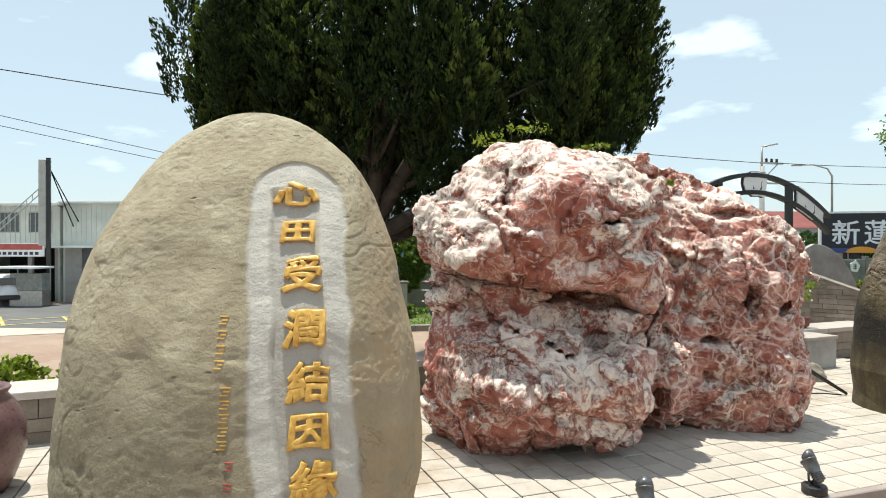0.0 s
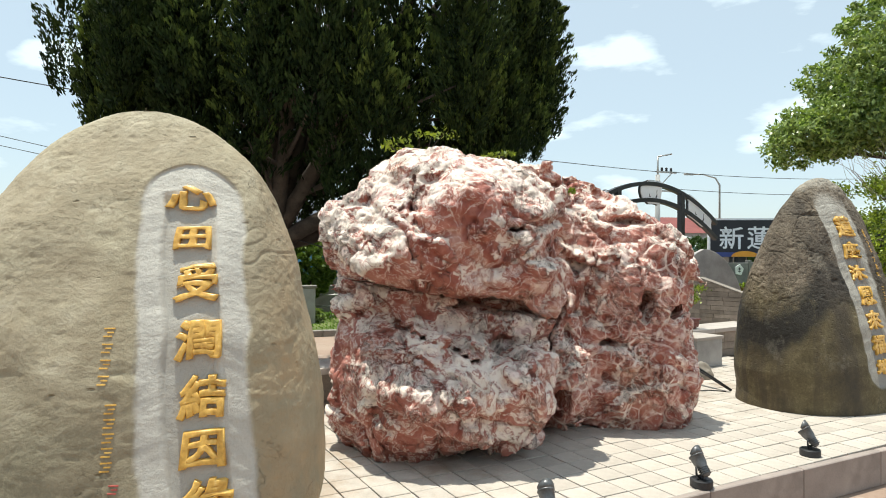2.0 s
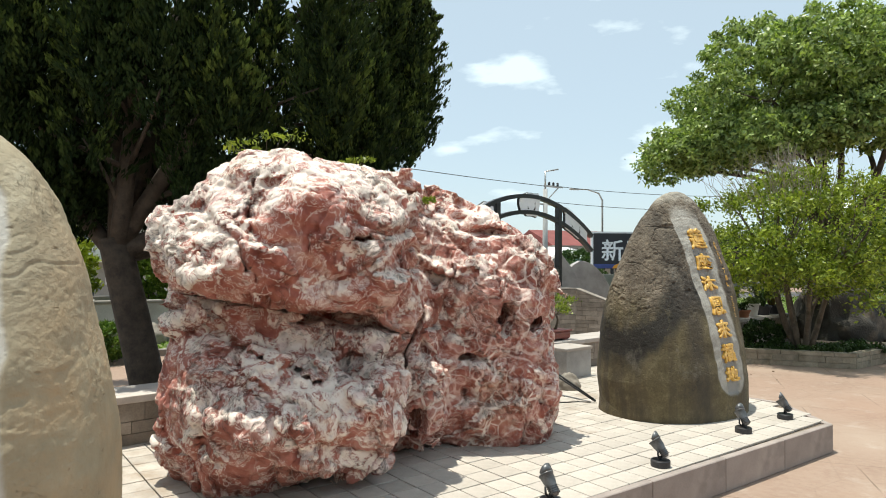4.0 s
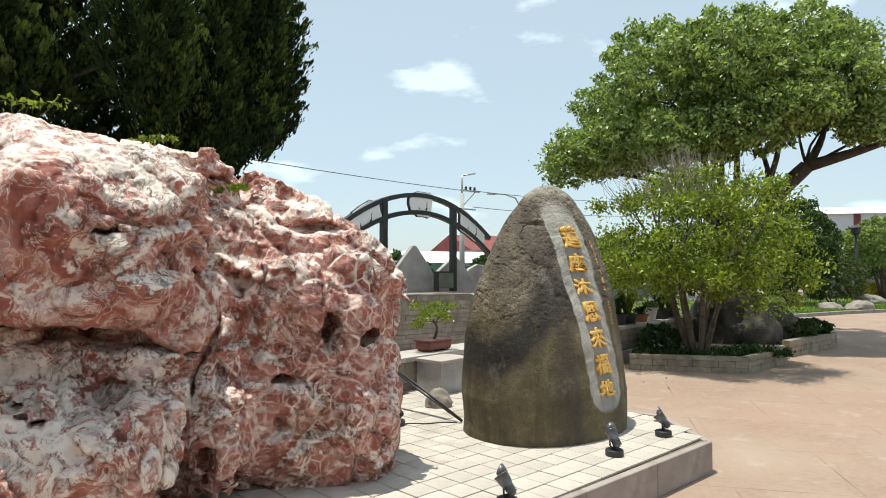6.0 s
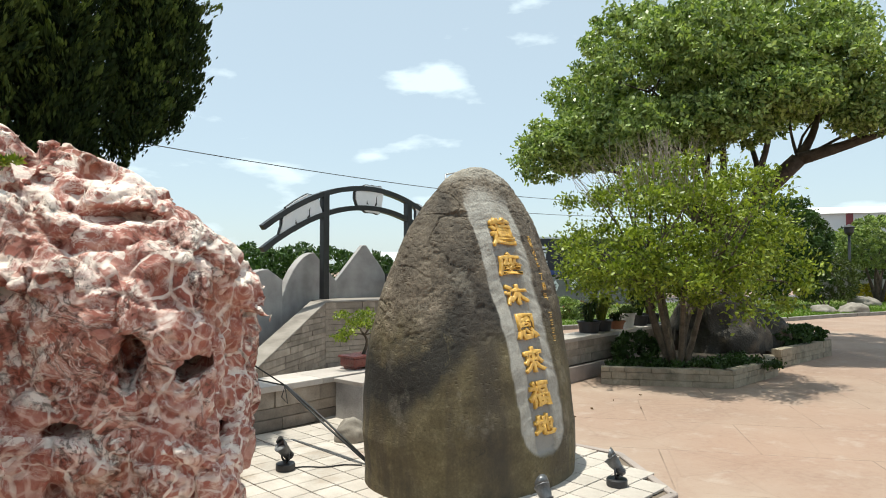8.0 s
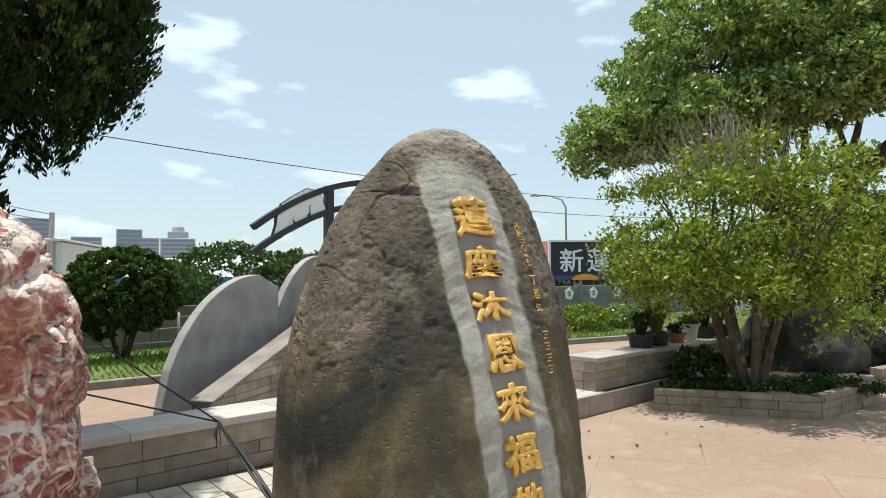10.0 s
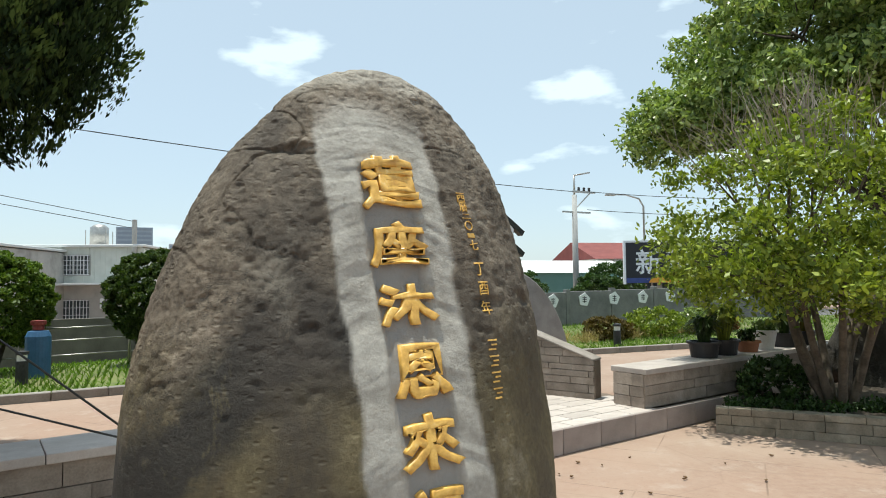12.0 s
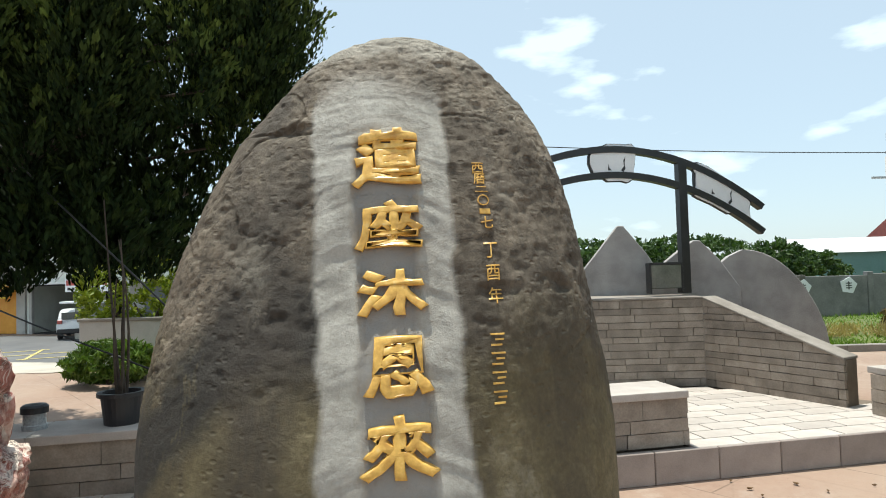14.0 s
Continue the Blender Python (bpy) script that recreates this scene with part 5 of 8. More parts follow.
def leaves(centres, radii, count, size, stretch=2.0, up=0.0, shell=0.55):
    """Rhombic leaves strewn through ellipsoids: (n, 4, 3)."""
    out = []
    for c, r in zip(centres, radii):
        k = max(4, int(count))
        d = nrng.normal(size=(k, 3))
        d /= np.linalg.norm(d, axis=1)[:, None]
        rad = (shell + (1 - shell) * nrng.random(k)) ** 0.7
        p = np.asarray(c) + d * rad[:, None] * np.asarray(r) * (1 + 0.18 * nrng.normal(size=(k, 1)))
        ax = nrng.normal(size=(k, 3)) + np.array([0, 0, up]) + d * (0.6 if up else 0.5)
        ax /= np.linalg.norm(ax, axis=1)[:, None]
        side = np.cross(ax, nrng.normal(size=(k, 3)))
        side /= np.linalg.norm(side, axis=1)[:, None] + 1e-9
        s = size * (0.6 + 0.8 * nrng.random((k, 1)))
        L, w = ax * s, side * s / stretch
        out.append(np.stack([p - L * 0.5, p + w * 0.5 - L * 0.05, p + L * 0.5, p - w * 0.5 - L * 0.05], 1))
    return np.concatenate(out)


def limb(bm, a, b, r0, r1, bend=0.12, n=6, sides=7, r=None):
    r = r or rng
    a, b = Vector(a), Vector(b)
    off = Vector((r.uniform(-1, 1), r.uniform(-1, 1), r.uniform(-0.3, 0.6))) * (b - a).length * bend
    pts = []
    for k in range(n + 1):
        t = k / n
        pts.append(a.lerp(b, t) + off * math.sin(math.pi * t))
    tube_bm(pts, [r0 + (r1 - r0) * (k / n) for k in range(n + 1)], sides, bm)
    return pts


def plume(base, way, length, radius, tufts, per, size, tip_gain, quads, tips):
    """A flame-shaped spray of scale foliage: tufts wound up an axis, leaves pointing out and up."""
    way = np.asarray(way, float) / np.linalg.norm(way)
    side = np.cross(way, (0.3, 0.9, 0.1))
    side /= np.linalg.norm(side)
    other = np.cross(way, side)
    t = (np.arange(tufts) + 0.5 * nrng.random(tufts)) / tufts
    prof = radius * np.minimum(1.0, 0.35 + 3.0 * t) * (1 - t) ** 0.62 * (0.80 + 0.45 * nrng.random(tufts))
    ang = np.arange(tufts) * 2.399963 + nrng.random(tufts) * 0.9
    out = side * np.cos(ang)[:, None] + other * np.sin(ang)[:, None]
    c = np.asarray(base) + way * (length * t)[:, None] + out * (prof * 0.62)[:, None]
    aim = out * 0.75 + way * 0.9 + 0.20 * nrng.normal(size=(tufts, 3))
    aim /= np.linalg.norm(aim, axis=1)[:, None]
    u = nrng.random((tufts, per)) ** 0.8
    reach = (0.11 + 0.62 * prof)[:, None] * u
    spread = (0.035 + 0.30 * prof)[:, None] * np.sin(np.pi * (0.25 + 0.72 * u))
    p = c[:, None, :] + aim[:, None, :] * reach[..., None] + nrng.normal(size=(tufts, per, 3)) * (spread * 0.42)[..., None]
    ax = aim[:, None, :] + 0.34 * nrng.normal(size=(tufts, per, 3)) + np.array([0, 0, 0.45])
    ax /= np.linalg.norm(ax, axis=2)[..., None]
    w = np.cross(ax, nrng.normal(size=(tufts, per, 3)))
    w /= np.linalg.norm(w, axis=2)[..., None] + 1e-9
    s = size * (0.6 + 0.8 * nrng.random((tufts, per, 1)))
    L, w = ax * s, w * s * 0.36
    quads.append(np.stack([p - L * 0.5, p + w * 0.5, p + L * 0.5, p - w * 0.5], 2).reshape(-1, 4, 3))
    # tip: pale new growth, with sunlight painted on outer and upper ends
    tips.append((np.clip(u * 1.5 - 0.5, 0, 1) * (0.20 + 0.80 * t[:, None]) * tip_gain).reshape(-1))


def cypress():
    base = Vector((-0.70, 8.50, 0.0))
    ob = thing("cypress", base, "large dark juniper with many upright spires", "tree")
    r = random.Random(21)
    mid, half = Vector((0.14, 0.98)), Vector((3.12, 2.45))
    quads, tips, feet = [], [], []

    def low_edge(q, a):
        """Where the crown begins: low about the trunk, lifted towards the rim."""
        return 2.0 + 0.12 * math.sin(a * 3 + 1) + 1.55 * max(0.0, (q - 0.5) / 0.5) ** 1.2

    # the rim: plumes in tiers, each tier leaning out a little
    for tier in range(8):
        n = 30 if tier < 6 else 20
        for k in range(n):
            a = (k + 0.5 * (tier % 2) + r.uniform(-0.4, 0.4)) * 2 * math.pi / n
            q = r.uniform(0.74, 1.0) - 0.02 * max(0, tier - 4) ** 1.5
            q *= 1 + 0.06 * math.sin(a * 5 + tier * 0.6) + 0.03 * math.sin(a * 11)
            x, y = mid.x + half.x * q * math.cos(a), mid.y + half.y * q * math.sin(a)
            z = max(low_edge(q, a) - 0.2, 1.9 + 0.66 * tier + r.uniform(-0.45, 0.45))
            if (y > 2.0 and k % 2) or r.random() < 0.12:
                continue
            rim_gain = 1.0 if r.random() < 0.40 else 0.22
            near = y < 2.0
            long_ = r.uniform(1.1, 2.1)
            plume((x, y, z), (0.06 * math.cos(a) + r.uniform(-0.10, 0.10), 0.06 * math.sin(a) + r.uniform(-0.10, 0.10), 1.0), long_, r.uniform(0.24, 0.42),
                  56 if near else 18, 62 if near else 24, 0.062 if near else 0.10, rim_gain, quads, tips)
            feet.append((x, y, z))
    # the heart and the low fringe round the stems
    for k in range(110):
        a, q = k * 2.399963, 0.74 * math.sqrt((k + 0.5) / 110)
        x, y = mid.x + half.x * q * math.cos(a), mid.y + half.y * q * math.sin(a)
        for z in (low_edge(q, a) + r.uniform(-0.1, 0.5), low_edge(q, a) + r.uniform(1.0, 1.9)):
            if r.random() < 0.48:
                continue
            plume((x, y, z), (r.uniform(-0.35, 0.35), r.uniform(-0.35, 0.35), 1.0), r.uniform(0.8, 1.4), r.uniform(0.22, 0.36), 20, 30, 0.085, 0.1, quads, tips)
    # hanging fringe about the trunk
    for k in range(34):
        x, y = r.uniform(0.67, 2.17), r.uniform(-0.3, 1.6)
        z = r.uniform(1.55, 2.0) + 0.25 * max(0.0, x - 1.8)
        plume((x, y, z), (r.uniform(-0.4, 0.4), r.uniform(-0.4, 0.4), 0.8), r.uniform(0.6, 1.0), r.uniform(0.22, 0.34), 22, 34, 0.075, 0.15, quads, tips)
    for k in range(34):
        x, y = r.uniform(-2.3, -0.6), r.uniform(-0.5, 1.6)
        plume((x, y, r.uniform(2.0, 2.5)), (r.uniform(-0.4, 0.4), r.uniform(-0.4, 0.4), 0.8), r.uniform(0.6, 1.0), r.uniform(0.22, 0.34), 22, 34, 0.075, 0.15, quads, tips)
    # tips above
    for k in range(46):
        a, q = k * 2.399963, 0.8 * math.sqrt((k + 0.5) / 46)
        plume((mid.x + half.x * q * math.cos(a), mid.y + half.y * q * math.sin(a), 8.3 - 2.6 * q * q), (0.1 * math.cos(a), 0.1 * math.sin(a), 1.0), r.uniform(1.2, 2.0), 0.42, 16, 26, 0.13, 0.4, quads, tips)
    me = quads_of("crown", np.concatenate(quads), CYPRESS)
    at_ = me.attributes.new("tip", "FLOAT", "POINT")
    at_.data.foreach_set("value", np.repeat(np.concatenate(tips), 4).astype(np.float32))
    part("crown", me, ob, "dense dark green scale foliage")
    bm = bmesh.new()
    limb(bm, (0, 0, -0.15), (-0.50, 0.0, 2.05), 0.20, 0.17, 0.03, 8, 12, r)
    part("trunk", from_bm("trunk", bm, BARK, True), ob)
    # leaders fan up through the crown, side limbs feed the rim
    tops = []
    for k in range(9):
        a = k * 2.399963
        q = 0.25 + 0.5 * (k % 3) / 2
        top = (mid.x + half.x * q * math.cos(a), mid.y + half.y * q * math.sin(a), 6.3 + 0.5 * (k % 2))
        bm = bmesh.new()
        tops.append(limb(bm, (-0.46, 0, 1.78 + 0.03 * k), top, 0.11, 0.025, 0.06, 10, 8, r))
        part("limb", from_bm("limb", bm, BARK, True), ob)
    for k, f in enumerate(feet):
        if k % 3 == 0:
            f = Vector(f)
            line_ = min(tops, key=lambda l: min((f - p).length for p in l))
            src = min((p for p in line_ if p.z < f.z + 0.1), key=lambda p: (f - p).length, default=line_[0])
            bm = bmesh.new()
            limb(bm, src, f + Vector((0, 0, 0.35)), 0.035, 0.010, 0.08, 5, 5, r)
            part("limb", from_bm("limb", bm, BARK, True), ob)
    for e, z in (((1.7, 0.4), 3.0), ((1.9, 1.6), 2.6), ((-1.6, 1.1), 2.7)):
        bm = bmesh.new()
        limb(bm, (-0.46, 0, 1.85), (e[0], e[1], z), 0.12, 0.04, 0.06, 8, 8, r)
        part("limb", from_bm("limb", bm, BARK, True), ob)
    return ob


cypress()


def broad_tree():
    base = Vector((14.5, 14.1, 0.0))
    ob = thing("broadleaf_tree", base, "large spreading broadleaf tree with a bright green crown", "tree")
    r = random.Random(5)
    # lobes of the crown: across, depth, height, half width, half height
    lobes = [(-4.1, -0.6, 4.7, 1.0, 0.75), (-3.2, 0.8, 6.4, 1.15, 0.85), (-2.1, 0.0, 7.6, 1.2, 0.75), (0.0, 0.6, 7.85, 1.3, 0.75), (-1.7, -1.6, 6.3, 1.35, 0.95),
             (-2.2, -1.2, 5.0, 1.2, 0.7), (0.1, -2.0, 6.5, 1.3, 0.9), (1.5, -0.6, 7.2, 1.3, 0.85), (2.9, 0.4, 7.2, 1.0, 0.7), (1.0, -1.8, 5.7, 1.1, 0.65),
             (2.6, -1.2, 6.1, 1.2, 0.8), (4.0, 0.0, 5.9, 1.0, 0.75), (3.8, -0.8, 5.05, 0.6, 0.36), (-0.5, -1.4, 5.1, 0.95, 0.5),
             (-2.6, 2.6, 5.6, 1.3, 0.9), (-0.6, 3.2, 6.2, 1.4, 0.9), (1.6, 2.8, 6.3, 1.4, 0.8), (0.2, 2.0, 7.3, 1.2, 0.7), (-0.6, 1.2, 5.6, 1.3, 0.6), (3.2, 2.0, 6.2, 1.0, 0.7),
             (-1.2, -1.8, 4.8, 1.2, 0.6), (0.2, -1.9, 4.9, 1.1, 0.55), (-3.2, -1.0, 4.75, 1.0, 0.6), (1.3, -2.2, 5.3, 0.9, 0.5), (-2.9, 0.2, 5.5, 1.2, 0.8), (-0.2, -1.0, 6.9, 1.5, 0.9)]
    cs, rs, hubs = [], [], []
    for A, D, z, w, h in lobes:
        A = A * (0.92 if A < 2 else 0.79) - 0.12
        x, y = A * 0.72 + D * 0.69, -A * 0.69 + D * 0.72
        hubs.append(Vector((x, y, z - 0.3 * h)))
        for k in range(46):
            a = k * 2.399963
            v = 1 - 1.8 * (k + 0.5) / 46
            hor = math.sqrt(max(0.0, 1 - v * v))
            q = r.uniform(0.72, 1.10)
            cs.append((x + w * hor * math.cos(a) * q, y + w * hor * math.sin(a) * q, z + h * v * q))
            s = r.uniform(0.20, 0.40)
            rs.append((s, s, s * 0.62))
    q = leaves(cs, rs, 125, 0.125, 2.1, -0.35, 0.25)
    part("crown", quads_of("crown", q, BROADLEAF), ob, "glossy bright green leaves")
    bm = bmesh.new()
    limb(bm, (0, 0, -0.1), (-0.1, 0.0, 2.7), 0.30, 0.22, 0.05, 6, 12, r)
    part("trunk", from_bm("trunk", bm, BARK, True), ob)
    for c in hubs[::2]:
        if c.x - c.y > 3.0:
            continue
        bm = bmesh.new()
        mid = Vector((c.x * 0.5, c.y * 0.5, 3.5 + 0.55 * (c.z - 3.4)))
        p = limb(bm, (-0.1, 0.0, 2.4 + 0.3 * r.random()), mid, 0.10, 0.06, 0.12, 5, 7, r)
        limb(bm, p[-1], c, 0.06, 0.02, 0.12, 5, 6, r)
        for j in range(5):
            e = c + Vector((r.uniform(-0.9, 0.9), r.uniform(-0.9, 0.9), r.uniform(0.0, 0.7)))
            limb(bm, c.lerp(mid, 0.25 * r.random()), e, 0.03, 0.008, 0.12, 4, 5, r)
        part("limb", from_bm("limb", bm, BARK, True), ob)
    bm = bmesh.new()
    p = limb(bm, (-0.1, 0.0, 2.5), (1.15, -1.1, 4.3), 0.25, 0.18, 0.08, 6, 10, r)
    limb(bm, p[-1], (2.5, -2.4, 4.85), 0.16, 0.06, 0.10, 6, 8, r)
    limb(bm, p[-1], (1.7, -1.2, 5.5), 0.12, 0.04, 0.10, 5, 8, r)
    for e in ((2.0, -1.4, 5.6), (2.9, -2.0, 5.5), (2.2, -2.9, 5.3), (1.6, -0.6, 5.9)):
        limb(bm, p[-1], e, 0.045, 0.012, 0.12, 5, 6, r)
    part("limb", from_bm("limb", bm, BARK, True), ob)
    return ob


broad_tree()


def small_tree():
    base = Vector((10.15, 10.65, 0.2))
    ob = thing("ornamental_tree", base, "low multi-stemmed tree with yellow-green leaves and bare twigs", "tree")
    r = random.Random(9)
    cs, rs = [], []
    for k in range(120):
        a = k * 2.399963
        v = 1 - 1.86 * (k + 0.5) / 120
        hor = math.sqrt(max(0.0, 1 - v * v))
        w = r.uniform(0.55, 1.06)
        cs.append((1.88 * hor * math.cos(a) * w, 1.85 * hor * math.sin(a) * w, 2.08 + 1.42 * v * w - (0.25 if hor > 0.9 else 0)))
        s = r.uniform(0.22, 0.46)
        rs.append((s * 1.2, s * 1.2, s * 0.75))
    q = leaves(cs, rs, 260, 0.075, 2.0, 0.3, 0.05)
    part("crown", quads_of("crown", q, YELLOWGREEN), ob, "sparse yellow-green leaves")
    stems = []
    for k in range(9):
        a = k * 0.7 + r.uniform(-0.2, 0.2)
        bm = bmesh.new()
        p = limb(bm, (0.10 * math.cos(a), 0.10 * math.sin(a), -0.06), (0.55 * math.cos(a), 0.5 * math.sin(a), 1.25 + 0.3 * r.random()), 0.055, 0.032, 0.09, 5, 7, r)
        part("trunk", from_bm("trunk", bm, PALE_BARK, True), ob)
        stems.append(p[-1])
    for k, c in enumerate(cs):
        if k % 2 == 0:
            bm = bmesh.new()
            s = min(stems, key=lambda e: (Vector(c) - e).length)
            limb(bm, s, c, 0.03, 0.007, 0.10, 4, 5, r)
            part("branch", from_bm("branch", bm, PALE_BARK, True), ob)
    bm = bmesh.new()
    for k in range(190):
        a, q = r.uniform(0, 6.28), r.uniform(0, 1.5)
        x, y = q * math.cos(a) - 0.25, q * math.sin(a) + 0.2
        z = 3.0 + 0.5 * (1 - q / 1.5)
        pth = [(x * 0.8, y * 0.8, z - 0.45), (x + r.uniform(-0.1, 0.1), y + r.uniform(-0.1, 0.1), z), (x * 1.12 + r.uniform(-0.2, 0.2), y * 1.12 + r.uniform(-0.2, 0.2), z + r.uniform(0.15, 0.5))]
        tube_bm(pth, [0.006, 0.004, 0.002], 3, bm, False)
    twig_ob = part("twig_mass", from_bm("twig_mass", bm, grainy("dry_twig", (0.25, 0.21, 0.17), (0.38, 0.33, 0.28), 9, 40, 0.9)), ob, "leafless grey twigs")
    tagged(twig_ob, kind="stuff")
    return ob


small_tree()


def shrub(name, at, size, material, label, count=60, per=130, leaf=0.07, trunk=0.0, shell=0.5, category="shrub", group="", stretch=2.0, up=0.3):
    """A bush of many small leaf clumps over a few stems."""
    ob = thing(name, at, label, category, group)
    r = random.Random(int(at[0] * 100 + at[1] * 7))
    cs, rs = [], []
    for k in range(count):
        a = k * 2.399963
        v = 1 - 1.9 * (k + 0.5) / count
        hor = math.sqrt(max(0.0, 1 - v * v))
        w = r.uniform(0.80, 1.0)
        cs.append((size[0] * hor * math.cos(a) * w, size[1] * hor * math.sin(a) * w, trunk + size[2] * (1 + v * w)))
        s = 2.2 / math.sqrt(count)
        rs.append((size[0] * s * 0.62, size[1] * s * 0.62, size[2] * s * 0.55))
    part("foliage", quads_of("foliage", leaves(cs, rs, per, leaf, stretch, up, shell), material), ob)
    for k in range(5 if trunk > 0.2 else 3):
        bm = bmesh.new()
        a = k * 1.3
        limb(bm, (0.05 * math.cos(a), 0.05 * math.sin(a), -0.05), (size[0] * 0.45 * math.cos(a), size[1] * 0.45 * math.sin(a), trunk + size[2] * 0.8), 0.04 + 0.05 * trunk, 0.015, 0.08, 4, 6, r)
        part("stem", from_bm("stem", bm, BARK, True), ob)
    return ob


gz = lambda x, y: float(ground_z(x, y))
shrub("topiary_tree", (0.85, 18.1, gz(0.85, 18.1)), (1.15, 1.15, 0.98), leafy("topiary_foliage", (0.02, 0.045, 0.008), (0.085, 0.125, 0.022)), "rounded clipped tree with dense dark green foliage", 200, 260, 0.075, 0.48, 0.6, "tree")
shrub("topiary_tree", (-2.1, 17.3, gz(-2.1, 17.3)), (1.05, 1.05, 0.98), leafy("clipped_foliage", (0.05, 0.10, 0.012), (0.17, 0.24, 0.035)), "rounded clipped tree with bright green outer leaves", 200, 260, 0.075, 0.48, 0.6, "tree")

# ---- planters on the yard ----
def stone_edging(name, pts, z1, label):
    """A planter: courses of rough blocks along its edge, soil inside."""
    ob = thing(name, (0, 0, 0), label, "planter")
    for (p, q) in zip(pts, pts[1:]):
        ashlar(ob, p, q, 0.0, z1, z1, (0.085, 0.12), (0.18, 0.42), 0.16, PLANTER_STONE)
    return ob


pl = stone_edging("planter", [(8.62, 10.62), (10.22, 9.58), (11.82, 10.22), (12.3, 10.75)], 0.27, "low planter edged with rough tan stone blocks")
part("soil", from_bm("soil", prism_bm([(8.72, 10.66), (10.22, 9.72), (11.7, 10.3), (13.2, 12.0), (12.6, 12.8), (9.0, 11.05)], 0.0, 0.21), SOIL), pl)
pl2 = stone_edging("planter", [(12.6, 10.85), (15.0, 11.75), (15.4, 12.6)], 0.33, "low curved planter edged with rough stone blocks")
part("soil", from_bm("soil", prism_bm([(12.72, 10.98), (14.9, 11.85), (15.2, 12.6), (14.0, 13.4), (13.0, 12.0)], 0.0, 0.24), SOIL), pl2)
q = leaves([(8.95 + 0.10 * k + 0.05 * math.sin(k * 3), 10.75 - 0.035 * k + 0.28 * math.sin(k * 1.9) ** 2, 0.25) for k in range(27)] + [(10.4 + 0.08 * k, 10.0 + 0.03 * k + 0.5 * math.sin(k * 2.3) ** 2, 0.25) for k in range(18)], [(0.13, 0.13, 0.08)] * 45, 130, 0.045, 1.6, 0.5, 0.2)
cover = new("ground_cover", quads_of("ground_cover", q, DARKSHRUB))
tagged(cover, "low dark green ground cover in the planter", "ground cover", kind="stuff")


def boulder(name, at, size, seed, material, label, sub=5):
    bm = bmesh.new()
    bmesh.ops.create_icosphere(bm, subdivisions=sub, radius=1.0)
    d = np.array([v.co[:] for v in bm.verts])
    n = d * (1 + 0.28 * fbm(d * 1.3, 3, seed) + 0.10 * ridged(d * 2.4, 4, seed + 2))[:, None]
    n = n * np.array(size)
    n[:, 2] = np.maximum(n[:, 2], -0.32 * size[2])
    n[:, 2] += 0.30 * size[2]
    for v, c in zip(bm.verts, n):
        v.co = c
    ob = thing(name, at, label, "boulder", data=from_bm(name, bm, material, True))
    return ob


DARK_ROCK = grainy("dark_weathered_rock", (0.018, 0.017, 0.015), (0.070, 0.062, 0.05), 2.6, 30, 0.85, 1.0, 0.05, stain=(0.26, 0.19, 0.13))
PALE_ROCK = grainy("pale_rock", (0.16, 0.14, 0.115), (0.32, 0.285, 0.24), 3, 30, 0.85, 0.6, 0.02)
boulder("garden_boulder", (12.35, 12.1, 0.15), (0.95, 0.7, 0.98), 5, DARK_ROCK, "dark weathered boulder standing in the planter")
boulder("garden_boulder", (13.35, 12.0, 0.2), (0.55, 0.5, 0.55), 15, DARK_ROCK, "dark rounded boulder beside the planter")
for x, y in ((-4.3, 6.3), (-3.7, 6.7), (-4.9, 6.0)):
    shrub("shrub", (x, y, 0.0), (0.35, 0.3, 0.32), YELLOWGREEN, "low leafy green plant behind the seat wall", 20, 90, 0.08)
shrub("shrub", (9.75, 11.25, 0.15), (0.38, 0.38, 0.28), DARKSHRUB, "small dark shrub in the planter", 24, 110, 0.06)
shrub("shrub", (13.7, 11.8, 0.24), (0.62, 0.5, 0.22), DARKSHRUB, "clipped dark green shrub in the planter", 36, 120, 0.06)
shrub("shrub", (14.5, 12.0, 0.24), (0.45, 0.4, 0.2), DARKSHRUB, "clipped dark green shrub in the planter", 30, 120, 0.06)
shrub("shrub", (27.3, 23.8, 0), (2.0, 2.0, 2.4), leafy("tall_shrub_foliage", (0.02, 0.05, 0.012), (0.07, 0.12, 0.03)), "tall rounded green shrub", 150, 170, 0.13, 0.3, 0.6)
shrub("shrub", (29.9, 23.7, 0), (1.45, 1.4, 1.2), leafy("olive_shrub_foliage", (0.03, 0.05, 0.012), (0.10, 0.12, 0.03)), "rounded olive green shrub", 70, 130, 0.09, 0.1)
shrub("garden_tree", (35.5, 25.2, 0), (1.9, 1.8, 1.45), BROADLEAF, "small round-headed garden tree", 110, 120, 0.16, 1.6, 0.5, "tree")
YELLOW_BLOOM = leafy("yellow_flower_foliage", (0.30, 0.24, 0.01), (0.62, 0.50, 0.03))
for x, y in ((36.0, 26.3), (37.6, 25.7)):
    shrub("flower_bush", (x, y, 0), (0.75, 0.65, 0.48), YELLOW_BLOOM, "low bush covered with yellow flowers", 40, 100, 0.10)
for x, y, s, sd in ((25.85, 20.64, 0.55, 31), (26.6, 19.9, 0.62, 32), (31.9, 23.4, 0.75, 33)):
    boulder("garden_boulder", (x, y, 0.0), (s, s * 0.8, s * 0.55), sd, PALE_ROCK, "pale rounded garden boulder at the lawn edge", 4)

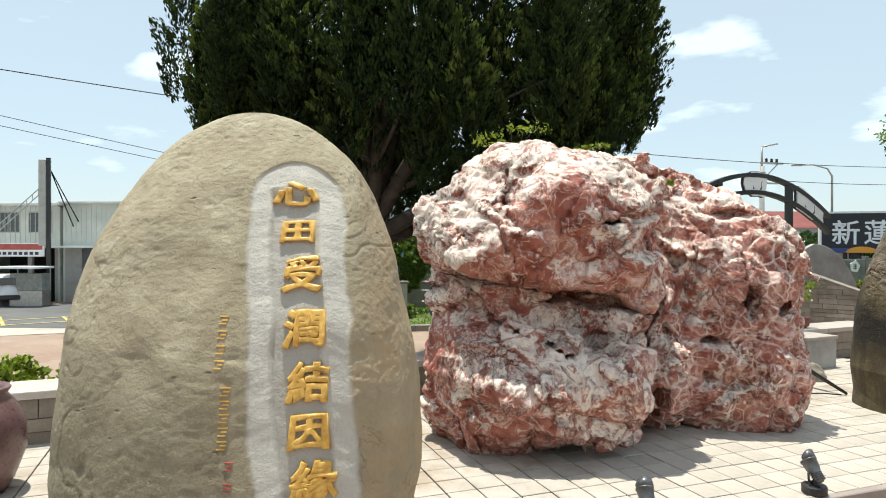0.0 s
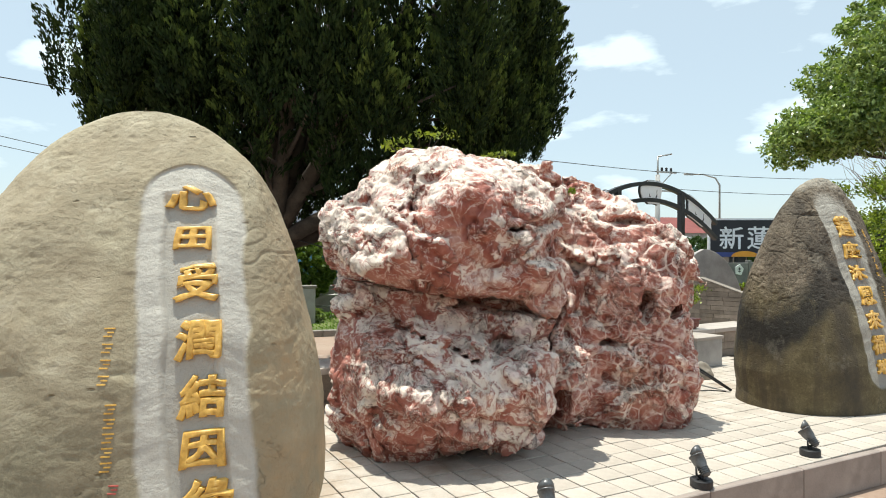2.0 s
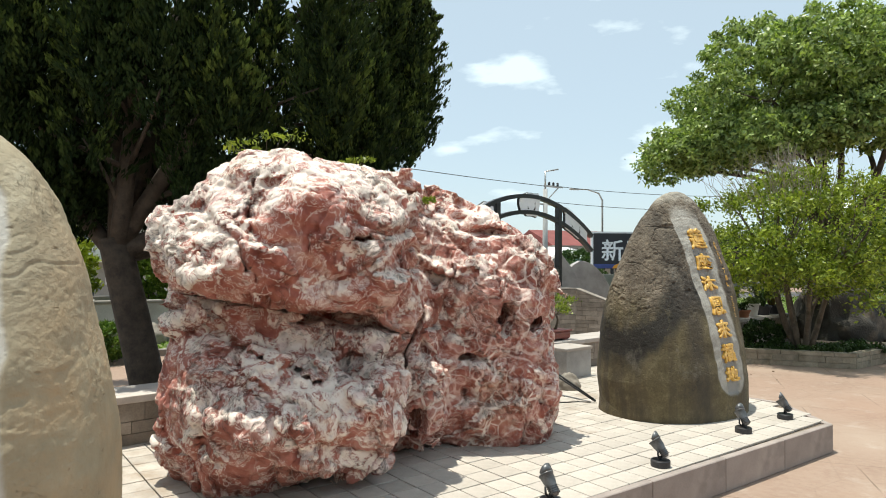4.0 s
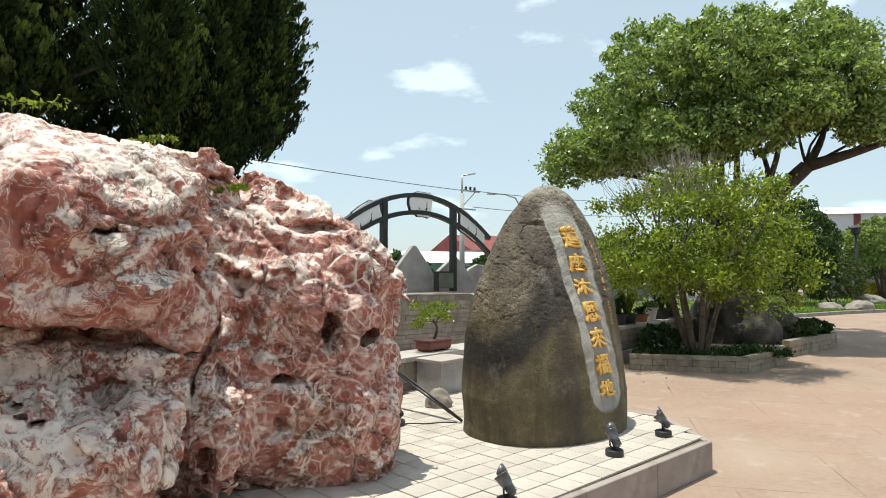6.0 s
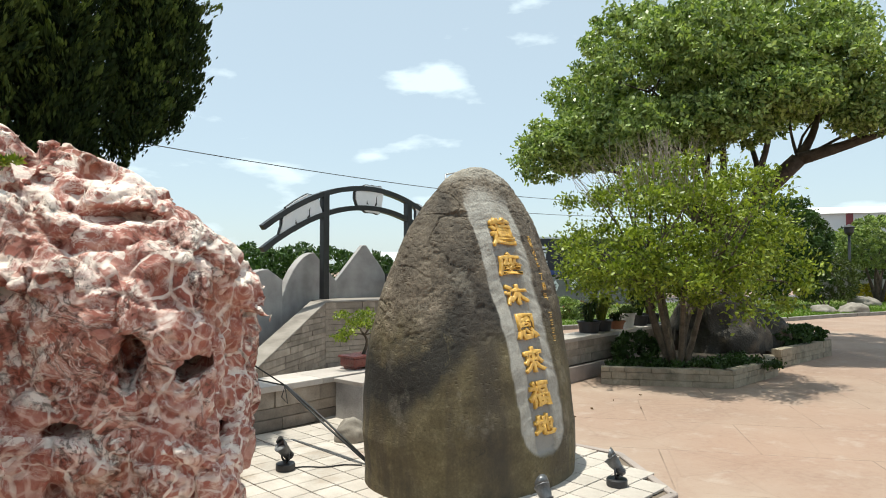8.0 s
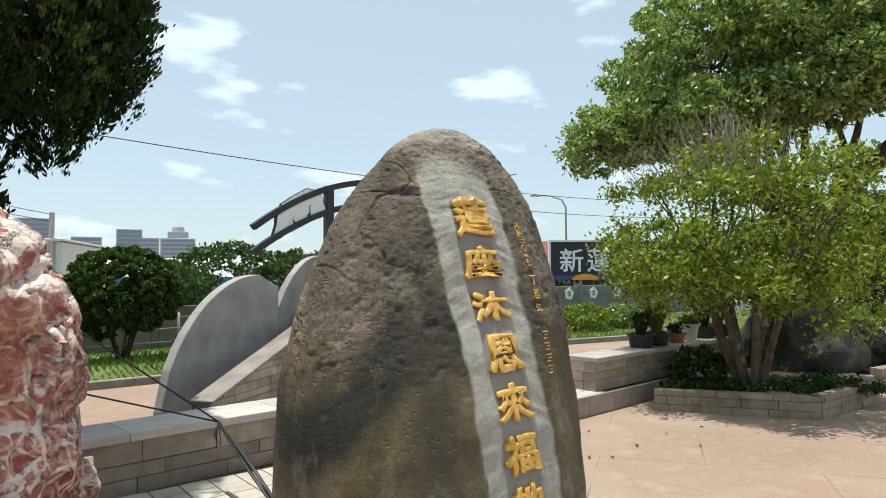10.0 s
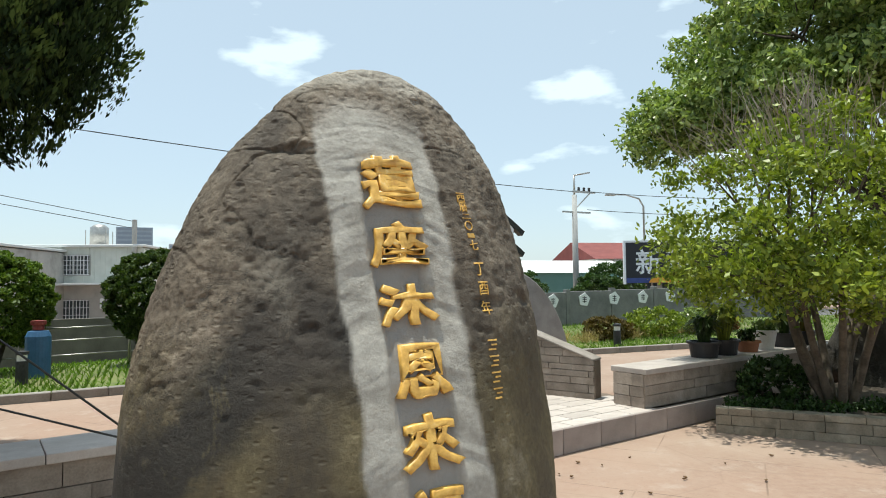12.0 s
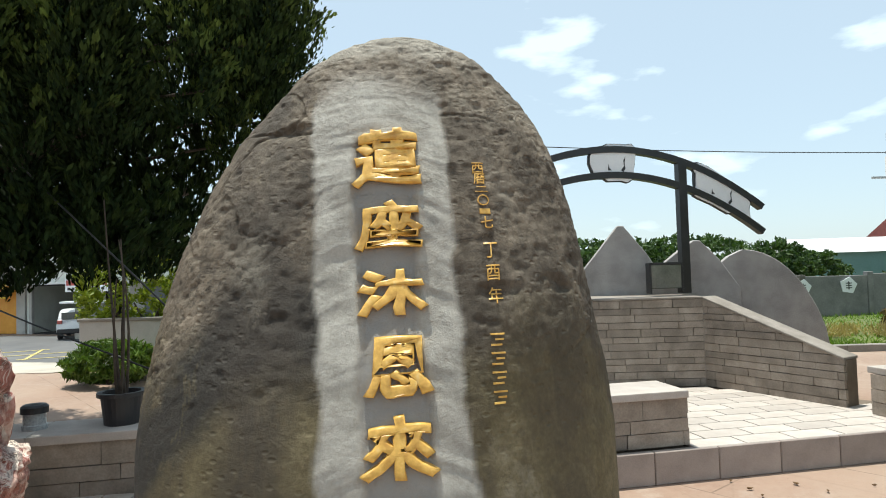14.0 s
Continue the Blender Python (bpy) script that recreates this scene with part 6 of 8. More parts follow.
# garden lamp post beyond the planters
lp = thing("garden_lamp", (31.7, 23.9, 0), "dark garden lamp post with a lantern head", "lamp")
part("pole", from_bm("pole", tube_bm([(0, 0, 0), (0, 0, 3.4)], [0.085, 0.06], 10), BLACK_STEEL, True), lp)
part("lantern", from_bm("lantern", lathe_bm([(0.0, 3.38), (0.09, 3.4), (0.20, 3.52), (0.22, 3.74), (0.28, 3.77), (0.05, 3.9), (0.0, 3.92)], 16), LAMP_BLACK), lp)

# ---- pots on the seat walls ----
def pot(at, r0, r1, h, material, label, rim=0.02):
    ob = thing("plant_pot", at, label, "plant pot")
    part("pot", from_bm("pot", lathe_bm([(0.0, 0.0), (r0, 0.0), (r1 - 0.004, h - 0.03), (r1 + rim, h - 0.028), (r1 + rim, h), (r1 - 0.015, h), (r1 - 0.02, h - 0.04), (0.0, h - 0.045)], 28), material), ob)
    return ob


WHITE_POT = grainy("white_glazed_pot", (0.66, 0.65, 0.62), (0.78, 0.77, 0.74), 5, 40, 0.45, 0.1, 0.002)
TERRACOTTA = grainy("terracotta", (0.30, 0.12, 0.06), (0.45, 0.20, 0.11), 5, 50, 0.85, 0.2, 0.003)
BLACK_PLASTIC = grainy("black_plastic", (0.018, 0.018, 0.02), (0.035, 0.035, 0.038), 6, 60, 0.5, 0.1, 0.001)
OXBLOOD = grainy("dark_red_glaze", (0.13, 0.03, 0.025), (0.22, 0.06, 0.045), 6, 50, 0.35, 0.1, 0.001)
URN_GLAZE = grainy("purple_brown_glaze", (0.10, 0.05, 0.055), (0.21, 0.12, 0.115), 4, 40, 0.35, 0.2, 0.003, stain=(0.3, 0.24, 0.22))
CAPZ = 0.68
w_ = uv(15.0, 6.03)
wp = pot((w_.x, w_.y, CAPZ), 0.11, 0.16, 0.27, WHITE_POT, "white pot with a round cactus on the seat wall")
part("cactus", quads_of("cactus", leaves([(0, 0, 0.30)], [(0.15, 0.15, 0.10)], 900, 0.04, 1.5, 0.4, 0.6), leafy("cactus_skin", (0.06, 0.10, 0.03), (0.14, 0.19, 0.06))), wp)
w_ = uv(14.55, 6.03)
tp = pot((w_.x, w_.y, CAPZ), 0.12, 0.15, 0.15, TERRACOTTA, "low terracotta pot with a leafy plant")
part("plant", quads_of("plant", leaves([(0, 0, 0.22)], [(0.14, 0.14, 0.1)], 160, 0.10, 3.5, 0.8, 0.2), DARKSHRUB), tp)
for a, s, col, lab in ((14.0, 1.15, YELLOWGREEN, "dark tub with tall spreading strap-leaved plant"), (13.55, 0.8, DARKSHRUB, "dark tub with spreading green plant"), (15.55, 1.2, DARKSHRUB, "dark tub with tall leafy green plant"), (16.1, 1.1, leafy("croton_foliage", (0.12, 0.05, 0.02), (0.16, 0.22, 0.03)), "dark tub with reddish green plant")):
    w_ = uv(a, 6.05)
    p_ = pot((w_.x, w_.y, CAPZ), 0.16, 0.19, 0.20, BLACK_PLASTIC, lab)
    blades = []
    for k in range(150):
        an, le = rng.uniform(0, 6.28), rng.uniform(0.25, 0.6) * s
        dx, dy = math.cos(an), math.sin(an)
        p0, p1, p2 = Vector((0.06 * dx, 0.06 * dy, 0.16)), Vector((0.30 * le * dx, 0.30 * le * dy, 0.16 + le * 0.75)), Vector((0.75 * le * dx, 0.75 * le * dy, 0.16 + le * rng.uniform(0.35, 0.9)))
        sd = Vector((-dy, dx, 0)) * 0.018
        blades.append([p0 - sd * 0.5, p0 + sd * 0.5, p1 + sd, p1 - sd])
        blades.append([p1 - sd, p1 + sd, p2 + sd * 0.15, p2 - sd * 0.15])
    part("leaves", quads_of("leaves", np.array([[tuple(v) for v in b] for b in blades]), col), p_)

# bonsai on the long wall
w_ = uv(8.30, 6.03)
bo = thing("bonsai", (w_.x, w_.y, CAPZ), "small pruned bonsai in a dark red oval tray", "bonsai", rz=28)
bm = box_bm(-0.22, 0.22, -0.13, 0.13, 0.02, 0.13, 0.03, 3)
box_bm(-0.235, 0.235, -0.145, 0.145, 0.125, 0.15, 0.01, 2, bm)
for x in (-0.15, 0.15):
    box_bm(x - 0.04, x + 0.04, -0.1, 0.1, 0.0, 0.03, 0.004, 1, bm)
part("tray", from_bm("tray", bm, OXBLOOD), bo)
bm = bmesh.new()
pth = limb(bm, (0, 0, 0.12), (0.03, 0, 0.36), 0.022, 0.012, 0.2, 5, 7)
for k in range(6):
    limb(bm, pth[-1], (0.24 * math.cos(k * 1.1), 0.2 * math.sin(k * 1.1), 0.40 + 0.08 * (k % 3)), 0.009, 0.003, 0.1, 3, 5)
part("stem", from_bm("stem", bm, PALE_BARK, True), bo)
part("foliage", quads_of("foliage", leaves([(0.24 * math.cos(k * 1.1), 0.2 * math.sin(k * 1.1), 0.42 + 0.08 * (k % 3)) for k in range(6)] + [(0.03, 0, 0.6), (-0.05, 0.05, 0.5), (-0.3, 0, 0.36)], [(0.13, 0.12, 0.06)] * 9, 170, 0.035, 1.8, 0.3, 0.2), YELLOWGREEN), bo)

# granite box, black tub with canes, bollard lamp on or by the long wall
gb = thing("granite_block", (4.42, 8.62, PZ), "plain grey granite block beside the seat wall", "granite block", rz=28, data=from_bm("granite_block", box_bm(-0.27, 0.27, -0.2, 0.2, 0, 0.36, 0.008, 2), GRANITE))
part("lid", from_bm("granite_lid", box_bm(-0.285, 0.285, -0.215, 0.215, 0, 0.04, 0.006, 2), PALE_STONE), gb, m=pose(0, 0, 0.36))
boulder("small_rock", (4.05, 7.75, PZ), (0.14, 0.12, 0.14), 41, PALE_ROCK, "small pale rock lying on the pavers", 4)
tub_at = uv(5.72, 6.05)
tb = pot((tub_at.x, tub_at.y, CAPZ), 0.115, 0.14, 0.22, BLACK_PLASTIC, "black plastic tub with thin dark canes")
for k in range(5):
    bm = bmesh.new()
    limb(bm, (0.03 * math.cos(k * 1.3), 0.03 * math.sin(k * 1.3), 0.15), (-0.05 + 0.09 * math.cos(k * 1.9), 0.07 * math.sin(k * 1.7), 1.0 + 0.28 * (k % 3)), 0.012, 0.004, 0.05, 5, 5)
    part("cane", from_bm("cane", bm, BARK), tb)
bl_at = uv(5.17, 6.05)
bo3 = thing("bollard_lamp", (bl_at.x, bl_at.y, CAPZ), "short grey bollard lamp with a dark cap", "lamp")
part("body", from_bm("body", lathe_bm([(0.0, 0), (0.078, 0), (0.078, 0.03), (0.07, 0.035), (0.07, 0.11), (0.0, 0.11)], 24), grainy("grey_lamp_glass", (0.30, 0.32, 0.32), (0.42, 0.44, 0.44), 12, 60, 0.3)), bo3)
part("cap", from_bm("cap", lathe_bm([(0.0, 0.11), (0.085, 0.11), (0.085, 0.15), (0.07, 0.165), (0.0, 0.17)], 24), LAMP_BLACK), bo3)

# purple-brown urn by the buff stone
thing("urn", (-2.82, 3.98, PZ), "large purple-brown glazed urn on the platform", "urn", data=from_bm("urn", lathe_bm([(0.0, 0.0), (0.17, 0.0), (0.22, 0.08), (0.285, 0.26), (0.28, 0.42), (0.22, 0.55), (0.18, 0.6), (0.20, 0.635), (0.19, 0.65), (0.16, 0.62), (0.15, 0.55), (0.0, 0.5)], 40), URN_GLAZE, True))

# guy wires from the juniper to a bundle staked behind the dark stone
wire_m = grainy("dark_wire", (0.015, 0.015, 0.016), (0.04, 0.04, 0.04), 20, 60, 0.5)
stake = Vector((4.0, 6.98, PZ + 0.02))
knot = Vector((3.50, 8.02, 0.74))
gw = thing("guy_wire", (0, 0, 0), "dark guy wires staked to the platform and tied to the tree", "guy wire")
for k in range(4):
    o = Vector((0.012 * math.cos(k * 1.6), 0.0, 0.014 * math.sin(k * 1.6)))
    part("wire", from_bm("wire", tube_bm([stake + o * 0.5, stake.lerp(knot, 0.5) + o * 1.6, knot + o * 0.4], 0.009, 6), wire_m, True), gw)
bm = bmesh.new()
tube_bm([knot + Vector((0, 0, -0.02)), knot + Vector((0.02, -0.02, -0.16)), knot + Vector((-0.03, 0.0, -0.10)), knot], 0.004, 5, bm)
part("bundle", from_bm("bundle", bm, wire_m, True), gw)
for tgt in ((-1.05, 8.75, 4.0), (-1.16, 8.5, 2.0)):
    part("wire", from_bm("wire", tube_bm([knot, knot.lerp(Vector(tgt), 0.5) + Vector((0, 0, -0.03)), Vector(tgt)], 0.007, 6), wire_m, True), gw)

# weeds on the pink boulder
for at, s, mat, lab in (((0.52, 5.75, 2.52), 0.30, YELLOWGREEN, "wild green weed growing on the boulder"), ((1.28, 6.2, 2.58), 0.14, YELLOWGREEN, "small dry weed growing on the boulder"), ((1.78, 5.85, 2.22), 0.12, YELLOWGREEN, "small green weed growing on the boulder")):
    wd = thing("weed", at, lab, "weed")
    cs = [(s * 1.1 * math.cos(k * 2.4) * (k / 14) ** 0.5, s * 0.5 * math.sin(k * 2.4) * (k / 14) ** 0.5, s * (0.3 + 0.7 * ((k * 0.37) % 1))) for k in range(14)]
    part("leaves", quads_of("leaves", leaves(cs, [(s * 0.25, s * 0.25, s * 0.2)] * 14, 16, 0.05, 2.6, 0.3, 0.1), mat), wd)
    bm = bmesh.new()
    for c in cs[::2]:
        limb(bm, (0, 0, -0.08), c, 0.006, 0.002, 0.1, 3, 4)
    part("stem", from_bm("stem", bm, PALE_BARK), wd)


# a few dry leaves blown against the terrace
r8 = random.Random(18)
LITTER = grainy("dry_brown_leaf", (0.10, 0.055, 0.025), (0.24, 0.15, 0.07), 30, 90, 0.9)
for x, y in [(6.29, 9.71), (6.40, 9.55), (6.46, 9.41), (6.74, 9.73), (6.33, 9.26), (7.27, 9.80), (6.92, 9.60)] + [(r8.uniform(6.0, 9.0), r8.uniform(8.6, 9.7)) for k in range(8)]:
    size, turn_ = r8.uniform(0.018, 0.034), r8.uniform(0, 360)
    bm = bmesh.new()
    mid_v = [bm.verts.new((t * size, 0, 0.004 + 0.012 * t * t)) for t in (-1.0, -0.4, 0.3, 1.0)]
    for sgn in (-1, 1):
        rim = [mid_v[0], bm.verts.new((-0.4 * size, sgn * 0.45 * size, 0.016)), bm.verts.new((0.3 * size, sgn * 0.42 * size, 0.020)), mid_v[3]]
        bm.faces.new((mid_v[0], mid_v[1], rim[1]))
        bm.faces.new((mid_v[1], mid_v[2], rim[2], rim[1]))
        bm.faces.new((mid_v[2], mid_v[3], rim[2]))
    thing("fallen_leaf", (x, y, 0.002), "small curled brown leaf lying on the paving", "leaf", "fallen leaves on the yard", rz=turn_, data=from_bm("fallen_leaf", bm, LITTER))

# ---- lawns and boundary ----
KERB = grainy("concrete_kerb", (0.17, 0.155, 0.135), (0.30, 0.275, 0.245), 3, 50, 0.9, 0.3, 0.004, vary=0.1)
lawn_front = [(-3.2, 13.1), (0.1, 14.05), (1.7, 14.75), (5.0, 16.2), (9.5, 17.85), (13.3, 18.75), (17.0, 18.3), (20.7, 18.45), (24.9, 19.3), (30.0, 19.8), (40.0, 20.6)]


def polyline(pts, n):
    """Evenly spaced points along a bent line."""
    P = [Vector(p) for p in pts]
    seg = [(b - a).length for a, b in zip(P, P[1:])]
    tot = sum(seg)
    out = []
    for k in range(n + 1):
        s = tot * k / n
        for a, b, l in zip(P, P[1:], seg):
            if s <= l + 1e-6:
                out.append(a.lerp(b, s / l))
                break
            s -= l
    return out


line = polyline(lawn_front, 60)
verts, faces = [], []
DEEP = 14
for p in line:
    for j in range(DEEP + 1):
        w = Vector((p.x, p.y)) + Vector((-0.30, 0.95)) * (9.5 * j / DEEP)
        verts.append((w.x, w.y, gz(w.x, w.y) + 0.09))
for i in range(60):
    for j in range(DEEP):
        a = i * (DEEP + 1) + j
        faces.append((a, a + DEEP + 1, a + DEEP + 2, a + 1))
lawn = new("lawn", mesh_of("lawn", verts, faces, LAWN))
tagged(lawn, "patchy green lawn behind a concrete kerb", "lawn", kind="structure")
kerb = thing("kerb", (0, 0, 0), "pale concrete kerb round the lawn", "kerb", kind="structure")
for a, b in zip(line, line[1:]):
    d = (b - a)
    me = from_bm("kerb_stone", box_bm(0.004, d.length - 0.004, -0.07, 0.07, -0.05, 0.13, 0.012), KERB)
    part("kerb_stone", me, kerb, m=pose(a.x, a.y, gz(a.x, a.y), 0, 0, math.degrees(math.atan2(d.y, d.x))))
# blades of grass, densest near the kerb
k = 40000
ti = nrng.random(k)
li = np.array([tuple(p) for p in polyline(lawn_front, 400)])
ii = (ti * 400).astype(int)
dep = 0.12 + 9.0 * nrng.random(k) ** 1.6
gxv, gyv = li[ii, 0] - 0.30 * dep, li[ii, 1] + 0.95 * dep
tuft = 0.6 + 0.6 * (vnoise(np.stack([gxv * 0.8, gyv * 0.8, gxv * 0], 1), 3) + 1)
h = (0.03 + 0.05 * nrng.random(k)) * tuft
p0 = np.stack([gxv, gyv, ground_z(gxv, gyv) + 0.085], 1)
an = nrng.random(k) * 6.28
sd = np.stack([np.cos(an), np.sin(an), an * 0], 1) * 0.016
tip = np.stack([nrng.normal(size=k) * 0.04, nrng.normal(size=k) * 0.04, h], 1)
grass = new("grass", quads_of("grass", np.stack([p0 - sd, p0 + sd, p0 + tip + sd * 0.2, p0 + tip - sd * 0.2], 1), GRASS))
tagged(grass, "short uneven lawn grass", "grass", kind="stuff")

for x, y, s, mat, lab in ((8.7, 19.4, 0.55, DARKSHRUB, "dark green rounded shrub on the lawn"), (11.3, 20.3, 0.6, leafy("reddish_shrub_foliage", (0.06, 0.035, 0.01), (0.16, 0.12, 0.03)), "rust-tinged shrub on the lawn"), (12.9, 20.9, 0.75, YELLOWGREEN, "bright green shrub on the lawn"),
                         (14.6, 21.5, 0.7, BROADLEAF, "leafy green shrub on the lawn"), (15.6, 22.2, 0.5, leafy("red_flower_foliage", (0.25, 0.02, 0.02), (0.10, 0.12, 0.03)), "shrub with red flowers on the lawn"), (-1.6, 15.6, 0.35, BROADLEAF, "small green shrub on the lawn")):
    shrub("shrub", (x, y, gz(x, y) + 0.05), (s, s, s * 0.55), mat, lab, 34, 110, 0.09)
dry = leaves([(9.5 + 0.45 * j, 19.4 + 0.2 * j + 0.3 * math.sin(j * 2.1), gz(10, 20) + 0.22) for j in range(12)], [(0.35, 0.3, 0.14)] * 12, 160, 0.22, 12, 1.6, 0.2)
dg_ = new("dry_grass", quads_of("dry_grass", dry, leafy("straw", (0.30, 0.22, 0.10), (0.45, 0.36, 0.18))))
tagged(dg_, "dry straw-coloured grass between the shrubs", "grass", kind="stuff")
for x, y in ((-0.6, 15.3), (10.9, 18.7), (7.6, 17.5), (2.2, 16.0)):
    bl = thing("bollard_lamp", (x, y, gz(x, y) + 0.08), "short dark bollard lamp standing on the lawn", "lamp", group="bollard lamps on the lawn")
    part("body", from_bm("body", lathe_bm([(0.0, 0), (0.09, 0), (0.09, 0.38), (0.0, 0.38)], 20), LAMP_BLACK), bl)
    part("glass", from_bm("glass", lathe_bm([(0.0, 0.38), (0.075, 0.38), (0.075, 0.48), (0.0, 0.48)], 20), WHITE_POT), bl)
    part("cap", from_bm("cap", lathe_bm([(0.0, 0.48), (0.1, 0.48), (0.1, 0.53), (0.0, 0.55)], 20), LAMP_BLACK), bl)

# fern hedge and block pier by the forecourt
shrub("fern_hedge", (-2.55, 12.9, 0.0), (0.75, 0.55, 0.36), leafy("fern_foliage", (0.05, 0.10, 0.015), (0.14, 0.21, 0.04)), "low feathery green hedge beside the drive", 44, 150, 0.12, stretch=4.0, up=0.6)
shrub("roadside_shrub", (-4.4, 15.6, gz(-4.4, 15.6)), (1.25, 1.1, 1.2), leafy("lime_foliage", (0.10, 0.15, 0.01), (0.30, 0.34, 0.03)), "lime-green leafy shrub beside the pier", 90, 110, 0.12, 0.35, 0.15, stretch=2.6)
PLASTER = grainy("grey_render", (0.36, 0.35, 0.33), (0.50, 0.49, 0.46), 1.4, 40, 0.9, 0.25, 0.004, stain=(0.22, 0.21, 0.19))
pier = thing("boundary_pier", (-4.75, 14.45, gz(-4.75, 14.45)), "low rendered boundary wall with a pale coping", "wall", rz=14.5)
part("wall_body", from_bm("wall_body", box_bm(0.0, 3.46, -0.08, 0.08, -0.1, 0.94, 0.01), PLASTER), pier)
part("coping", from_bm("coping", box_bm(-0.03, 3.49, -0.11, 0.11, 0.94, 1.0, 0.01), KERB), pier)
boulder("garden_boulder", (-2.28, 14.85, 0.09), (0.55, 0.32, 0.34), 52, PALE_ROCK, "low pale rock lying on the lawn before the wall", 4)
BLOCK_GREY = grainy("grey_block_wall", (0.13, 0.13, 0.128), (0.25, 0.248, 0.24), 1.6, 30, 0.9, 0.4, 0.006, stain=(0.08, 0.078, 0.07))
DARK_BRICK = grainy("dark_brick_wall", (0.085, 0.075, 0.065), (0.16, 0.145, 0.125), 2.0, 25, 0.9, 0.5, 0.01)
bw0, bw1 = Vector((-7.0, 20.8)), Vector((24.0, 30.0))
bwall = thing("boundary_wall", (bw0.x, bw0.y, 0), "long grey block boundary wall behind the lawn", "wall", rz=math.degrees(math.atan2((bw1 - bw0).y, (bw1 - bw0).x)), kind="structure")
for k in range(16):
    c = bw0.lerp(bw1, k / 16)
    L = (bw1 - bw0).length / 16
    g = gz(c.x, c.y)
    part("wall_panel", from_bm("wall_panel", box_bm(0.01, L - 0.16, -0.08, 0.08, g - 0.2, g + 1.32, 0.01), BLOCK_GREY if k > 8 else DARK_BRICK), bwall, m=pose(k * L, 0, 0))
    part("wall_post", from_bm("wall_post", box_bm(L - 0.16, L + 0.01, -0.11, 0.11, g - 0.2, g + 1.42, 0.01), BLOCK_GREY if k > 8 else DARK_BRICK), bwall, m=pose(k * L, 0, 0))
thing("garden_wall", (37.0, 31.5, 0), "plain pale rendered wall behind the garden", "wall", rz=-52, data=from_bm("garden_wall", box_bm(0, 14, 0, 0.2, 0, 2.1, 0.02), PLASTER))
for k in range(9):
    c = bw0.lerp(bw1, 0.56 + 0.042 * k)
    d = (bw1 - bw0).normalized()
    n = Vector((d.y, -d.x))
    pl_ = thing("zodiac_plaque", (c.x + n.x * 0.12, c.y + n.y * 0.12, gz(c.x, c.y) + 1.0), "white pentagonal plaque with a dark emblem on the wall", "plaque", group="plaques on the boundary wall", rz=math.degrees(math.atan2(d.y, d.x)))
    part("plate", from_bm("plate", tube_bm([(0, 0.035, 0), (0, 0, 0)], 0.26, 5), WHITE_BOARD), pl_)
    bm = bmesh.new()
    for z in (-0.07, 0.0, 0.07):
        box_bm(-0.09, 0.09, -0.006, 0.0, z - 0.014, z + 0.014, bm=bm)
    box_bm(-0.014, 0.014, -0.008, 0.0, -0.12, 0.12, bm=bm)
    part("emblem", from_bm("emblem", bm, DARK_PAINT), pl_)

# post and rope fence on the left lawn
CHROME = grainy("dull_steel", (0.35, 0.34, 0.32), (0.5, 0.49, 0.46), 8, 60, 0.4, 0.1, 0.001, metal=0.8)
fence = thing("rope_fence", (0, 0, 0), "thin steel post and rail fence on the lawn", "fence")
fp = [Vector((-3.6 + 1.8 * k, 17.0 + 0.75 * k)) for k in range(5)]
for p in fp:
    g = gz(p.x, p.y) + 0.05
    part("post", from_bm("post", tube_bm([(p.x, p.y, g), (p.x, p.y, g + 0.95)], 0.03, 8), CHROME, True), fence)
for a, b in zip(fp, fp[1:]):
    for z in (0.35, 0.65, 0.9):
        part("rail", from_bm("rail", tube_bm([(a.x, a.y, gz(a.x, a.y) + z), (b.x, b.y, gz(b.x, b.y) + z)], 0.014, 6), CHROME, True), fence)
tank = thing("blue_tank", (-0.72, 16.1, gz(-0.72, 16.1) + 0.05), "blue plastic tank with red valve on top", "tank")
part("body", from_bm("body", lathe_bm([(0.0, 0), (0.19, 0), (0.20, 0.1), (0.20, 0.75), (0.16, 0.84), (0.0, 0.88)], 24), grainy("blue_plastic", (0.02, 0.08, 0.17), (0.05, 0.14, 0.27), 4, 40, 0.45)), tank)
part("valve", from_bm("valve", lathe_bm([(0.0, 0.86), (0.09, 0.86), (0.09, 0.94), (0.12, 0.95), (0.12, 1.02), (0.0, 1.03)], 16), grainy("red_valve", (0.16, 0.02, 0.02), (0.26, 0.04, 0.03), 6, 40, 0.5)), tank)

# ---- street row ----
CLAD = grainy("pale_green_sheet_cladding", (0.52, 0.55, 0.50), (0.64, 0.66, 0.61), 1.2, 30, 0.6, 0.1, 0.003, stain=(0.42, 0.43, 0.39))
SHUTTER = grainy("grey_roller_shutter", (0.10, 0.11, 0.12), (0.17, 0.18, 0.19), 2, 30, 0.55, 0.1, 0.002)
# near-black, so the shade inside the open shops is in the colour
SHADED_ROOM = grainy("shaded_shop_interior", (0.018, 0.017, 0.016), (0.045, 0.042, 0.04), 1.5, 20, 0.9)
ROOFSHEET = grainy("white_sheet_roof", (0.60, 0.61, 0.60), (0.72, 0.73, 0.72), 0.8, 20, 0.5, 0.1, 0.002)
WIN = grainy("dark_window_glass", (0.05, 0.06, 0.065), (0.10, 0.115, 0.12), 1.5, 20, 0.12)
RED_SIGN = grainy("faded_red_sign", (0.36, 0.06, 0.05), (0.50, 0.12, 0.10), 3, 30, 0.5)
YELLOW_SIGN = grainy("yellow_sign", (0.72, 0.50, 0.03), (0.82, 0.60, 0.06), 3, 30, 0.5)
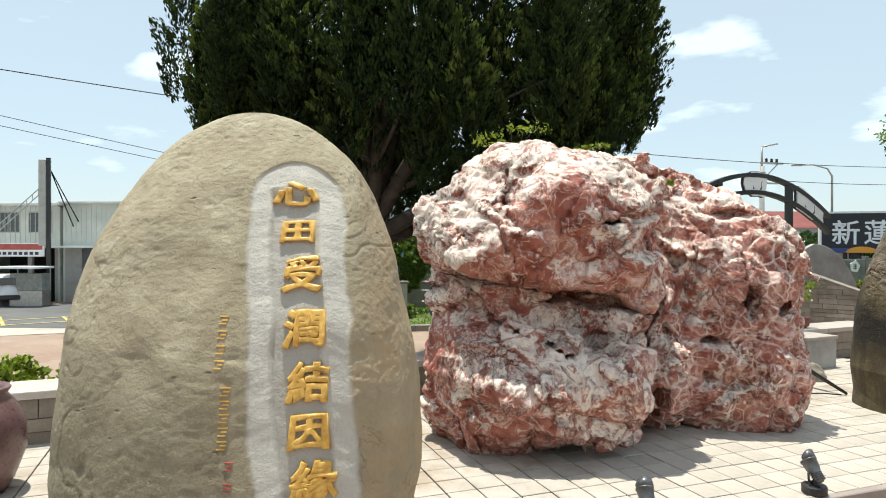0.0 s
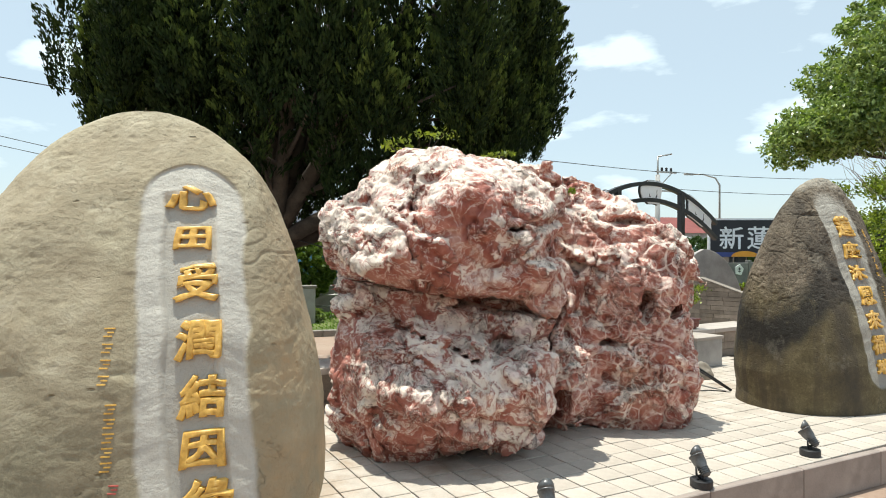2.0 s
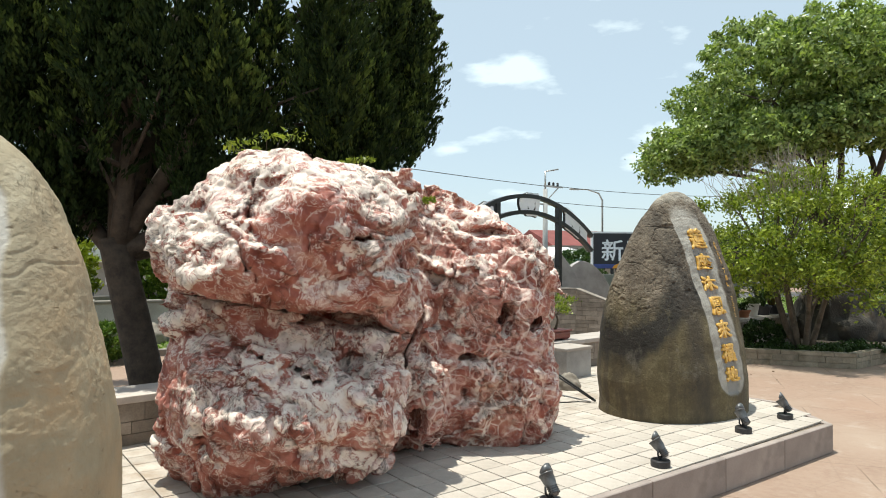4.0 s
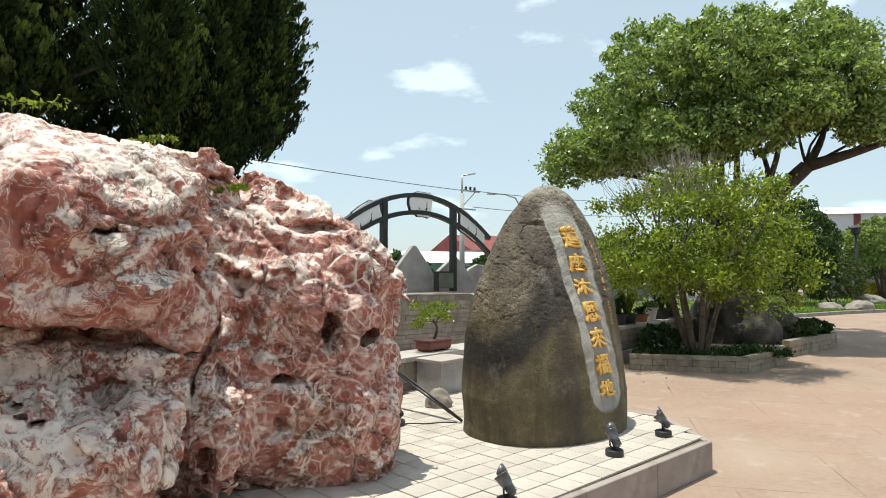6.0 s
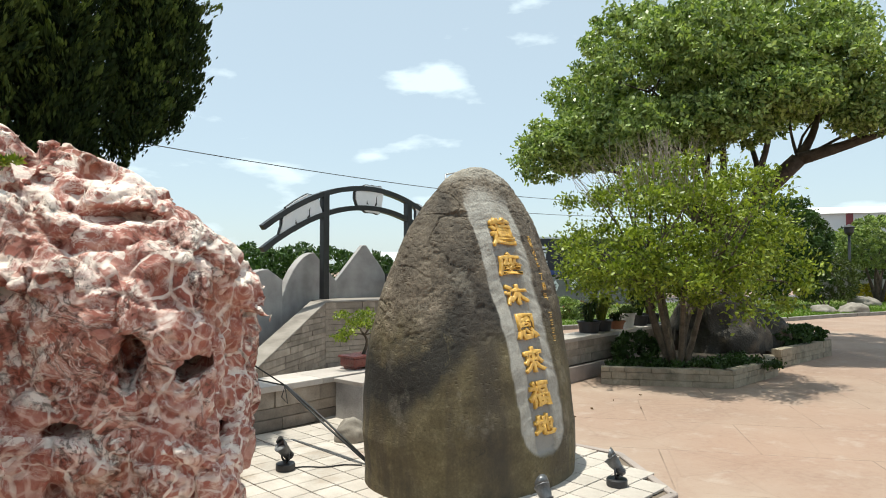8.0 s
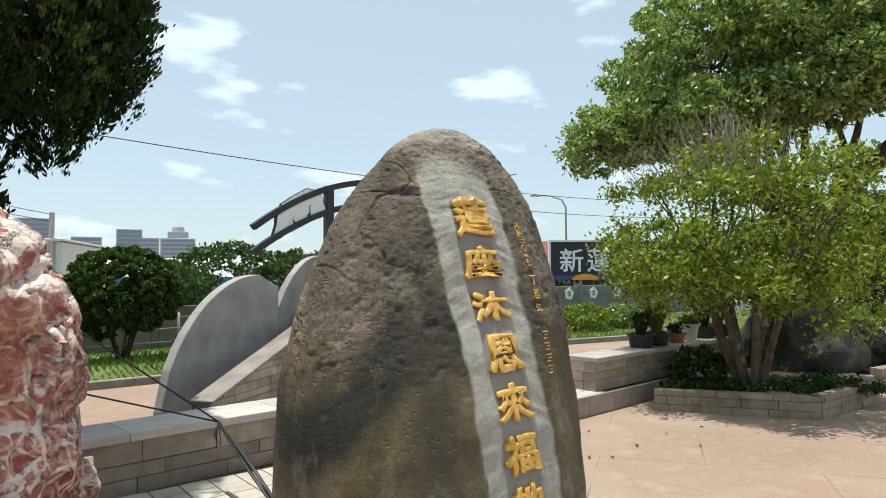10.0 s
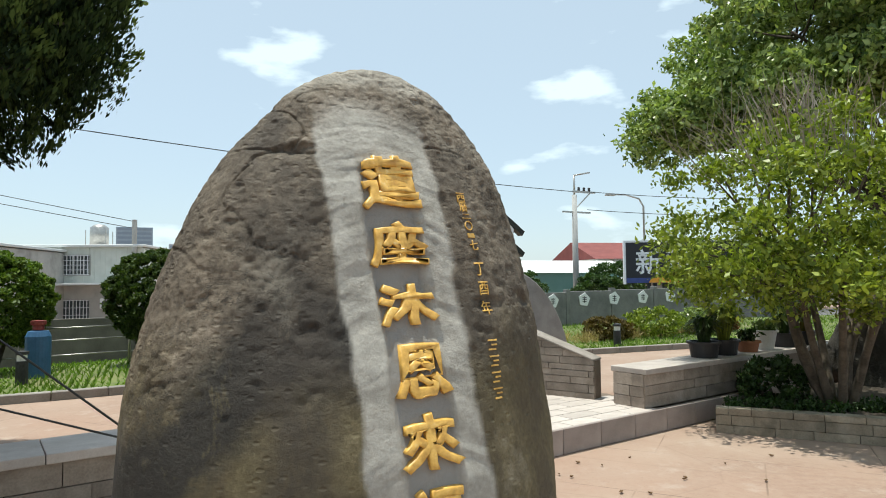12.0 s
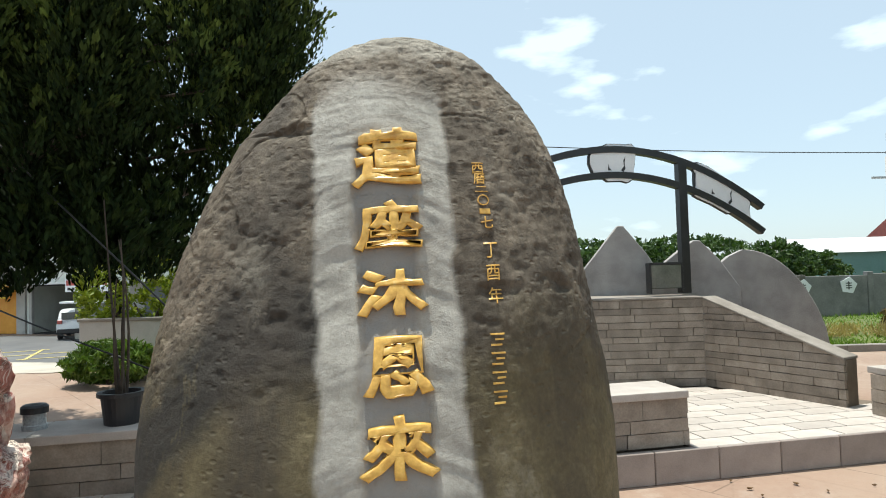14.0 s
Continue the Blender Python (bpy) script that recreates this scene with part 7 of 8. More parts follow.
BLUE_SIGN = grainy("blue_sign", (0.03, 0.05, 0.18), (0.05, 0.08, 0.26), 3, 30, 0.5)
ORANGE = grainy("orange_panel", (0.66, 0.28, 0.02), (0.76, 0.36, 0.04), 3, 30, 0.5)
GZ = -1.44


def local(x, y):
    a = radians(STREET)
    return street_o.x + x * math.cos(a) - y * math.sin(a), street_o.y + x * math.sin(a) + y * math.cos(a)


def shop(x0, x1, h, depth, label, bays, wall=None, shift=0.0):
    """A two-storey sheet-clad shop in the street row. bays: (from, to, material, name)."""
    wx, wy = local(x0, shift)
    ob = thing("shop_building", (wx, wy, GZ), label, "building", rz=STREET)
    L = x1 - x0
    wall = wall or CLAD
    low = 3.1
    # ground floor: piers and lintel leave real openings
    part("back_wall", from_bm("back_wall", box_bm(0.1, L - 0.1, depth - 0.2, depth, 0, h), wall), ob)
    part("interior", from_bm("interior", box_bm(0.15, L - 0.15, 6.0, 6.15, 0, low), SHADED_ROOM), ob)
    part("upper_floor", from_bm("upper_floor", box_bm(0.13, L - 0.13, 0.16, depth - 0.25, low - 0.12, low), SHADED_ROOM), ob)
    part("shop_floor", from_bm("shop_floor", box_bm(0.13, L - 0.13, 0.05, 6.0, 0.0, 0.03), SHADED_ROOM), ob)
    for x in (0.0, L - 0.12):
        part("side_wall", from_bm("side_wall", box_bm(x, x + 0.12, 0, depth, 0, h - 0.05), wall), ob)
    edges = [0.12] + [e for b in bays for e in b[:2]] + [L - 0.12]
    for a, b in zip(edges[::2], edges[1::2]):
        if b - a > 0.02:
            part("pier", from_bm("pier", box_bm(a, b, 0.0, 0.2, 0, low), PLASTER), ob)
    part("upper_wall", from_bm("upper_wall", box_bm(0.12, L - 0.12, 0.0, 0.15, low, h), wall), ob)
    bm = bmesh.new()
    for k in range(int(L / 0.3)):
        box_bm(0.14 + 0.3 * k, 0.17 + 0.3 * k, -0.02, 0.0, low + 0.25, h - 0.05, bm=bm)
    part("cladding_ribs", from_bm("cladding_ribs", bm, wall), ob)
    part("canopy", from_bm("canopy", box_bm(0.0, L, -1.1, 0.0, low - 0.02, low + 0.10, 0.01), ROOFSHEET), ob)
    part("roof", from_bm("roof", box_bm(-0.15, L + 0.15, -0.3, depth + 0.1, h, h + 0.14, 0.02), ROOFSHEET), ob)
    for a, b, mat, nm in bays:
        if mat is not None:
            sh = part(nm, from_bm(nm, box_bm(a, b, 0.08, 0.12, 0, low - 0.05), mat), ob)
            if nm == "roller_shutter":
                bm = bmesh.new()
                for k in range(14):
                    box_bm(a, b, 0.06, 0.08, 0.05 + 0.21 * k, 0.20 + 0.21 * k, 0.0, bm=bm)
                part("slats", from_bm("slats", bm, mat), sh)
    return ob


def wall_window(ob, x0, x1, z0, z1, y=-0.012, bars=0):
    w = part("window", from_bm("window", box_bm(x0, x1, y, y + 0.03, z0, z1), WIN), ob)
    bm = bmesh.new()
    for a, b, c, d in ((x0 - 0.05, x1 + 0.05, z1, z1 + 0.06), (x0 - 0.05, x1 + 0.05, z0 - 0.06, z0), (x0 - 0.05, x0, z0, z1), (x1, x1 + 0.05, z0, z1), ((x0 + x1) / 2 - 0.02, (x0 + x1) / 2 + 0.02, z0, z1)):
        box_bm(a, b, y - 0.03, y + 0.03, c, d, bm=bm)
    part("window_frame", from_bm("window_frame", bm, CHROME), w)
    if bars:
        bm = bmesh.new()
        for k in range(bars):
            x = x0 + (x1 - x0) * (k + 0.5) / bars
            box_bm(x - 0.015, x + 0.015, y - 0.10, y - 0.07, z0, z1, bm=bm)
        for k in range(5):
            z = z0 + (z1 - z0) * k / 4
            box_bm(x0, x1, y - 0.10, y - 0.07, z - 0.015, z + 0.015, bm=bm)
        part("security_grille", from_bm("security_grille", bm, WHITE_BOARD), w)


s1 = shop(-23.4, -17.7, 5.6, 9, "two-storey sheet-clad shop with a grey roller shutter", [(1.1, 4.2, SHUTTER, "roller_shutter")])
wall_window(s1, 4.2, 4.9, 3.9, 4.5)
sB = shop(-31.2, -23.6, 5.5, 9, "two-storey shop with open dark bays and a faded red sign", [(0.35, 5.7, None, ""), (5.95, 7.3, None, "")])
wall_window(sB, 3.9, 5.2, 4.0, 5.1)
wall_window(sB, 5.8, 7.1, 4.0, 5.1)
sg = part("shop_sign", from_bm("shop_sign", box_bm(4.3, 7.5, -1.2, -1.12, 2.6, 3.35, 0.01), WHITE_BOARD), sB)
part("sign_band", from_bm("sign_band", box_bm(4.4, 7.4, -1.215, -1.202, 2.98, 3.3), RED_SIGN), sg)
for k in range(9):
    part("sign_mark", from_bm("sign_mark", box_bm(4.5 + 0.31 * k, 4.7 + 0.31 * k, -1.216, -1.203, 2.7, 2.86), DARK_PAINT), sg)
s2 = shop(-17.5, -12.0, 5.0, 9, "two-storey shop with a blue sign and open dark bay", [(0.7, 4.8, None, "")], wall=PLASTER)
wall_window(s2, 2.0, 3.6, 3.9, 4.8)
sg = part("shop_sign", from_bm("shop_sign", box_bm(0.4, 4.0, -1.2, -1.12, 2.5, 3.5, 0.01), BLUE_SIGN), s2)
for k in range(5):
    part("sign_mark", from_bm("sign_mark", box_bm(0.7 + 0.6 * k, 1.12 + 0.6 * k, -1.216, -1.203, 2.9, 3.32), WHITE_BOARD), sg)
part("sign_line", from_bm("sign_line", box_bm(0.7, 3.5, -1.216, -1.203, 2.64, 2.74), WHITE_BOARD), sg)
s0 = shop(-40.5, -31.4, 5.5, 9, "two-storey shop with yellow sign and orange door", [(1.0, 4.0, None, ""), (6.2, 8.4, ORANGE, "panel_door")], wall=PLASTER)
sg = part("shop_sign", from_bm("shop_sign", box_bm(5.6, 8.9, -1.2, -1.12, 2.3, 3.3, 0.01), YELLOW_SIGN), s0)
for k in range(7):
    part("sign_mark", from_bm("sign_mark", box_bm(5.9 + 0.4 * k, 6.18 + 0.4 * k, -1.216, -1.203, 2.75, 2.95), RED_SIGN), sg)
s3 = shop(-22.5, -7.6, 5.3, 10, "white two-storey building with barred windows and roof tank", [(0.3, 0.31, None, "")], shift=8.2)
for x in (1.5, 6.0, 10.2):
    wall_window(s3, x, x + 1.7, 3.7, 4.8, bars=9)
    wall_window(s3, x, x + 1.7, 0.5, 2.2, bars=9)
ac = part("air_conditioner", from_bm("air_conditioner", box_bm(12.6, 13.4, -0.35, -0.02, 1.7, 2.3, 0.02), WHITE_BOARD), s3)
part("fan_grille", from_bm("fan_grille", tube_bm([(12.9, -0.34, 2.0), (12.9, -0.365, 2.0)], 0.2, 20), DARK_PAINT), ac)
# upper part of the utility pole where the overhead wires end
part("wire_pole", from_bm("wire_pole", tube_bm([(14.4, -0.15, 3.2), (14.4, -0.15, 6.9)], 0.14, 10), PLASTER), s3)
tx, ty = local(-11.5, 12.0)
wtk = thing("water_tank", (tx, ty, GZ + 5.44), "steel rooftop water tank in a pipe frame", "water tank")
part("tank", from_bm("tank", lathe_bm([(0.0, 0.2), (0.55, 0.2), (0.55, 1.3), (0.3, 1.5), (0.0, 1.52)], 24), CHROME, True), wtk)
for x in (-0.6, 0.6):
    for y in (-0.6, 0.6):
        part("leg", from_bm("leg", tube_bm([(x, y, 0), (x, y, 1.1)], 0.03, 6), CHROME), wtk)
# vertical sign tower and its lattice ladder
tx, ty = local(-23.3, -1.7)
tw = thing("sign_tower", (tx, ty, GZ), "tall narrow grey sign board on a braced mast", "sign", rz=22)
part("board", from_bm("board", box_bm(-0.30, 0.06, -0.10, 0.10, 3.2, 7.9, 0.02), PLASTER), tw)
part("mast", from_bm("mast", box_bm(0.07, 0.27, -0.09, 0.11, 0, 8.0), BLACK_STEEL), tw)
for s_, far in ((1, 1.5), (1, 1.1)):
    part("brace", from_bm("brace", tube_bm([(0.2, 0.2, 7.4), (s_ * far, 1.4, 4.3)], 0.035, 6), BLACK_STEEL), tw)
for off in (0.0, 0.34):
    part("ladder_rail", from_bm("ladder_rail", tube_bm([(-0.2, 0.1, 6.1 + off), (-3.0, 0.3, 3.2 + off)], 0.03, 6), CHROME), tw)
for k in range(10):
    t_ = (k + 0.5) / 10
    part("rung", from_bm("rung", tube_bm([(-0.2 - 2.8 * t_, 0.1 + 0.2 * t_, 6.1 - 2.9 * t_), (-0.2 - 2.8 * t_, 0.1 + 0.2 * t_, 6.44 - 2.9 * t_)], 0.02, 5), CHROME), tw)
stx, sty = local(-23.5, -2.6)
st = thing("food_stall", (stx, sty, GZ), "small glazed street stall with a pale canopy", "stall", rz=STREET)
part("counter", from_bm("counter", box_bm(-0.9, 0.9, -0.35, 0.35, 0, 0.85, 0.02), CHROME), st)
part("case", from_bm("case", box_bm(-0.88, 0.88, -0.33, 0.33, 0.86, 1.75, 0.01), grainy("stall_glass", (0.16, 0.18, 0.17), (0.28, 0.30, 0.28), 4, 30, 0.2)), st)
part("canopy", from_bm("canopy", box_bm(-1.25, 1.0, -1.0, 0.5, 2.0, 2.12, 0.02), WHITE_BOARD), st)
for x in (-0.9, 0.9):
    part("leg", from_bm("leg", tube_bm([(x, 0.3, 0.8), (x, 0.3, 2.0)], 0.025, 6), CHROME), st)


# parked white car
def car(at, rz):
    ob = thing("car", at, "white compact SUV parked by the garage", "car", rz=rz)
    CARP = grainy("white_car_paint", (0.72, 0.73, 0.74), (0.78, 0.79, 0.80), 2, 20, 0.25, 0.02, 0.001)
    prof = [(-2.1, 0.35), (-2.12, 0.75), (-2.0, 1.05), (-1.75, 1.55), (-1.4, 1.66), (0.1, 1.66), (0.75, 1.08), (1.75, 0.95), (2.08, 0.78), (2.1, 0.35)]
    bm = bmesh.new()
    for w, f in ((0.86, 1.0),):
        a = [bm.verts.new((x, -w * (0.86 if z > 1.2 else 1.0), z)) for x, z in prof]
        b = [bm.verts.new((x, w * (0.86 if z > 1.2 else 1.0), z)) for x, z in prof]
        n = len(prof)
        bm.faces.new(a)
        bm.faces.new(b[::-1])
        for i in range(n):
            bm.faces.new((a[i], b[i], b[(i + 1) % n], a[(i + 1) % n]))
    bmesh.ops.recalc_face_normals(bm, faces=bm.faces[:])
    bmesh.ops.bevel(bm, geom=bm.edges[:], offset=0.05, segments=2, affect="EDGES")
    part("body", from_bm("body", bm, CARP, True), ob)
    part("rear_window", from_bm("rear_window", box_bm(-2.02, -1.86, -0.62, 0.62, 1.12, 1.5, 0.02), WIN), ob)
    for s in (-1, 1):
        part("side_window", from_bm("side_window", box_bm(-1.6, 0.35, s * 0.79 - 0.02, s * 0.79 + 0.02, 1.12, 1.5, 0.01), WIN), ob)
        part("tail_light", from_bm("tail_light", box_bm(-2.13, -2.0, s * 0.7 - 0.12, s * 0.7 + 0.12, 0.9, 1.08, 0.02), RED_SIGN), ob)
        for x in (-1.35, 1.35):
            wh = part("wheel", from_bm("wheel", tube_bm([(x, s * 0.88, 0.33), (x, s * 0.68, 0.33)], 0.33, 20), BLACK_PLASTIC), ob)
            part("rim", from_bm("rim", tube_bm([(x, s * 0.89, 0.33), (x, s * 0.86, 0.33)], 0.2, 16), CHROME), wh)
    part("bumper", from_bm("bumper", box_bm(-2.2, -2.05, -0.82, 0.82, 0.35, 0.6, 0.04), BLACK_PLASTIC), ob)
    return ob


cx, cy = local(-25.5, -1.5)
car((cx, cy, GZ + 0.01), 128)
# yellow hatching on the street
YEL = grainy("faded_yellow_paint", (0.50, 0.40, 0.12), (0.62, 0.52, 0.22), 3, 30, 0.85)
hat = thing("road_marking", (0, 0, 0), "faded yellow hatched road marking", "road marking", kind="structure")
for k in range(7):
    a0, a1 = local(-34 + 3.0 * k, -11.0), local(-30 + 3.0 * k, -7.6)
    for (p, q) in ((a0, a1), ((a0[0] + 3.4, a0[1]), (a1[0] - 3.4, a1[1]))):
        d = Vector((q[0] - p[0], q[1] - p[1]))
        part("stripe", from_bm("stripe", box_bm(0, d.length, -0.07, 0.07, 0.018, 0.022), YEL), hat, m=pose(p[0], p[1], GZ, 0, 0, math.degrees(math.atan2(d.y, d.x))))

# ---- billboard and the far side ----
bb = Vector((18.69, 36.0))
bill = thing("billboard", (bb.x, bb.y, 0), "large dark billboard with white characters on steel posts", "billboard", rz=-14)
gb_ = gz(bb.x, bb.y)
SIGN_BLACK = grainy("black_sign_face", (0.010, 0.012, 0.018), (0.022, 0.025, 0.033), 1.0, 30, 0.45)
part("face", from_bm("face", box_bm(0, 9.2, -0.05, 0.15, 1.45, 3.56, 0.0), SIGN_BLACK), bill)
bm = bmesh.new()
for a, b, c, d in ((-0.1, 9.3, 3.56, 3.66), (-0.1, 0.0, 1.4, 3.56), (9.2, 9.3, 1.4, 3.56)):
    box_bm(a, b, -0.1, 0.2, c, d, bm=bm)
part("surround", from_bm("surround", bm, WHITE_BOARD), bill)
part("colour_band", from_bm("colour_band", box_bm(0.02, 9.18, -0.064, -0.052, 1.46, 1.72), BLUE_SIGN), bill)
bm = bmesh.new()
for k in range(2):
    vs = [bm.verts.new((1.9 + 4.0 * k + 0.75 * math.cos(radians(t)), -0.068, 1.47 + 0.33 * math.sin(radians(t)))) for t in range(0, 181, 15)]
    bm.faces.new(vs)
part("colour_arc", from_bm("colour_arc", bm, ORANGE), bill)


def flat_text(text, x, z, w, h, y, material, parent, name="character"):
    cu = bpy.data.curves.new(name, "FONT")
    cu.body, cu.offset, cu.resolution_u = text, 0.012, 2
    tmp = bpy.data.objects.new(name, cu)
    scene.collection.objects.link(tmp)
    me = bpy.data.meshes.new_from_object(tmp.evaluated_get(bpy.context.evaluated_depsgraph_get()))
    scene.collection.objects.unlink(tmp)
    bpy.data.objects.remove(tmp)
    co = np.zeros(len(me.vertices) * 3)
    me.vertices.foreach_get("co", co)
    co = co.reshape(-1, 3)
    lo, hi = co.min(0), co.max(0)
    out = np.stack([x + (co[:, 0] - lo[0]) / (hi[0] - lo[0]) * w, np.full(len(co), y), z + (co[:, 1] - lo[1]) / (hi[1] - lo[1]) * h], 1)
    me.vertices.foreach_set("co", out.reshape(-1))
    me.materials.clear()
    me.materials.append(material)
    me.update()
    return part(name, me, parent)


flat_text("新", 0.5, 1.9, 1.3, 1.3, -0.062, WHITE_BOARD, bill)
flat_text("蓮", 2.0, 1.9, 1.3, 1.3, -0.062, WHITE_BOARD, bill)
for x in (1.2, 1.5, 4.6, 4.9, 7.7, 8.0):
    part("post", from_bm("post", box_bm(x - 0.09, x + 0.09, 0.16, 0.34, gb_ - 0.3, 3.3), BLACK_STEEL), bill)

# utility pole
pb = Vector((17.96, 41.58))
up = thing("utility_pole", (pb.x, pb.y, gz(pb.x, pb.y)), "grey concrete utility pole with cross-arms and insulators", "utility pole", rz=20)
ph = 8.0 - gz(pb.x, pb.y)
POLE_CONC = grainy("pole_concrete", (0.34, 0.34, 0.33), (0.46, 0.46, 0.45), 2, 40, 0.85)
part("pole", from_bm("pole", tube_bm([(0, 0, 0), (0, 0, ph - 1.2)], [0.21, 0.15], 14), POLE_CONC, True), up)
part("top_mast", from_bm("top_mast", tube_bm([(0, 0, ph - 1.3), (0, 0, ph)], 0.06, 8), CHROME, True), up)
part("top_arm", from_bm("top_arm", tube_bm([(0, 0, ph), (1.2, 0, ph + 0.25)], 0.05, 8), CHROME, True), up)
part("cross_arm", from_bm("cross_arm", box_bm(-0.1, 1.6, -0.06, 0.06, ph - 1.05, ph - 0.93), CHROME), up)
part("low_cross_arm", from_bm("low_cross_arm", box_bm(-0.9, 1.2, -0.06, 0.06, ph - 2.3, ph - 2.2), CHROME), up)
part("strut", from_bm("strut", tube_bm([(0, 0, ph - 2.1), (1.2, 0, ph - 1.05)], 0.04, 6), CHROME), up)
for x in (0.35, 0.75, 1.15):
    part("insulator", from_bm("insulator", lathe_bm([(0.0, 0), (0.07, 0), (0.09, 0.08), (0.07, 0.12), (0.09, 0.2), (0.0, 0.26)], 10, None, (x, 0, ph - 0.93)), DARK_PAINT), up)
for k, (z, y0, z1) in enumerate(((7.0, 0.0, 11.2),)):
    a, b = Vector((pb.x, pb.y + y0, z)), Vector((-46, 12 + 3 * k, z1 + 1.2))
    w = thing("overhead_wire", (0, 0, 0), "thin black overhead wire along the street", "wire", group="overhead wires")
    pts = [a.lerp(b, t / 24) + Vector((0, 0, -1.4 * 4 * (t / 24) * (1 - t / 24))) for t in range(25)]
    part("strand", from_bm("strand", tube_bm(pts, 0.022, 5), wire_m), w)
for za, zb in ((14.5, 5.35), (13.7, 4.95)):
    w = thing("overhead_wire", (0, 0, 0), "thin black overhead wire along the street", "wire", group="overhead wires")
    a, b = Vector((-50, 24, za)), Vector((-8.1, 44.05, zb))
    pts = [a.lerp(b, t / 24) + Vector((0, 0, -0.3 * 4 * (t / 24) * (1 - t / 24))) for t in range(25)]
    part("strand", from_bm("strand", tube_bm(pts, 0.02, 5), wire_m), w)
for k, z in enumerate((7.0, 5.9)):
    a, b = Vector((pb.x + 0.8, pb.y, z)), Vector((62, 52 + 2 * k, z + 3.5))
    w = thing("overhead_wire", (0, 0, 0), "thin grey overhead wire leading off the pole", "wire", group="overhead wires")
    pts = [a.lerp(b, t / 20) + Vector((0, 0, -1.2 * 4 * (t / 20) * (1 - t / 20))) for t in range(21)]
    part("strand", from_bm("strand", tube_bm(pts, 0.02, 5), wire_m), w)
sl = thing("street_lamp", (23.5, 44.0, gz(23.5, 44.0)), "slim grey street lamp with a curved arm", "street lamp")
part("pole", from_bm("pole", tube_bm([(0, 0, 0), (0, 0, 7.4), (-0.3, 0, 7.9), (-1.2, 0, 8.15), (-2.0, 0, 8.15)], [0.09, 0.07, 0.06, 0.05, 0.04], 8), CHROME, True), sl)
part("lamp_head", from_bm("lamp_head", box_bm(-2.6, -1.9, -0.12, 0.12, 8.08, 8.2, 0.03), PLASTER), sl)


# far buildings
def hall(name, at, rz, L, D, h, rise, wall, roof, label, cols=0, windows=0):
    ob = thing(name, at, label, "building", rz=rz)
    part("wall", from_bm("wall", box_bm(0, L, 0, D, -0.5, h), wall), ob)
    bm = bmesh.new()
    a = [bm.verts.new(c) for c in ((-0.3, -0.3, h), (L + 0.3, -0.3, h), (L + 0.3, D + 0.3, h), (-0.3, D + 0.3, h), (-0.3, D / 2, h + rise), (L + 0.3, D / 2, h + rise))]
    for f in ((0, 1, 5, 4), (2, 3, 4, 5), (1, 2, 5), (3, 0, 4), (0, 3, 2, 1)):
        bm.faces.new([a[i] for i in f])
    bmesh.ops.recalc_face_normals(bm, faces=bm.faces[:])
    part("roof", from_bm("roof", bm, roof), ob)
    for k in range(cols):
        x = L * (k + 0.5) / cols
        part("column", from_bm("column", box_bm(x - 0.25, x + 0.25, -0.05, 0.0, -0.5, h), MAROON), ob)
    for k in range(windows):
        x = L * (k + 0.5) / windows
        wall_window(ob, x - 0.8, x + 0.8, h * 0.5, h * 0.5 + 1.4)
    return ob


MAROON = grainy("maroon_paint", (0.12, 0.02, 0.03), (0.18, 0.035, 0.045), 2, 20, 0.6)
WHITECLAD = grainy("white_grey_cladding", (0.48, 0.50, 0.52), (0.58, 0.60, 0.62), 0.5, 10, 0.6, 0.1, 0.004)
TEAL = grainy("teal_cladding", (0.10, 0.22, 0.20), (0.15, 0.29, 0.265), 0.6, 10, 0.6)
REDROOF = grainy("red_tile_roof", (0.15, 0.034, 0.030), (0.23, 0.062, 0.052), 1.0, 20, 0.8)
BLUEWALL = grainy("blue_cladding", (0.03, 0.16, 0.27), (0.05, 0.22, 0.35), 0.6, 10, 0.6)
hall("warehouse", (44.0, 44.0, -1.0), -38, 36, 16, 7.2, 1.2, WHITECLAD, ROOFSHEET, "white warehouse with maroon columns", cols=6, windows=5)
hall("hall", (16.0, 47.0, -1.45), 12, 10, 9, 3.6, 1.0, TEAL, ROOFSHEET, "teal sheet-metal hall with white roof")
hall("house", (24.5, 55.0, -1.45), 5, 12, 9, 4.8, 1.6, PLASTER, REDROOF, "rendered house with a red tiled roof", windows=3)
hall("canopy_building", (21.0, 45.0, -1.45), -8, 22, 6, 2.9, 0.35, PLASTER, ROOFSHEET, "low open-fronted building with a white sheet roof", windows=7)
hall("warehouse", (-26.0, 118.0, -1.5), 8, 34, 20, 5.2, 1.6, WHITECLAD, ROOFSHEET, "long distant warehouse with a white roof")
hall("warehouse", (-15.5, 66.0, -1.5), 10, 16, 10, 3.3, 0.9, BLUEWALL, ROOFSHEET, "distant blue-walled shed with a white roof")
# unseen building, added behind the viewpoint
hall("shed", (-22.0, -30.0, 0), 20, 44, 10, 4.5, 1.0, PLASTER, ROOFSHEET, "plain rendered building added out of sight behind the yard")

# far trees along the boundary
FAR_GREEN = leafy("distant_foliage", (0.02, 0.05, 0.012), (0.07, 0.12, 0.03))
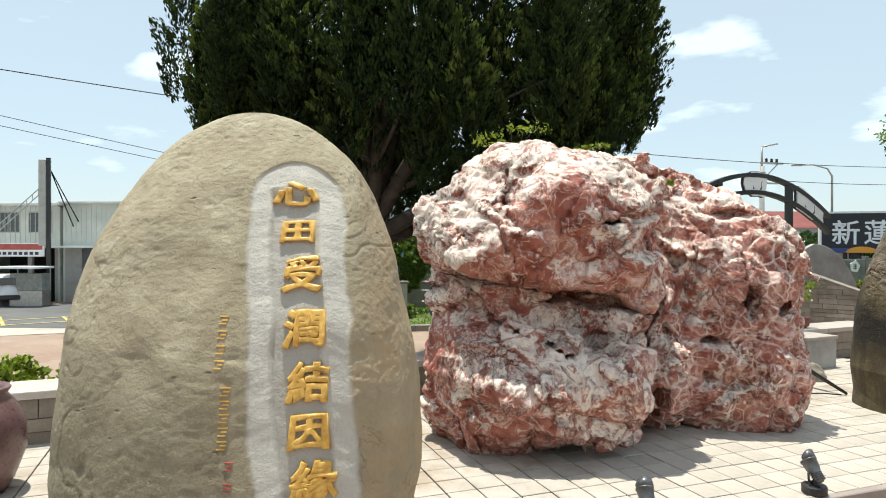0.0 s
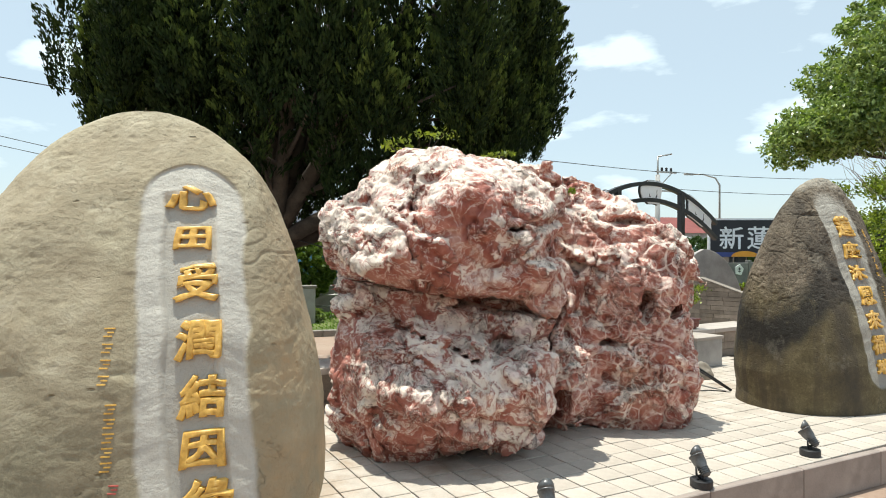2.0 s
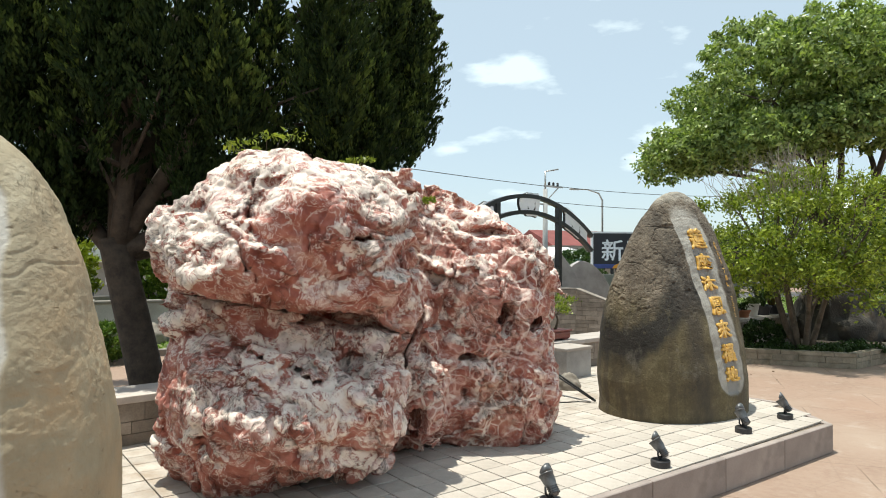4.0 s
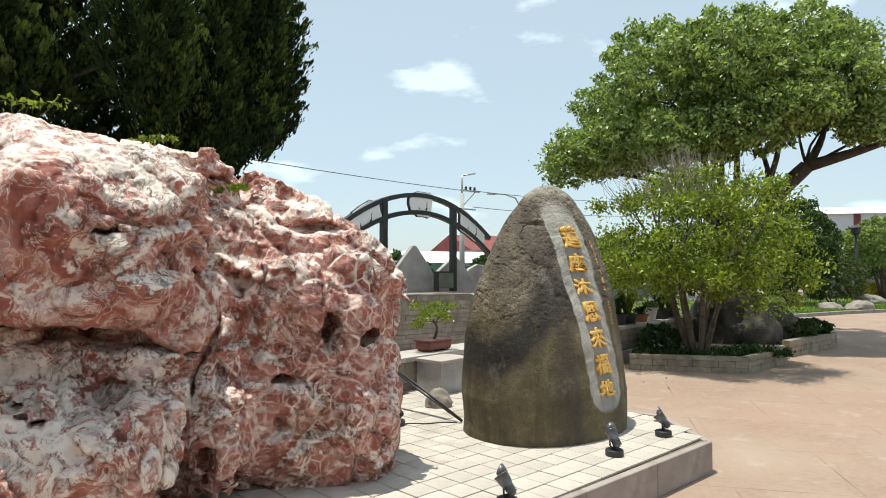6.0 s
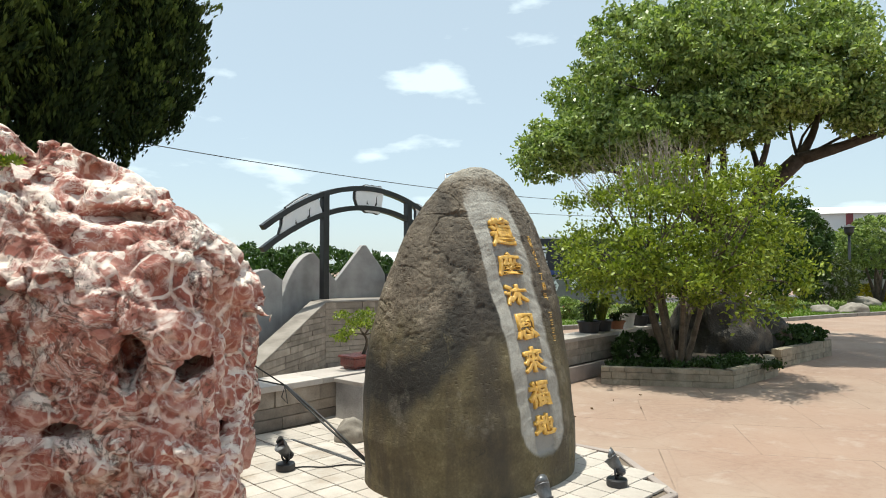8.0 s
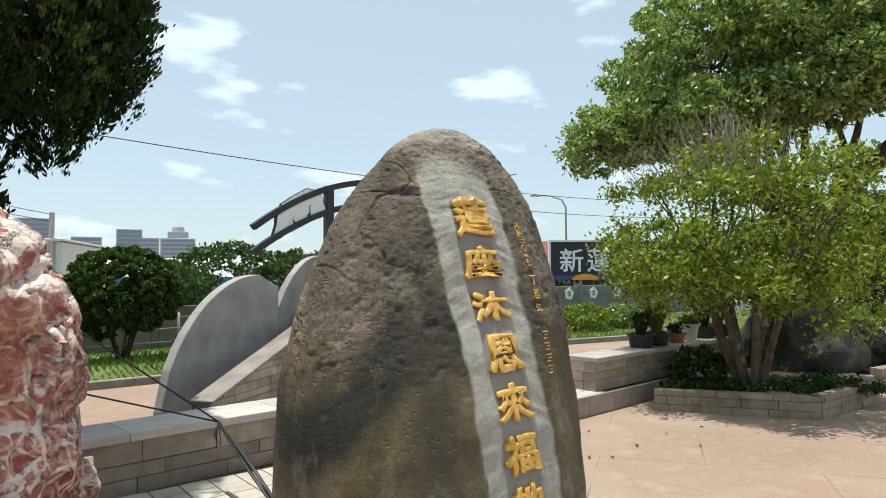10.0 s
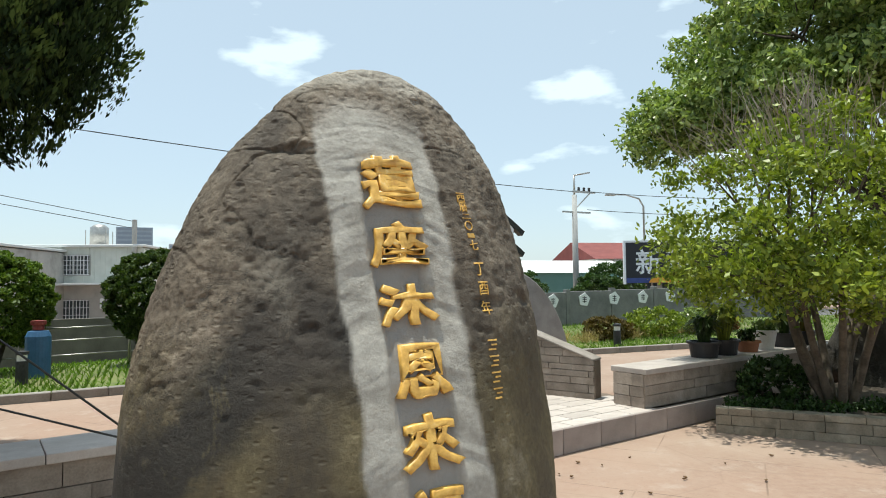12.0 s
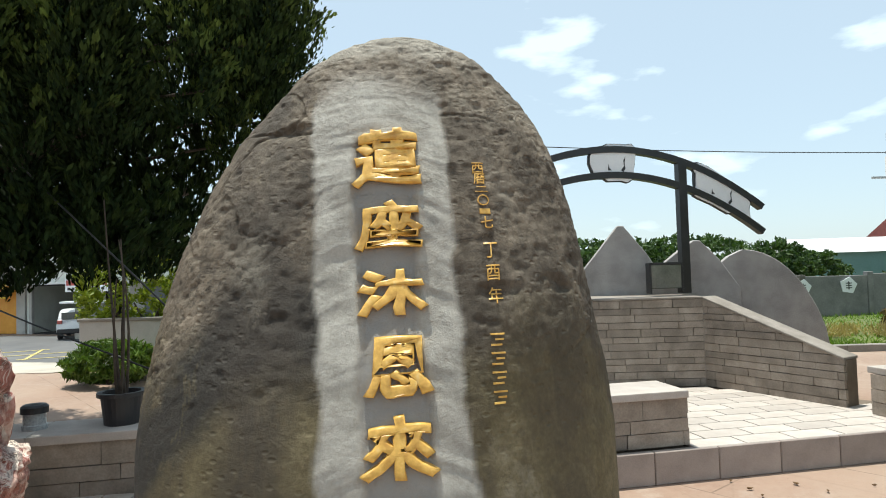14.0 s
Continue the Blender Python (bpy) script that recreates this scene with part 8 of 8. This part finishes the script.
for x, y, s, h in ((2.5, 30.0, 2.6, 2.2), (5.4, 31.5, 2.2, 2.0), (8.2, 33.5, 2.6, 2.1), (11.6, 36.5, 1.7, 1.9), (13.4, 39.0, 1.8, 1.7), (20.5, 42.0, 1.9, 2.0), (19.0, 40.5, 1.5, 1.4), (26.5, 41.5, 2.0, 1.4), (-1.0, 40.0, 2.0, 2.2), (30.5, 34.0, 3.0, 2.6), (34.0, 31.0, 2.6, 2.4), (38.0, 29.0, 2.6, 2.2)):
    shrub("distant_tree", (x, y, gz(x, y)), (s, s, h * 0.72), FAR_GREEN, "leafy green tree beyond the boundary wall", 60, 110, 0.20, 0.9, 0.5, "tree", "trees beyond the wall")

# city towers on the skyline, distance haze mixed into their colours
HAZE1 = grainy("hazy_blue_glass_tower", (0.22, 0.30, 0.38), (0.30, 0.38, 0.45), 0.06, 0.8, 0.6, 0.0)
HAZE2 = grainy("hazy_grey_tower", (0.33, 0.37, 0.42), (0.42, 0.46, 0.50), 0.06, 0.8, 0.8, 0.0)
HAZEWIN = grainy("hazy_tower_windows", (0.17, 0.23, 0.30), (0.23, 0.29, 0.36), 0.06, 0.8, 0.5, 0.0)
for bearing, wd, top, mat, crown in ((-17.6, 20, 30, HAZE1, 0), (-14.0, 16, 22, HAZE2, 0), (-11.0, 14, 26, HAZE1, 0), (-9.6, 12, 22, HAZE2, 0), (-7.4, 20, 22, HAZE2, 8), (-5.6, 14, 18, HAZE2, 0), (-2.6, 26, 12, HAZE2, 0), (17.0, 16, 10, HAZE2, 0)):
    R = 430.0
    a = radians(bearing)
    ob = thing("city_tower", (4 + R * math.sin(a), 3 + R * math.cos(a), -1.5), "distant hazy city tower block", "building", "towers on the skyline", rz=-bearing)
    top *= 1.25
    part("shaft", from_bm("shaft", box_bm(-wd / 2, wd / 2, 0, wd, 0, top, 0.3), mat), ob)
    bm = bmesh.new()
    for k in range(int(top / 2.6)):
        box_bm(-wd / 2 + 0.8, wd / 2 - 0.8, -0.15, 0.0, 1.6 + 2.6 * k, 3.0 + 2.6 * k, bm=bm)
    part("window_bands", from_bm("window_bands", bm, HAZEWIN), ob)
    if crown:
        part("crown", from_bm("crown", box_bm(-wd * 0.3, wd * 0.3, 2, wd - 2, top, top + crown * 0.5, 0.2), mat), ob)
        part("dome", from_bm("dome", lathe_bm([(0.0, 0), (wd * 0.2, 0), (wd * 0.17, crown * 0.4), (0.0, crown * 0.8)], 14, None, (0, wd / 2, top + crown * 0.5)), mat), ob)

# ---- pavers, last ----
TS = 0.205
bm = box_bm(0.0048, TS - 0.0048, 0.0048, TS - 0.0048, -0.02, 0.0, 0.003)
paver = from_bm("paver", bm, TILE)
ta = radians(23.5)
rest = []
tile_list = []
for i in range(-34, 44):
    for j in range(-8, 34):
        x, y = i * TS, j * TS
        wx = 0.2 + x * math.cos(ta) - y * math.sin(ta)
        wy = 3.32 + x * math.sin(ta) + y * math.cos(ta)
        cxm = wx + TS / 2 * (math.cos(ta) - math.sin(ta))
        cym = wy + TS / 2 * (math.sin(ta) + math.cos(ta))
        ok = True
        for dx in (0.03, TS - 0.03):
            for dy in (0.03, TS - 0.03):
                if not inside_poly(wx + dx * math.cos(ta) - dy * math.sin(ta), wy + dx * math.sin(ta) + dy * math.cos(ta), plat_poly):
                    ok = False
        if ok:
            tile_list.append((wx, wy, cxm, cym))
near = [t for t in tile_list if t[2] > 1.2 and -0.42 * t[2] + t[3] < 4.3][:300]
chosen = set(id(t) for t in near)
for t in tile_list:
    tilt = rng.uniform(-0.25, 0.25)
    if id(t) in chosen:
        part("paver", paver, platform, m=pose(t[0], t[1], PZ + rng.uniform(-0.0015, 0.0015), tilt, -tilt, math.degrees(ta)))
    else:
        rest.append(t)
verts, faces = [], []
base_v = [v.co.copy() for v in paver.vertices]
base_f = [tuple(p.vertices) for p in paver.polygons]
for t in rest:
    M = pose(t[0], t[1], PZ + rng.uniform(-0.0015, 0.0015), 0, 0, math.degrees(ta))
    o = len(verts)
    verts += [tuple(M @ v) for v in base_v]
    faces += [tuple(o + k for k in f) for f in base_f]
TILE_I = Mat("cream_paver_joined", 0.85)
_a, _b = TILE_I.noise(5.0, 5), TILE_I.noise(90, 3)
_f = TILE_I.math("ADD", TILE_I.math("MULTIPLY", _a, 0.65), TILE_I.math("MULTIPLY", _b, 0.35))
_c = TILE_I.ramp(_f, [(0.34, (0.37, 0.330, 0.285)), (0.66, (0.54, 0.488, 0.435))])
_c = TILE_I.mix(1.0, _c, TILE_I.n_rgb(TILE_I.math("ADD", TILE_I.math("MULTIPLY", TILE_I.island(), 0.16), 0.92)), "MULTIPLY")
_s = TILE_I.ramp(TILE_I.noise(2.25, 6, 0.65), [(0.52, 0.0), (0.68, 1.0)])
_c = TILE_I.mix(_s, _c, TILE_I.mix(0.6, _c, (0.3, 0.22, 0.15)))
TILE_I.colour(_c).bump(_f, 0.2, 0.002)
rp = new("pavers", mesh_of("pavers", verts, faces, TILE_I.m))
rp.parent = platform
tagged(rp, "square cream pavers farther back on the platform", kind="stuff")

# terrace slabs in broken bond
SL, SW = 0.45, 0.225
slab = from_bm("slab", box_bm(0.007, SL - 0.007, 0.007, SW - 0.007, -0.02, 0.0, 0.003), PALE_STONE)
for i in range(-4, 16):
    for j in range(-2, 14):
        a0, b0 = 7.2 + i * SL + (j % 2) * SL / 2, 5.725 + j * SW
        c = uv(a0 + SL / 2, b0 + SW / 2)
        ok = all(inside_poly(*uv(a0 + dx, b0 + dy)[:2], terrace_poly) for dx in (0.02, SL - 0.02) for dy in (0.02, SW - 0.02))
        under_wall = 5.82 < b0 + SW / 2 < 6.2 and (a0 + SL < 9.95 or a0 > 11.97)
        if ok and not under_wall:
            p = uv(a0, b0)
            part("slab", slab, terrace, m=pose(p.x, p.y, TZ, 0, 0, 28.0))
